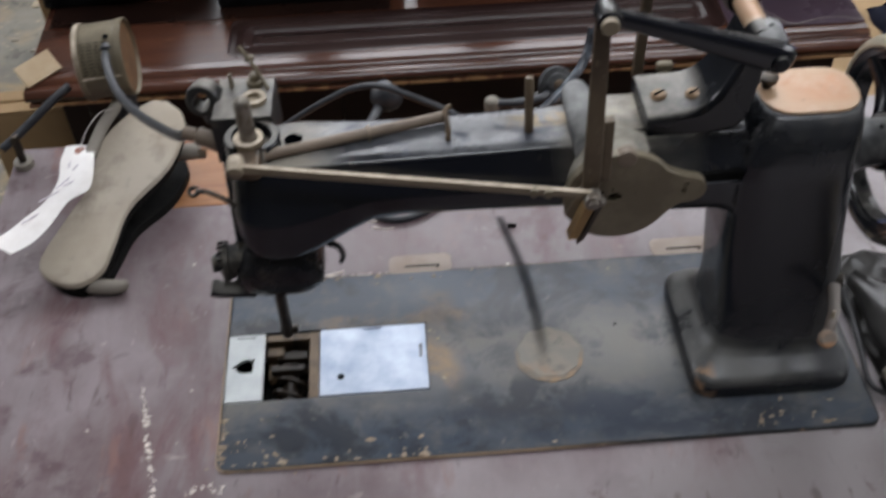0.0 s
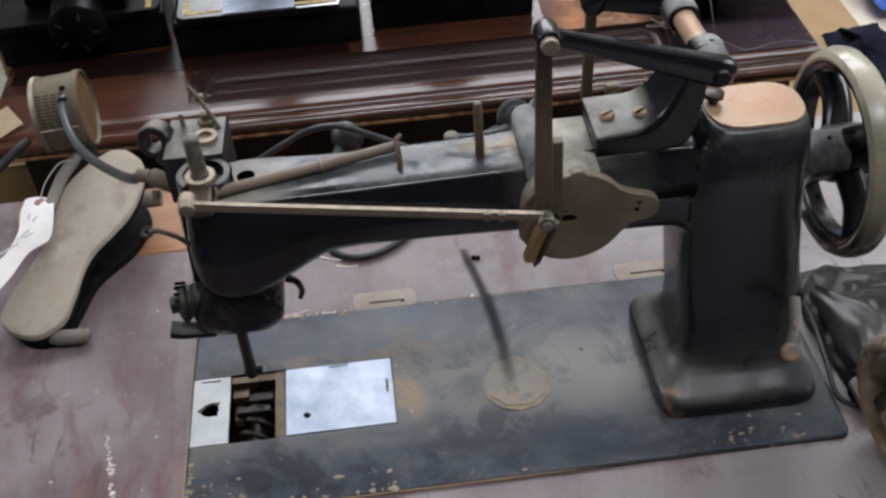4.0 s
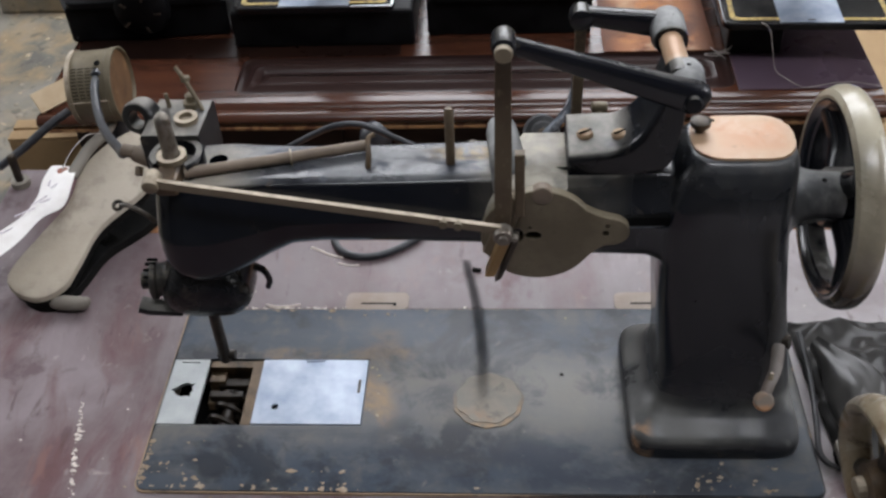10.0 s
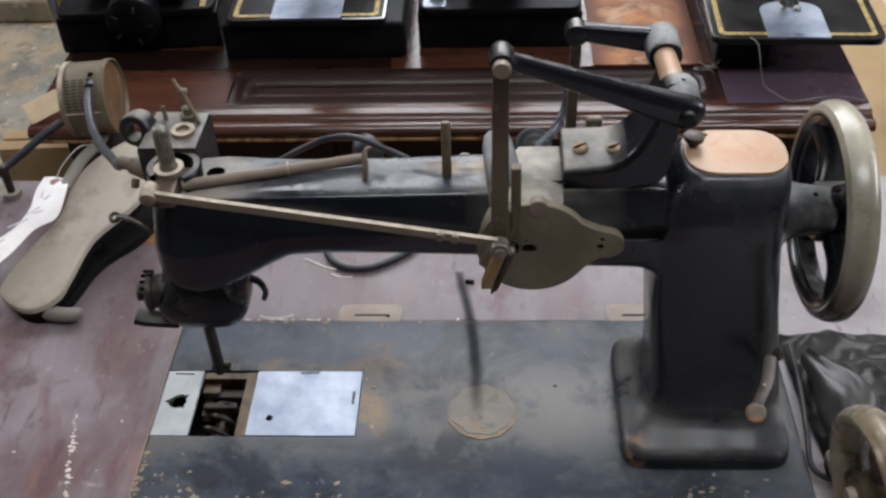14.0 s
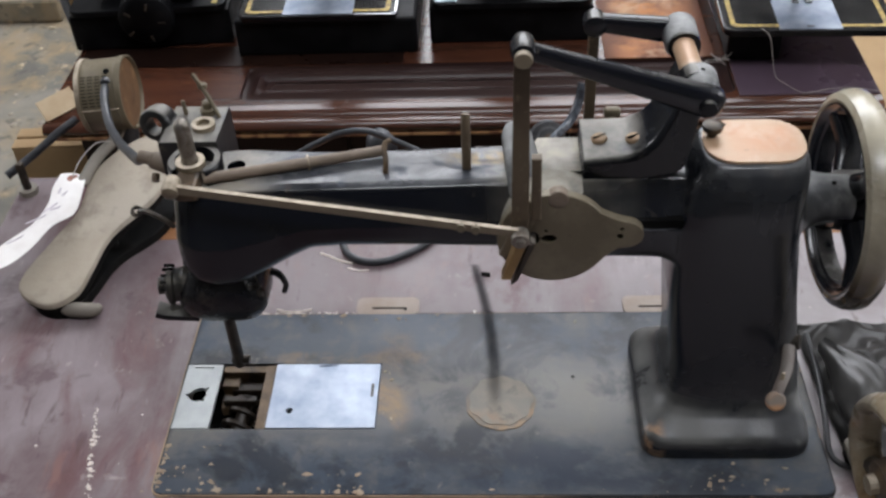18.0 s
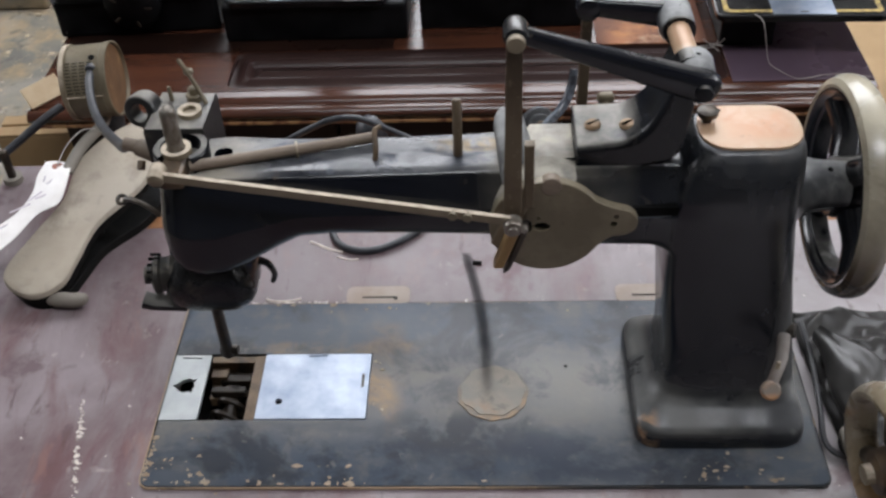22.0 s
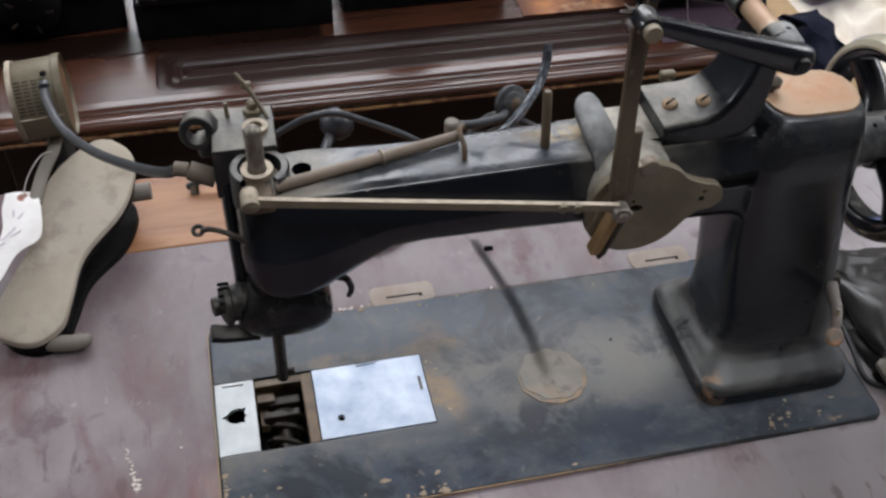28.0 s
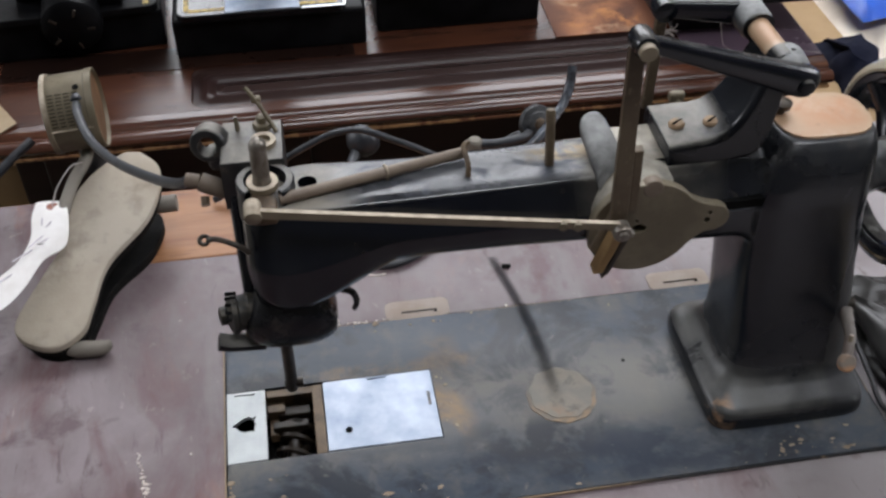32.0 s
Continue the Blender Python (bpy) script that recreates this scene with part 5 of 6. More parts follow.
part("rod_band", torus(bmesh.new(), (0.128, 0.0475, 0.213), (1, 0.2, 0), 0.0046, 0.0008, 18, 6), "khaki_light", sm)

part("arm_saddle", new_slab([(0.2700, 0.0345), (0.3025, 0.0345), (0.3025, 0.0715), (0.2760, 0.0715), (0.2690, 0.0600)], (), Matrix.Translation((0, 0, 0.2132)), 0.003, bevel=0.0010), "japan_top", sm, "dust-caked flat on the arm beside the bracket", smooth=True)

# cover plate and knob
cov = new_slab(rrect(0.3785, 0.0278, 0.4420, 0.0738, 0.0185, 4), (), Matrix.Translation((0, 0, 0.2232)), 0.003, bevel=0.0006)
part("cover_plate", cov, "copper", sm, "orange rusted oval cover plate")
part("cover_knob", lathe(bmesh.new(), [(0.003, 0), (0.003, 0.004), (0.0062, 0.0045), (0.0066, 0.008), (0.004, 0.009)], (0.3850, 0.0570, 0.2230), (0, 0, 1), 14), "dark_metal", sm, "small dark knurled knob", smooth=True)
part("cover_hole", new_slab(disc_pts(0.394, 0.0680, 0.0016, 10), (), Matrix.Translation((0, 0, 0.2235)), 0.0003), "recess_shade", sm)

# shaft and hand wheel
part("bearing_hole", new_slab(disc_pts(0, 0, 0.0017, 12), (), pose(0.4640, 0.0440, 0.1938, 14, 8, 0), 0.0006), "recess_shade", sm)
WC = (0.4800, 0.0540, 0.1715)
wheel = part("hand_wheel", hoop(bmesh.new(), [(0.0580, -0.002), (0.0590, -0.0065), (0.0620, -0.0100), (0.0660, -0.0112), (0.0700, -0.0092), (0.0722, -0.0045), (0.0728, 0.0000), (0.0720, 0.0045), (0.0690, 0.0078), (0.0645, 0.0085), (0.0600, 0.0060), (0.0580, 0.0020)], WC, (1, 0, 0), 60), "wheel_paint", sm, "dusty black and tan iron hand wheel", smooth=True)
part("wheel_hub", lathe(bmesh.new(), [(0.0180, -0.012), (0.0200, -0.008), (0.0200, 0.012), (0.0150, 0.016), (0.006, 0.017)], WC, (1, 0, 0), 24), "japan", wheel, smooth=True)
part("rim_inside", hoop(bmesh.new(), [(0.0560, -0.0055), (0.0590, -0.0075), (0.0590, 0.0068), (0.0560, 0.0055)], WC, (1, 0, 0), 60), "japan_clean", wheel, "black painted inside of the rim", smooth=True)
part("rim_face", hoop(bmesh.new(), [(0.0570, -0.0050), (0.0590, -0.0088), (0.0625, -0.0108), (0.0640, -0.0106), (0.0610, -0.0060)], WC, (1, 0, 0), 60), "japan_clean", wheel, "black painted side of the rim", smooth=True)
for k in range(4):
    a = radians(25 + 90 * k)
    p0 = Vector(WC) + Vector((0.002, 0.016 * math.cos(a), 0.016 * math.sin(a)))
    p1 = Vector(WC) + Vector((0.0, 0.060 * math.cos(a + 0.25), 0.060 * math.sin(a + 0.25)))
    part("spoke", new_tube([p0, (p0 + p1) / 2 + Vector((0.004, 0, 0)), p1], 0.0105, 12, 4, 0.0095), "japan_clean", wheel, smooth=True)

# latch disc at the pedestal
part("latch_arm", new_tube([(0.4318, -0.0315, 0.0730), (0.4352, -0.0250, 0.0785), (0.4405, -0.0150, 0.0795), (0.4440, -0.0050, 0.0790), (0.4465, 0.0060, 0.0825)], 0.0036, 12, 6, 0.0046), "latch_grey", sm, "dusty curved latch arm", smooth=True)
part("latch_tip", new_cyl((0.4360, -0.0235, 0.0800), (0.4368, -0.0215, 0.0865), 0.0022, 0.0012, seg=10), "khaki_light", sm, smooth=True)
part("latch_disc", lathe(bmesh.new(), [(0.0052, -0.002), (0.0066, -0.001), (0.0066, 0.002), (0.0052, 0.003)], (0.4312, -0.0330, 0.0722), (0.1, -0.8, 0.6), 22), "latch_rust", sm, "small orange disc", smooth=True)
part("latch_stem", new_cyl((0.4545, 0.009, 0.0835), (0.4420, 0.014, 0.0800), 0.005), "dark_metal", sm)

# hinge plates let into the bench behind the bed
for hx in (0.157, 0.378):
    hg = tagged(part("hinge_plate", new_slab(rrect(hx - 0.026, 0.1215, hx + 0.026, 0.142, 0.006), (), Matrix.Translation((0, 0, 0.0008)), 0.002), "hinge"), "tan worn hinge plate let into the bench", "hinge", "bed hinges")
    part("hinge_slot", box(new_box((hx - 0.013, 0.1285, 0.0006), (hx + 0.016, 0.1300, 0.0011)), (hx + 0.0135, 0.1265, 0.0006), (hx + 0.016, 0.1300, 0.0011)), "recess_shade", hg)

part("screw_hole", new_slab(disc_pts(0.3060, 0.0497, 0.0014, 12), (), Matrix.Translation((0, 0, TOP + 0.0004)), 0.0003), "recess_shade", sm)

# ---- foot pedal ----
pedal = thing("foot_pedal", "dusty sole-shaped foot pedal lying on the bench", "pedal", at=(-0.1, 0.2, 0.0))
sole = spline([(-0.058, 0.290, 0), (-0.044, 0.276, 0), (-0.042, 0.255, 0), (-0.054, 0.222, 0), (-0.084, 0.186, 0), (-0.095, 0.150, 0), (-0.103, 0.128, 0), (-0.124, 0.117, 0), (-0.147, 0.126, 0), (-0.153, 0.143, 0), (-0.134, 0.181, 0), (-0.119, 0.210, 0), (-0.115, 0.245, 0), (-0.100, 0.270, 0), (-0.074, 0.290, 0), (-0.058, 0.290, 0)], 5)[:-1]
SL = Matrix(((1, 0, 0, 0), (0, 1, 0, 0), (0, 0.28, 1, 0.0205 - 0.28 * 0.121), (0, 0, 0, 1)))
part("pad", new_slab([(v.x, v.y) for v in sole], (), SL, 0.0055, bevel=0.0018), "pad", pedal, "dusty tan rubber pad", smooth=True)
cxs, cys = -0.098, 0.2
part("sole_plate", rings(bmesh.new(), [[Vector((cxs + (v.x - cxs) * k, cys + (v.y - cys) * k, 0.0205 + 0.28 * (v.y - 0.121) - d)) for v in sole] for k, d in ((0.985, 0.0057), (0.99, 0.0085), (0.97, 0.0125), (0.93, 0.0135))]), "iron_black", pedal, "black iron sole under the pad", smooth=True)
part("stand_plate", new_slab([(cxs + (v.x - cxs) * 0.88, cys + (v.y - cys) * 0.97) for v in sole], (), Matrix.Translation((0, 0, 0.0085)), 0.0084, bevel=0.001), "iron_black", pedal, "black iron foot of the pedal")
for px, py, pz in ((-0.132, 0.146, 0.013), (-0.112, 0.146, 0.013), (-0.098, 0.205, 0.030), (-0.078, 0.262, 0.046)):
    part("stand_post", new_cyl((px, py, 0.004), (px, py, pz), 0.0075, 0.0065, seg=16), "iron_black", pedal, smooth=True)
part("toe_bar", new_tube([(-0.1130, 0.1260, 0.0080), (-0.1080, 0.1235, 0.0080), (-0.0950, 0.1220, 0.0080), (-0.0890, 0.1235, 0.0080), (-0.0885, 0.1240, 0.0080)], 0.0070, 14, 5, 0.0056), "foot", pedal, "dusty rounded toe bar", smooth=True)
part("heel_bar", new_tube([(-0.075, 0.262, 0.030), (-0.045, 0.262, 0.030), (-0.033, 0.262, 0.0305)], 0.0075, 12, 4), "foot", pedal, smooth=True)

# ---- paper tag tied to the pedal ----
tag = thing("paper_tag", "white paper tag with faded writing tied to the pedal", "tag", at=(-0.13, 0.21, 0.052))
tagm = bmesh.new()
left = spline([(-0.142, 0.246, 0.058), (-0.143, 0.226, 0.058), (-0.142, 0.206, 0.055), (-0.150, 0.186, 0.050), (-0.166, 0.172, 0.045), (-0.182, 0.158, 0.041), (-0.196, 0.150, 0.040)], 5)
right = spline([(-0.117, 0.240, 0.060), (-0.1125, 0.219, 0.062), (-0.1125, 0.190, 0.058), (-0.130, 0.180, 0.053), (-0.142, 0.158, 0.048), (-0.155, 0.143, 0.044), (-0.170, 0.134, 0.042)], 5)
rings(tagm, [[a + (b - a) * k / 4 + Z * 0.002 * math.sin(k * 0.8) for k in range(5)] for a, b in zip(left, right)], closed=False)
g = bmesh.ops.extrude_face_region(tagm, geom=tagm.faces[:])
bmesh.ops.translate(tagm, verts=[v for v in g["geom"] if isinstance(v, bmesh.types.BMVert)], vec=(0, 0, -0.0005))
part("tag_sheet", tagm, "paper", tag, smooth=True)
part("hole_ring", new_slab(disc_pts(0, 0, 0.0048, 20), (), pose(-0.1265, 0.2345, 0.0618, -3, 5, 0), 0.0004), "rust_stamp", tag, "rusty brown stain round the tag's hole")
for k, (x, y, ln, an) in enumerate(((-0.133, 0.217, 0.008, 95), (-0.1265, 0.2145, 0.010, 60), (-0.136, 0.197, 0.016, 55), (-0.129, 0.1975, 0.014, 35), (-0.146, 0.186, 0.018, 40), (-0.158, 0.168, 0.02, 42))):
    zz = 0.0595 if y > 0.21 else 0.0565 + (y - 0.197) * 0.33
    part("writing_bar", new_box((-ln / 2, -0.0006, 0), (ln / 2, 0.0006, 0.0006), m=pose(x, y, zz + 0.0015, 0, 0, an)), "ink", tag)
part("string", new_tube([(-0.1265, 0.2345, 0.0625), (-0.122, 0.250, 0.070), (-0.112, 0.268, 0.075), (-0.106, 0.284, 0.066)], 0.0006, 6, 5), "thread", tag)

# ---- lamp with slotted housing ----
lamp = thing("machine_lamp", "dusty khaki lamp housing with cooling slots on a bent stem", "lamp", at=(-0.1, 0.33, 0.0))
LO, LA = Vector((-0.1285, 0.3195, 0.0925)), Vector((1, 0.06, 0.05)).normalized()
hs = bmesh.new()
lathe(hs, [(0.0318, 0), (0.0330, 0.0015), (0.0330, 0.034), (0.0342, 0.035), (0.0342, 0.0405), (0.0328, 0.041), (0.0317, 0.036), (0.0310, 0.010), (0.002, 0.008)], LO, LA, 56)
housing = part("housing", hs, "khaki", lamp, "round khaki metal housing", smooth=True, cut=40)
part("reflector", lathe(bmesh.new(), [(0.0317, 0.0), (0.024, -0.008), (0.002, -0.014)], LO + LA * 0.038, LA, 36), material("rusted_reflector", (0.17, 0.090, 0.042), 0.65, metal=0.2, other=(0.095, 0.050, 0.026), scale=28, fine=(0.26, 0.15, 0.07), fine_scale=90), lamp, "rust-brown lamp interior", smooth=True)
part("back_rim", lathe(bmesh.new(), [(0.032, -0.0015), (0.0343, -0.001), (0.0343, 0.003), (0.0330, 0.0035)], LO, LA, 48), "khaki_light", housing, smooth=True)
q = LA.to_track_quat("Z", "Y").to_matrix()
u1 = Vector((0, -0.62, 0.78))
for i in range(10):
    for j in range(4):
        ang = radians(-9 + 5.2 * i)
        rad = (Matrix.Rotation(ang, 3, LA) @ (u1 - LA * u1.dot(LA)).normalized())
        tan = LA.cross(rad)
        c = LO + LA * (0.0070 + 0.0066 * j) + rad * 0.0329
        m = Matrix.Translation(c) @ Matrix((LA, tan, rad)).transposed().to_4x4()
        part("vent_slot", new_box((-0.0024, -0.00060, -0.0004), (0.0024, 0.00060, 0.0004), m=m), "slit", housing)
lip = (Matrix.Rotation(radians(45), 3, LA) @ (u1 - LA * u1.dot(LA)).normalized())
part("seam_lip", new_box((0.0, -0.0007, -0.001), (0.037, 0.0007, 0.0016), 0.0004, m=Matrix.Translation(LO + lip * 0.0330) @ Matrix((LA, LA.cross(lip), lip)).transposed().to_4x4()), "khaki_light", housing, "pale folded seam under the slots")
part("housing_hole", new_slab(disc_pts(0, 0, 0.0028, 14), (), Matrix.Translation(LO + LA * 0.0275 + Vector((0, -0.0120, 0.0312))) @ pose(0, 0, 0, 21, 0, 0), 0.0012), "recess_shade", housing)
part("stem", new_tube([(-0.1045, 0.318, 0.062), (-0.1060, 0.298, 0.0590), (-0.1125, 0.264, 0.0620), (-0.1185, 0.236, 0.0575), (-0.1190, 0.232, 0.0560)], 0.0052, 12, 5), "foot", lamp, "dusty bent lamp stem", smooth=True)
part("bulb_neck", new_cyl((-0.105, 0.332, 0.065), (-0.106, 0.322, 0.030), 0.011), "black_rubber", lamp)
part("stand_foot", lathe(bmesh.new(), [(0.016, 0), (0.016, 0.003), (0.008, 0.006), (0.0065, 0.028)], (-0.106, 0.312, -0.001), (0, 0, 1), 20), "black_rubber", lamp, smooth=True)
part("cord", new_tube([(-0.1015, 0.302, 0.116), (-0.0990, 0.285, 0.113), (-0.0860, 0.250, 0.111), (-0.0600, 0.200, 0.125), (-0.0250, 0.140, 0.153), (-0.0040, 0.098, 0.180), (0.005, 0.0845, 0.1925)], 0.0037, 12, 8), "rubber", lamp, "grey rubber cord", smooth=True)
part("cord_grommet", lathe(bmesh.new(), [(0.0055, 0), (0.0055, 0.008), (0.0045, 0.009)], (-0.1015, 0.308, 0.1175), (0.1, -0.9, -0.1), 16), "rubber", lamp)

# ---- switch lever on the bench edge ----
crank = thing("bench_clamp", "dark jointed metal clamp at the bench's edge", "clamp", at=(-0.17, 0.33, 0))
part("clamp_bar", new_tube([(-0.158, 0.342, 0.052), (-0.173, 0.326, 0.047), (-0.197, 0.305, 0.034), (-0.217, 0.288, 0.025)], 0.0040, 10, 4), "rubber", crank, smooth=True)
part("clamp_arm", new_box((-0.208, 0.290, -0.030), (-0.201, 0.297, 0.036), 0.002), "dark_metal", crank)
part("clamp_foot", new_cyl((-0.2045, 0.2935, 0.0), (-0.2045, 0.2935, 0.006), 0.009), "foot", crank)

# ---- cords, plug and air fitting behind the arm ----
cable = tagged(part("power_cord", new_tube([(-0.005, 0.292, 0.0045), (0.030, 0.296, 0.018), (0.060, 0.299, 0.036), (0.085, 0.300, 0.050), (0.107, 0.300, 0.060), (0.132, 0.300, 0.061), (0.160, 0.300, 0.047), (0.182, 0.298, 0.036), (0.203, 0.292, 0.026), (0.221, 0.286, 0.011), (0.220, 0.270, 0.0040), (0.207, 0.240, 0.0036), (0.189, 0.212, 0.0036), (0.173, 0.197, 0.0036), (0.156, 0.187, 0.0036), (0.140, 0.184, 0.0036), (0.124, 0.189, 0.0036), (0.113, 0.204, 0.0036), (0.106, 0.240, 0.0042), (0.092, 0.275, 0.0036)], 0.0031, 12, 8), "rubber", smooth=True),
               "grey rubber cord looping behind the machine", "cord")
part("cord_clip", new_cyl((0.197, 0.298, 0.019), (0.207, 0.2965, 0.012), 0.0058, seg=14), "dark_metal", cable)
plug = thing("plug", "dusty grey rubber plug lying behind the machine", "plug", at=(0.13, 0.32, 0))
part("plug_body", lathe(bmesh.new(), [(0.004, 0), (0.013, 0.002), (0.0165, 0.008), (0.0165, 0.014), (0.012, 0.022), (0.006, 0.026)], (0.143, 0.356, 0.018), (-0.5, -0.65, -0.35), 24), "rubber", plug, smooth=True)
part("plug_stem", new_tube([(0.130, 0.340, 0.009), (0.122, 0.322, 0.0055), (0.114, 0.300, 0.0045)], 0.0050, 12, 4), "rubber", plug, smooth=True)
hose = thing("air_fitting", "dusty metal air fitting with a short clear hose behind the arm", "fitting", at=(0.27, 0.30, 0))
part("hose", new_tube([(0.2540, 0.2660, 0.0050), (0.2590, 0.2640, 0.0330), (0.2700, 0.2640, 0.0450), (0.2800, 0.2690, 0.0490), (0.2970, 0.2810, 0.0590), (0.3155, 0.3000, 0.0680), (0.3245, 0.3120, 0.0830), (0.3270, 0.3180, 0.0980)], 0.0044, 12, 6), material("cloudy_hose", (0.10, 0.115, 0.135), 0.16, other=(0.03, 0.032, 0.038), scale=70, mix=(0.4, 0.55)), hose, "cloudy grey hose end", smooth=True)
part("valve_body", lathe(bmesh.new(), [(0.005, -0.006), (0.013, -0.004), (0.0178, 0.0), (0.0178, 0.003), (0.0165, 0.005), (0.0120, 0.006), (0.0110, 0.008), (0.005, 0.010)], (0.2960, 0.3150, 0.0390), (0.25, -0.8, 0.45), 26), "valve_iron", hose, "dark dusty valve disc", smooth=True)
part("valve_boss", lathe(bmesh.new(), [(0.006, 0.008), (0.0055, 0.0115), (0.003, 0.0125)], (0.2960, 0.3150, 0.0390), (0.25, -0.8, 0.45), 14), "grease", hose, smooth=True)
part("feed_pipe", new_tube([(0.2900, 0.3080, 0.0370), (0.2800, 0.2980, 0.0370), (0.2537, 0.2905, 0.0390), (0.2365, 0.2900, 0.0410), (0.2335, 0.2900, 0.0380), (0.2320, 0.2890, 0.0040)], 0.0042, 12, 5), "rubber", hose, smooth=True)
part("valve_stem", new_cyl((0.2960, 0.3120, -0.001), (0.2960, 0.3130, 0.032), 0.0065), "rubber", hose)
part("elbow_cap", lathe(bmesh.new(), [(0.0068, 0), (0.0068, 0.010), (0.005, 0.012)], (0.2335, 0.2900, 0.0345), (0, 0, 1), 14), "foot", hose)
for s in (-1, 1):
    part("valve_wing", new_tube([(0.289, 0.303, 0.022), (0.289 + s * 0.016, 0.298, 0.020), (0.289 + s * 0.026, 0.292, 0.010)], 0.004, 8, 4), "dark_metal", hose)

tagged(part("rubber_cable", new_tube([(0.252, 0.312, 0.0045), (0.268, 0.316, 0.020), (0.285, 0.317, 0.026), (0.306, 0.308, 0.022), (0.328, 0.296, 0.016), (0.350, 0.290, 0.022), (0.372, 0.296, 0.018), (0.396, 0.304, 0.0048), (0.430, 0.300, 0.0048)], 0.0038, 10, 6), "black_rubber", smooth=True), "black rubber cord lying behind the arm", "cord")

# ---- dark feathered streak drawn out over bench and bed, and the nail beside it ----
def streak(pts, half, lift, ends):
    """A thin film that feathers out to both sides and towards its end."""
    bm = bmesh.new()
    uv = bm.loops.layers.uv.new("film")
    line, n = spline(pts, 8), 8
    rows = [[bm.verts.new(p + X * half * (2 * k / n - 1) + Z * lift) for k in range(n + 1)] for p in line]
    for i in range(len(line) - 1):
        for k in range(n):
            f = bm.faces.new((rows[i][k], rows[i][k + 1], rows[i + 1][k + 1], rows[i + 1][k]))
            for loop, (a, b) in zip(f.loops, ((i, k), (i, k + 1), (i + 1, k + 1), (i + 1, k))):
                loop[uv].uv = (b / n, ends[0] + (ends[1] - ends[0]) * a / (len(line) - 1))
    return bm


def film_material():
    m = bpy.data.materials.new("dark_streak_film")
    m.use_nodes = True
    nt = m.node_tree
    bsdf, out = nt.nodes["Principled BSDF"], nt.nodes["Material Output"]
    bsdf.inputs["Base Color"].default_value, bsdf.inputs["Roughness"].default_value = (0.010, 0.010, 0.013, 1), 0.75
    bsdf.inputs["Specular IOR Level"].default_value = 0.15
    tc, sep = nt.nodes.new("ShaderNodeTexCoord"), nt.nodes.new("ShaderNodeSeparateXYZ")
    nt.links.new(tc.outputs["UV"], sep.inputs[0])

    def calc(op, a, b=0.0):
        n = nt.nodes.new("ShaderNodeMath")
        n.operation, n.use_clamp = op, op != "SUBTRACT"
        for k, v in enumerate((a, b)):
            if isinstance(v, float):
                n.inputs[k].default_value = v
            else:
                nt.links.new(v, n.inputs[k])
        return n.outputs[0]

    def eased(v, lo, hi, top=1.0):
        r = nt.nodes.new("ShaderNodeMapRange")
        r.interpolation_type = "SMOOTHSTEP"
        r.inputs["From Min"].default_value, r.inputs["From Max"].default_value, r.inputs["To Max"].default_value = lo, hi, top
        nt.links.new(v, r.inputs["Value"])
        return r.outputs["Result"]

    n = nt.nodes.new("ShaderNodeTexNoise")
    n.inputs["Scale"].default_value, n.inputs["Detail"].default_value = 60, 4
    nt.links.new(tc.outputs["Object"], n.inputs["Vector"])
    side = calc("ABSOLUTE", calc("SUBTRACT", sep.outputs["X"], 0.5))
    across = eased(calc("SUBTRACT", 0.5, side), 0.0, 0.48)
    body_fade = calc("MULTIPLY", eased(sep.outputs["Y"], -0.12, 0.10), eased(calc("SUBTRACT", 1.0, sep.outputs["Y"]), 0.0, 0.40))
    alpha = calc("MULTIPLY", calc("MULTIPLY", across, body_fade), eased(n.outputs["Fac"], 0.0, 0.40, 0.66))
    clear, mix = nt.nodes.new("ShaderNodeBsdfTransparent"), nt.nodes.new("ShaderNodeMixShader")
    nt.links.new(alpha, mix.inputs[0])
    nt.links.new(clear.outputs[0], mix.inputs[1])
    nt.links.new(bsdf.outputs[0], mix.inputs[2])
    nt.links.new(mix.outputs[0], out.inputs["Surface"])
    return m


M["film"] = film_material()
part("dark_streak", streak([(0.2290, 0.1830, 0), (0.2330, 0.1620, 0), (0.2375, 0.1400, 0), (0.2405, 0.1225, 0)], 0.0066, 0.0006, (0.0, 0.40)), "film", bench, "dark streak on the bench")
part("dark_streak", streak([(0.2405, 0.1200, TOP), (0.2438, 0.0900, TOP), (0.2455, 0.0620, TOP), (0.2460, 0.0260, TOP), (0.2462, 0.0080, TOP)], 0.0078, 0.0016, (0.40, 1.0)), "film", sm, "dark streak running into the round patch")
part("nail", new_tube([(0.2355, 0.1700, 0.0012), (0.2395, 0.1692, 0.0014), (0.2425, 0.1688, 0.0012)], 0.0019, 8, 3), "iron_black", bench, "small dark nail in the bench top")

# ---- loose hand wheel and black bag beside the machine ----
W2 = Vector((0.4990, -0.0850, 0.0562))
hw = thing("loose_hand_wheel", "small dusty iron hand wheel standing beside the bed", "hand wheel", at=(0.499, -0.085, 0))
A2 = (1, 0.12, 0.10)
rim = part("rim", torus(bmesh.new(), W2, A2, 0.0495, 0.0064, 48, 14, 1.7), "loose_rim", hw, "dusty tan and black rim", smooth=True)
part("hub", lathe(bmesh.new(), [(0.006, -0.014), (0.014, -0.012), (0.016, 0.0), (0.014, 0.012), (0.006, 0.014)], W2, A2, 24), "grease", hw, smooth=True)
part("hub_bolt", lathe(bmesh.new(), [(0.002, -0.020), (0.0065, -0.019), (0.007, -0.013)], W2, A2, 12), "khaki_light", hw)
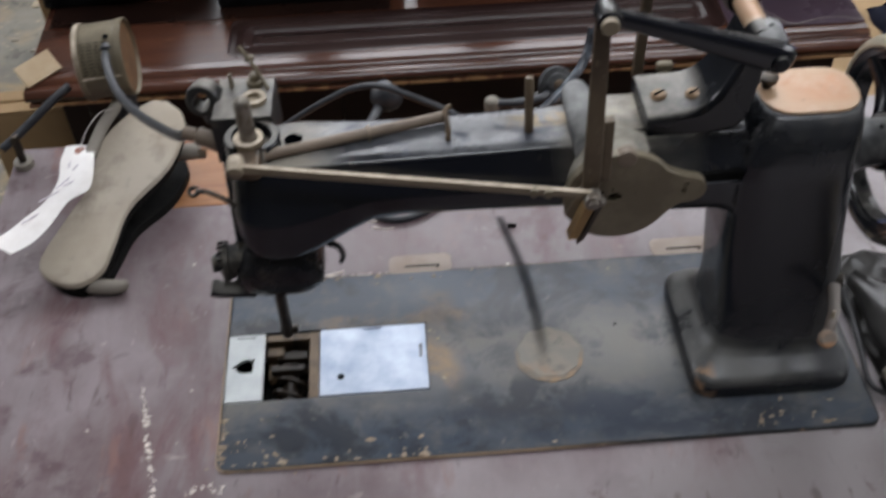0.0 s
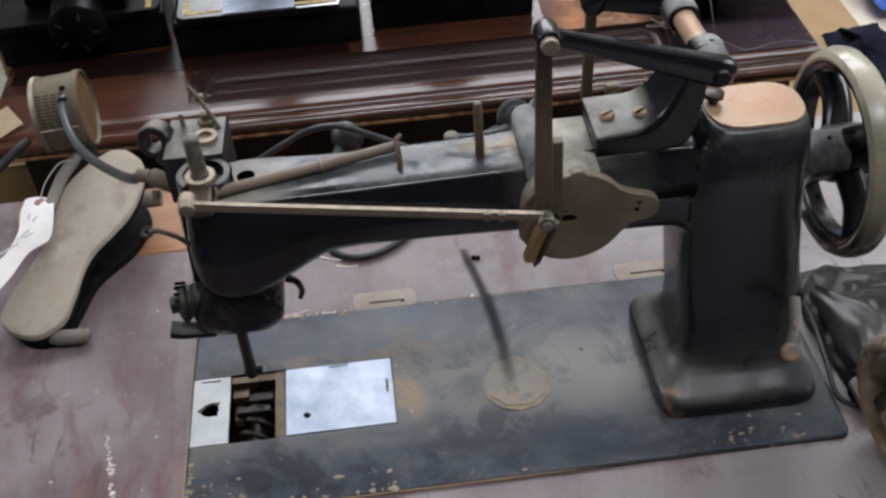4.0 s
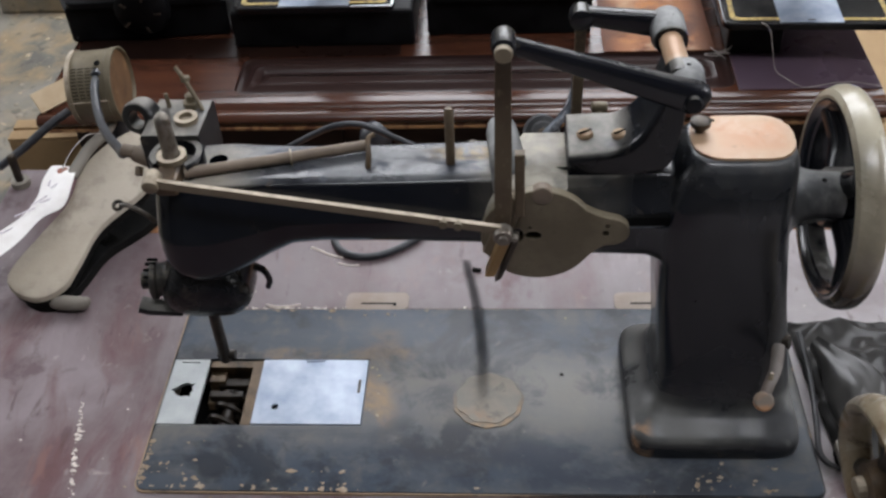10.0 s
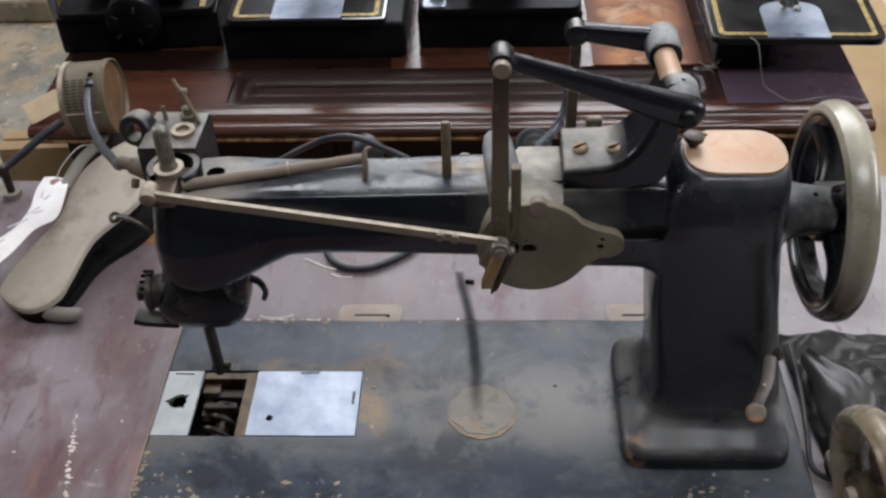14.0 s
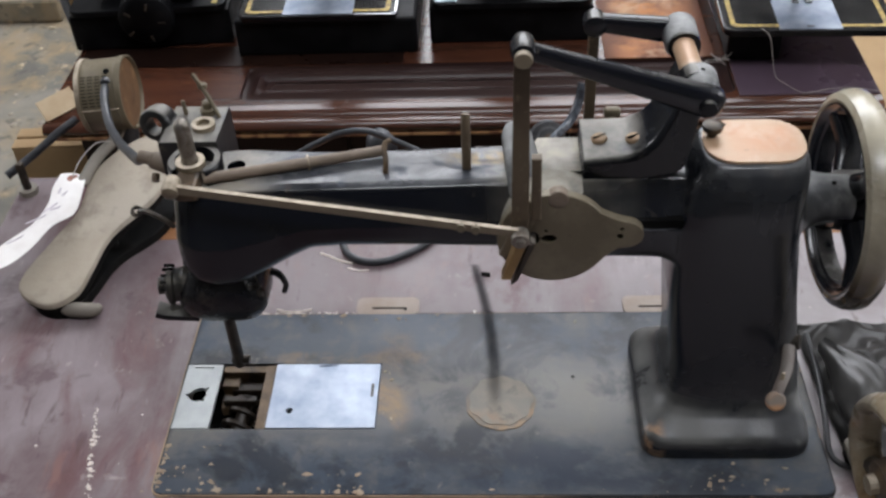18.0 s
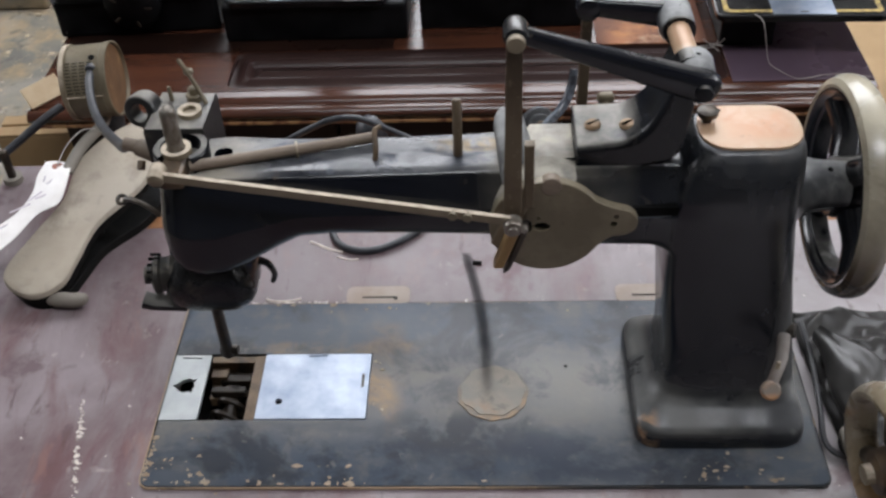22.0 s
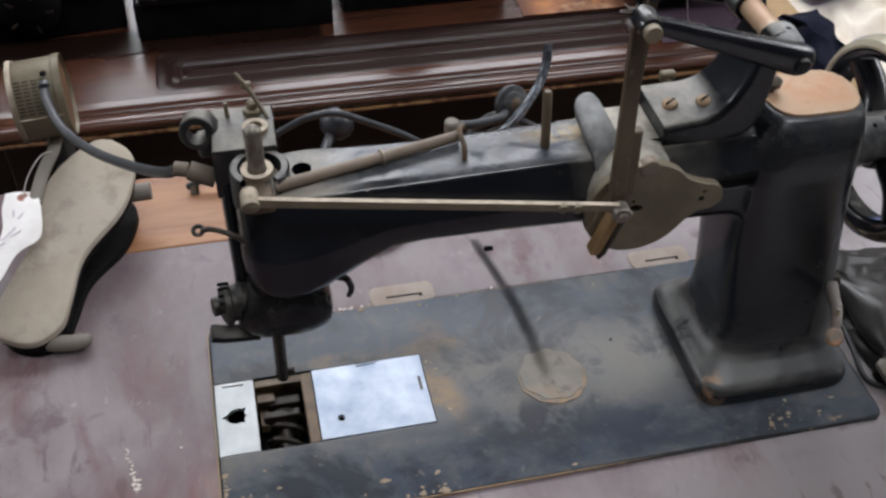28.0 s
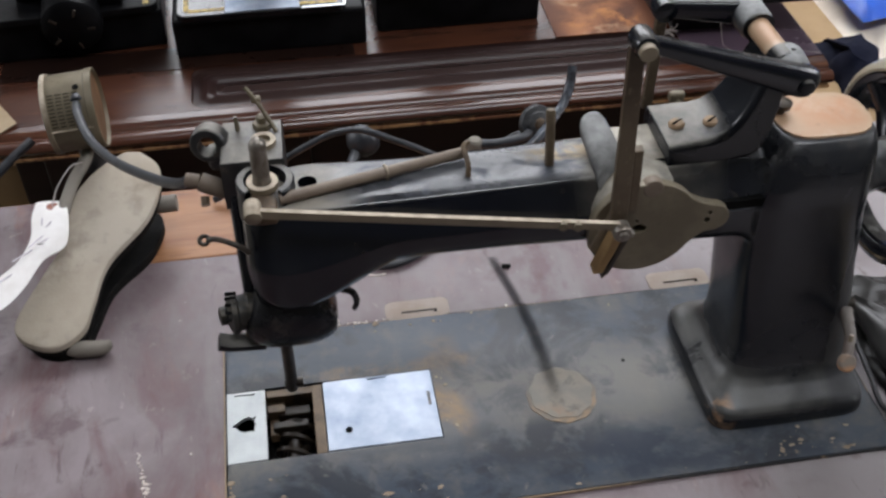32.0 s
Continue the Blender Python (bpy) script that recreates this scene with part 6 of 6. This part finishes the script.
for k in range(3):
    a = radians(80 + 120 * k)
    dv = Vector((0, math.cos(a), math.sin(a)))
    part("spoke", new_tube([W2 + dv * 0.010, W2 + dv * 0.030, W2 + dv * 0.046], 0.0075, 10, 3, 0.0060), "dark_metal", hw, smooth=True)
part("back_flange", lathe(bmesh.new(), [(0.020, 0.012), (0.044, 0.013), (0.049, 0.018), (0.044, 0.023), (0.01, 0.024)], W2, A2, 36), "loose_rim", hw, smooth=True)

bag = thing("black_plastic_bag", "crumpled dark bag lying behind the loose wheel", "bag", at=(0.53, 0.05, 0))
bm = bmesh.new()
NX, NY = 84, 70
grid = []
for i in range(NX + 1):
    row = []
    for j in range(NY + 1):
        u, v = i / NX, j / NY
        x = 0.484 + 0.135 * u + 0.010 * (1 - v)
        y = -0.026 + 0.132 * v
        edge = min(1, 4 * min(u, 1 - u) + 0.02, 4 * min(v, 1 - v) + 0.02)
        n1 = noise.noise((x * 16, y * 16, 3.1))
        n2 = 1 - abs(noise.noise((x * 14 + 4, y * 34 - x * 16, 7.7)))
        n3 = 1 - abs(noise.noise((x * 40 + y * 20, y * 50, 1.7)))
        z = 0.002 + edge ** 0.6 * (0.010 + 0.008 * n1 + 0.020 * (n2 - 0.6) + 0.010 * (n3 - 0.7))
        row.append(bm.verts.new((x + 0.006 * noise.noise((u * 6, v * 6, 1)), y + 0.010 * noise.noise((u * 5, v * 5, 9)), max(0.002, z))))
    grid.append(row)
for i in range(NX):
    for j in range(NY):
        bm.faces.new((grid[i][j], grid[i + 1][j], grid[i + 1][j + 1], grid[i][j + 1]))
part("bag_sheet", bm, "plastic", bag, smooth=True, cut=60)
lobe = bmesh.new()
rows = []
for i in range(25):
    t = i / 24
    p = Vector((0.4940, 0.0620, 0.024)).lerp(Vector((0.4990, -0.0200, 0.020)), t)
    w = 0.004 + 0.019 * math.sin(math.pi * min(1.0, t * 1.06) ** 1.25) ** 0.9
    rows.append([p + Vector((0.018 * math.sin(math.pi * t) + w * math.cos(a), 0.12 * w * math.cos(a), (0.006 + 0.40 * w) * math.sin(a) * (1 + 0.16 * math.sin(5 * a + 7 * t) + 0.08 * math.sin(9 * a - 4 * t)))) for a in [2 * math.pi * k / 24 for k in range(24)]])
rings(lobe, rows)
part("bag_lobe", lobe, "bag_grey", bag, "smooth swollen grey side of the bag", smooth=True, cut=80)
part("bag_tie", new_tube([(0.486, 0.078, 0.020), (0.487, 0.040, 0.014), (0.484, 0.000, 0.010), (0.482, -0.024, 0.006), (0.490, -0.034, 0.004), (0.503, -0.036, 0.004)], 0.0022, 8, 6), "black_rubber", bag, smooth=True)
part("bag_tongue", new_slab(rrect(-0.0065, -0.014, 0.0065, 0.014, 0.006), (), pose(0.4975, -0.0330, 0.0150, 14, 0, 8), 0.004, bevel=0.001), "foot", bag, "pale tongue at the bag's end", smooth=True)
part("tongue_base", new_box((0.4920, -0.036, 0.0), (0.5030, -0.020, 0.0105), 0.002), "iron_black", bag)

# ---- treadle table behind ----
table = thing("treadle_table", "dark varnished wooden treadle table with a grooved front panel", "table", at=(0.2, 0.6, FLOOR))
TX0, TX1, TY0, TY1 = -0.232, 0.648, 0.405, 0.95
nose = bmesh.new()
profile = [(0.440, 0.000), (0.432, -0.0005), (0.4265, -0.002), (0.4240, -0.005), (0.4210, -0.005), (0.4160, -0.003), (0.4105, -0.0045), (0.4075, -0.009), (0.4090, -0.014), (0.414, -0.017), (0.440, -0.017)]
rings(nose, [[Vector((x, y, z)) for y, z in profile] for x in (TX0, TX0 + 0.001, 0.2, TX1 - 0.001, TX1)])
part("moulded_edge", nose, "red_wood", table, "moulded dark red front edge", smooth=True, cut=50)
part("chipped_edge", new_box((TX0 + 0.002, 0.4095, -0.0215), (TX1 - 0.002, 0.440, -0.0172), 0.001), "edge_wood", table, "chipped bare wood under the front edge")
part("table_top", new_slab([(TX0, 0.4402), (TX1, 0.4402), (TX1, TY1), (TX0, TY1)], [rrect(-0.028, 0.4465, 0.502, 0.5190, 0.0137)], depth=0.02), "red_wood", table, "glossy red-brown table top")
gp = bmesh.new()
steps = ((0.0, -0.0005), (0.0012, -0.0036), (0.0080, -0.0046), (0.0125, -0.0018), (0.0165, 0.0004), (0.0210, -0.0010), (0.0245, -0.0046), (0.0300, -0.0040), (0.0330, -0.0014), (0.0360, -0.0006))
loops = [[Vector((x, y, z)) for x, y in rrect(-0.0278 + d, 0.4467 + d, 0.5018 - d, 0.5188 - d, max(0.0002, 0.0135 - 0.35 * d))] for d, z in steps]
rings(gp, [[Vector((v.x, v.y, -0.018)) for v in loops[0]]] + loops)
part("grooved_panel", gp, "dark_wood", table, "dark panel with long parallel grooves", smooth=True, cut=40)
part("plum_panel", new_slab([(0.5035, 0.4415), (0.6470, 0.4415), (0.6470, 0.900), (0.5035, 0.900)], (), Matrix.Translation((0, 0, 0.0012)), 0.0012), "plum_wood", table, "dull plum-coloured table leaf")
part("apron", new_box((TX0 + 0.02, 0.445, -0.16), (TX1 - 0.02, 0.470, -0.0215), 0.002), "dark_wood", table, "dark wooden apron")
part("drawer_front", new_box((TX0 + 0.05, 0.436, -0.15), (TX0 + 0.32, 0.4455, -0.035), 0.003), "dark_wood", table)
part("drawer_front", new_box((TX1 - 0.32, 0.436, -0.15), (TX1 - 0.05, 0.4455, -0.035), 0.003), "dark_wood", table)
for lx in (TX0 + 0.05, TX1 - 0.09):
    for ly in (0.48, TY1 - 0.08):
        part("leg", new_box((lx, ly, FLOOR), (lx + 0.04, ly + 0.04, -0.02), 0.004), "dark_wood", table)
# dark strip painted where the machines shade the table
part("shade_strip", new_slab([(-0.225, 0.5200), (0.146, 0.5200), (0.146, 0.5620), (-0.225, 0.5620)], (), Matrix.Translation((0, 0, 0.0009)), 0.0009), "table_shade", table, "dark strip for the shade in front of the machines")
part("worn_varnish", new_slab([(0.370, 0.5200), (0.4900, 0.5200), (0.4900, 0.900), (0.370, 0.900)], (), Matrix.Translation((0, 0, 0.0012)), 0.0012), "wear_and_glare", table, "worn varnish with bare orange patches and painted cream glare")


# ---- domestic sewing machines on the treadle table ----
def domestic_machine(label, x, y, turn, wide=(0.003, 0.003), border=True, plate="square", length=0.37, low=0.052, drum=False, motor=False, inset=0.0, paint="japan_home"):
    """Bed end towards the front; the arm runs away from it."""
    t = thing("domestic_sewing_machine", label, "sewing machine", "old machines on the treadle table")
    w = 0.089
    part("base", new_box((-w + inset - wide[0], 0.004 + 1.6 * inset, 0.0), (w - inset + wide[1], length, low - 0.0072), 0.004), "japan_dull", t, "black base box")
    part("bed", new_slab(rrect(-w, 0.0, w, length, 0.012), (), Matrix.Translation((0, 0, low)), 0.007, bevel=0.0015), paint, t, "glossy black bed")
    if border:
        part("bed_decal", new_slab(rrect(-w + 0.008, 0.008, w - 0.008, length - 0.02, 0.006), [rrect(-w + 0.013, 0.013, w - 0.013, length - 0.025, 0.005)], Matrix.Translation((0, 0, low + 0.0004)), 0.0004), "gold", t, "gold border decal")
    if plate == "square":
        part("slide_plate", new_slab([(-0.038, 0.002), (0.040, 0.002), (0.040, 0.075), (-0.038, 0.075)], (), Matrix.Translation((0, 0, low + 0.0012)), 0.0012), "steel", t, "bright steel slide plate")
    elif plate == "tongue":
        pts = [(0.032, 0.002), (0.032, 0.060)] + [(0.032 * math.cos(a), 0.060 + 0.020 * math.sin(a)) for a in [radians(12 * k) for k in range(1, 15)]] + [(-0.032, 0.060), (-0.032, 0.002)]
        part("slide_plate", new_slab(pts, (), Matrix.Translation((0, 0, low + 0.0012)), 0.0012), "steel", t, "round-ended steel slide plate")
        part("plate_mark", new_box((-0.004, 0.006, low + 0.001), (0.004, 0.008, low + 0.0016)), "dark_metal", t)
    elif plate == "chrome":
        part("slide_plate", new_slab(rrect(-0.0850, 0.004, -0.060, 0.120, 0.004), (), Matrix.Translation((0, 0, low + 0.0012)), 0.0012), "steel", t, "dull chromed slide plate")
        part("needle_guard", box(box(new_box((-0.074, 0.020, low + 0.001), (-0.066, 0.040, low + 0.020), 0.002), (-0.078, 0.016, low + 0.001), (-0.062, 0.024, low + 0.006), 0.0015), (-0.060, 0.044, low + 0.001), (-0.050, 0.056, low + 0.026), 0.003), "chrome", t, "chromed foot and guard")
    part("presser_foot", box(box(new_box((-0.011, 0.056, low + 0.0015), (-0.003, 0.080, low + 0.004), 0.0008), (0.003, 0.056, low + 0.0015), (0.011, 0.080, low + 0.004), 0.0008), (-0.011, 0.072, low + 0.003), (0.011, 0.082, low + 0.010), 0.001), "chrome", t, "chromed presser foot")
    part("presser_bar", new_cyl((0.0, 0.078, low + 0.008), (0.0, 0.078, low + 0.075), 0.0032), "chrome", t)
    part("needle_bar", new_cyl((0.0, 0.066, low + 0.018), (0.0, 0.066, low + 0.075), 0.0030), "chrome", t)
    hd = bmesh.new()
    rings(hd, [super_loop((0, 0.078, z), X, Y, hx, hy, 4, 24) for z, hx, hy in ((low + 0.070, 0.018, 0.022), (low + 0.074, 0.024, 0.028), (low + 0.10, 0.026, 0.030), (low + 0.17, 0.026, 0.032), (low + 0.185, 0.022, 0.030))])
    part("head", hd, paint, t, smooth=True, cut=50)
    am = bmesh.new()
    rings(am, [super_loop((0, yy, zz), X, Z, hx, hz, 3, 24) for yy, zz, hx, hz in ((0.09, low + 0.155, 0.022, 0.028), (0.16, low + 0.16, 0.020, 0.024), (0.24, low + 0.16, 0.022, 0.026), (0.29, low + 0.15, 0.026, 0.036))])
    part("arm", am, paint, t, smooth=True, cut=50)
    cl = bmesh.new()
    rings(cl, [super_loop((0, 0.30, zz), X, Y, hx, hy, 4, 24) for zz, hx, hy in ((low - 0.001, 0.044, 0.048), (low + 0.012, 0.040, 0.044), (low + 0.025, 0.031, 0.034), (low + 0.16, 0.029, 0.031), (low + 0.185, 0.024, 0.026))])
    part("pillar", cl, paint, t, smooth=True, cut=50)
    part("hand_wheel", torus(bmesh.new(), (0, 0.352, low + 0.145), (0, 1, 0), 0.056, 0.009, 40, 12), paint, t, smooth=True)
    part("wheel_hub", new_cyl((0, 0.32, low + 0.145), (0, 0.358, low + 0.145), 0.050, 0.030, seg=28), paint, t)
    if drum:
        part("face_drum", lathe(bmesh.new(), [(0.012, -0.002), (0.036, 0), (0.041, 0.004), (0.041, 0.05), (0.034, 0.056)], (-0.006, 0.022, low + 0.043), (0, 1, 0), 32), paint, t, "round black face cover", smooth=True)
        for k in range(4):
            part("cover_screw", new_cyl((-0.012 + 0.009 * k, 0.0195, low + 0.030), (-0.012 + 0.009 * k, 0.023, low + 0.030), 0.0024, seg=10), "chrome", t)
    if motor:
        part("motor", lathe(bmesh.new(), [(0.010, -0.003), (0.026, 0), (0.031, 0.005), (0.031, 0.060), (0.024, 0.066)], (0.0, -0.012, low - 0.010), (0, 1, 0.1), 32), paint, t, "black motor housing", smooth=True)
        for k in range(5):
            part("motor_vent", new_box((-0.004, -0.0006, -0.0012), (0.004, 0.0006, 0.0012), m=pose(0.020 * math.cos(k * 1.257), -0.0190, low - 0.008 + 0.020 * math.sin(k * 1.257), 0, -72 * k, 0)), "dark_metal", t)
    t.matrix_basis = pose(x, y, 0.0, 0, 0, turn)
    return t


m1 = domestic_machine("old black domestic machine with gold border and a steel plate", 0.052, 0.536, 0, wide=(0.006, 0.021))
# thin bright strips put the edge's reflection into the shape
part("edge_glint", new_slab([(0.1385, 0.540), (0.1408, 0.540), (0.1408, 0.900), (0.1385, 0.900)], (), Matrix.Translation((0, 0, 0.0527)), 0.0006), "glint_pale", m1, "bright strip painting the reflection along the bed's edge")
part("edge_glint", new_slab([(0.094, 0.5365), (0.1400, 0.5365), (0.1400, 0.5385), (0.094, 0.5385)], (), Matrix.Translation((0, 0, 0.0527)), 0.0006), "glint_pale", m1)
m2 = domestic_machine("old black domestic machine with a chromed plate", 0.267, 0.556, 0, border=False, plate="chrome", drum=True, paint="japan_dull")
m3 = domestic_machine("old black domestic machine with gold border and a tongue-shaped plate", 0.577, 0.482, -2, plate="tongue", inset=0.014, wide=(0.003, -0.095))
m0 = domestic_machine("old black domestic machine with its motor and black cable", -0.145, 0.560, 4, plate="none", border=False, motor=True, paint="japan_dull")
part("motor_bracket", new_box((-0.205, 0.590, 0.052), (-0.178, 0.640, 0.095), 0.006), "japan_dull", m0, "black motor bracket", smooth=True)
part("terminal_block", new_box((-0.118, 0.572, 0.052), (-0.092, 0.610, 0.080), 0.004), "japan_dull", m0, smooth=True)
part("lead", new_tube([(-0.190, 0.595, 0.085), (-0.175, 0.578, 0.078), (-0.150, 0.575, 0.074), (-0.125, 0.580, 0.070), (-0.105, 0.590, 0.078)], 0.0032, 8, 5), "black_rubber", m0, smooth=True)
part("corner_decal", new_slab([(-0.0715, 0.571), (-0.0655, 0.571), (-0.0675, 0.600), (-0.0735, 0.600)], (), Matrix.Translation((0, 0, 0.0526)), 0.0004), "gold", m0, "gold remains at the bed's corner")

# ---- floor clutter and boxes behind ----
def carton(name, label, lo, hi, turn=0.0):
    t = thing(name, label, "cardboard box", "cardboard boxes")
    c = Vector(((lo[0] + hi[0]) / 2, (lo[1] + hi[1]) / 2, lo[2]))
    h = Vector(((hi[0] - lo[0]) / 2, (hi[1] - lo[1]) / 2, hi[2] - lo[2]))
    part("carton_body", new_box((-h.x, -h.y, 0), (h.x, h.y, h.z), 0.002), "card", t)
    for s in (-1, 1):
        part("flap", new_box((-h.x, 0.002 if s > 0 else -h.y, h.z), (h.x, h.y if s > 0 else -0.002, h.z + 0.004), 0.001), "card", t)
    t.matrix_basis = pose(*c, 0, 0, turn)
    return t


carton("cardboard_box", "flat brown cardboard box standing beside the treadle table", (-0.325, 0.500, FLOOR), (-0.195, 0.540, -0.095), 3)
carton("cardboard_box", "brown cardboard box on the crate beside the treadle table", (0.672, 0.470, -0.2245), (0.846, 1.300, -0.165), 0)
carton("cardboard_box", "narrow brown cardboard box standing behind the machines", (-0.288, 0.680, FLOOR), (-0.240, 0.760, 0.03), 0)


def cloth(name, label, mat, x0, y0, x1, y1, z0, high, seed, n=44):
    """A heap of folded cloth on its support."""
    bm, rows = bmesh.new(), []
    for i in range(n + 1):
        row = []
        for j in range(n + 1):
            u, v = i / n, j / n
            x, y = x0 + (x1 - x0) * u, y0 + (y1 - y0) * v
            edge = min(1, 3.5 * min(u, 1 - u), 3.5 * min(v, 1 - v)) ** 0.5
            w = 0.5 + 0.5 * noise.noise((x * 9 + seed, y * 9, seed)) + 0.30 * (1 - abs(noise.noise((x * 22, y * 13 + seed, 2.0 * seed)))) - 0.2
            row.append(bm.verts.new((x + 0.02 * noise.noise((u * 4, v * 4, seed)), y + 0.02 * noise.noise((u * 4, v * 4, seed + 5)), z0 + edge * high * max(0.15, w))))
        rows.append(row)
    for i in range(n):
        for j in range(n):
            bm.faces.new((rows[i][j], rows[i + 1][j], rows[i + 1][j + 1], rows[i][j + 1]))
    return tagged(part(name, bm, mat, smooth=True, cut=80), label, "cloth")


crate = thing("wooden_crate", "low dark wooden crate under the heap of cloth", "crate", at=(0.95, 0.45, FLOOR))
part("crate_body", new_box((0.655, 0.34, FLOOR), (1.42, 1.42, -0.225), 0.004), "dark_wood", crate)
cloth("cream_cloth", "crumpled cream cloth heaped beside the treadle table", "cream", 0.852, 0.40, 1.38, 1.32, -0.2245, 0.105, 3.0)
cloth("blue_sheet", "crumpled bright blue plastic sheet beside the cloth", "blue", 0.900, 0.760, 1.38, 1.36, -0.170, 0.08, 8.0)
cloth("navy_cloth", "dark navy cloth bunched on the cardboard box", "navy", 0.782, 0.55, 0.862, 0.70, -0.1600, 0.050, 5.0, 44)

block = tagged(part("concrete_block", new_box((-1.12, 2.02, FLOOR), (-0.93, 2.13, FLOOR + 0.07), 0.01), "concrete"), "grey concrete block lying on the floor", "block")
rnd = random.Random(9)
grit = bmesh.new()
for _ in range(160):
    x, y, r = rnd.uniform(-1.7, -0.45), rnd.uniform(0.9, 2.9), rnd.uniform(0.003, 0.012)
    lathe(grit, [(r * 0.7, 0), (r, r * 0.2), (r * 0.5, r * 0.5)], (x, y, FLOOR), (0, 0, 1), 7, 0.5 + rnd.random())
tagged(part("floor_debris", grit, material("debris", (0.36, 0.30, 0.20), 0.9, other=(0.22, 0.20, 0.17), scale=4)), "scattered crumbs and chips on the concrete floor", "debris", kind="stuff")

tagged(part("black_cable", new_tube([(-0.226, 0.560, 0.006), (-0.238, 0.580, 0.010), (-0.258, 0.612, 0.034), (-0.266, 0.640, 0.066), (-0.258, 0.680, 0.105), (-0.235, 0.720, 0.135), (-0.200, 0.740, 0.150)], 0.0050, 12, 6), "black_rubber", smooth=True), "black cable hanging beside the old machine", "cable")
tagged(part("loose_thread", new_tube([(0.5260, 0.4860, 0.0535), (0.5340, 0.4790, 0.0480), (0.5400, 0.4760, 0.0250), (0.5460, 0.4740, 0.0030), (0.5540, 0.4580, 0.0026), (0.5670, 0.4420, 0.0026), (0.5800, 0.4430, 0.0026), (0.5970, 0.4480, 0.0026), (0.6210, 0.4500, 0.0026), (0.6440, 0.4420, 0.0026)], 0.00042, 6, 6), "thread"), "loose white thread trailing on the table", "thread")
lint = bmesh.new()
for k in range(5):
    torus(lint, (0.485 + 0.004 * k, 0.505 + 0.005 * math.sin(k * 2), 0.004 + 0.001 * k), (math.sin(k), 0.4, 1), 0.008 - 0.0008 * k, 0.0006, 20, 6)
tagged(part("thread_tangle", lint, "thread"), "small tangle of white thread on the table", "thread")
tagged(part("cardboard_scrap", new_box((-0.020, -0.0012, 0.0), (0.020, 0.0012, 0.026), 0.0006, m=pose(-0.212, 0.430, 0.0005, -62, -8, 38)), "card_pale"), "pale torn cardboard flap lying at the table's end", "cardboard")
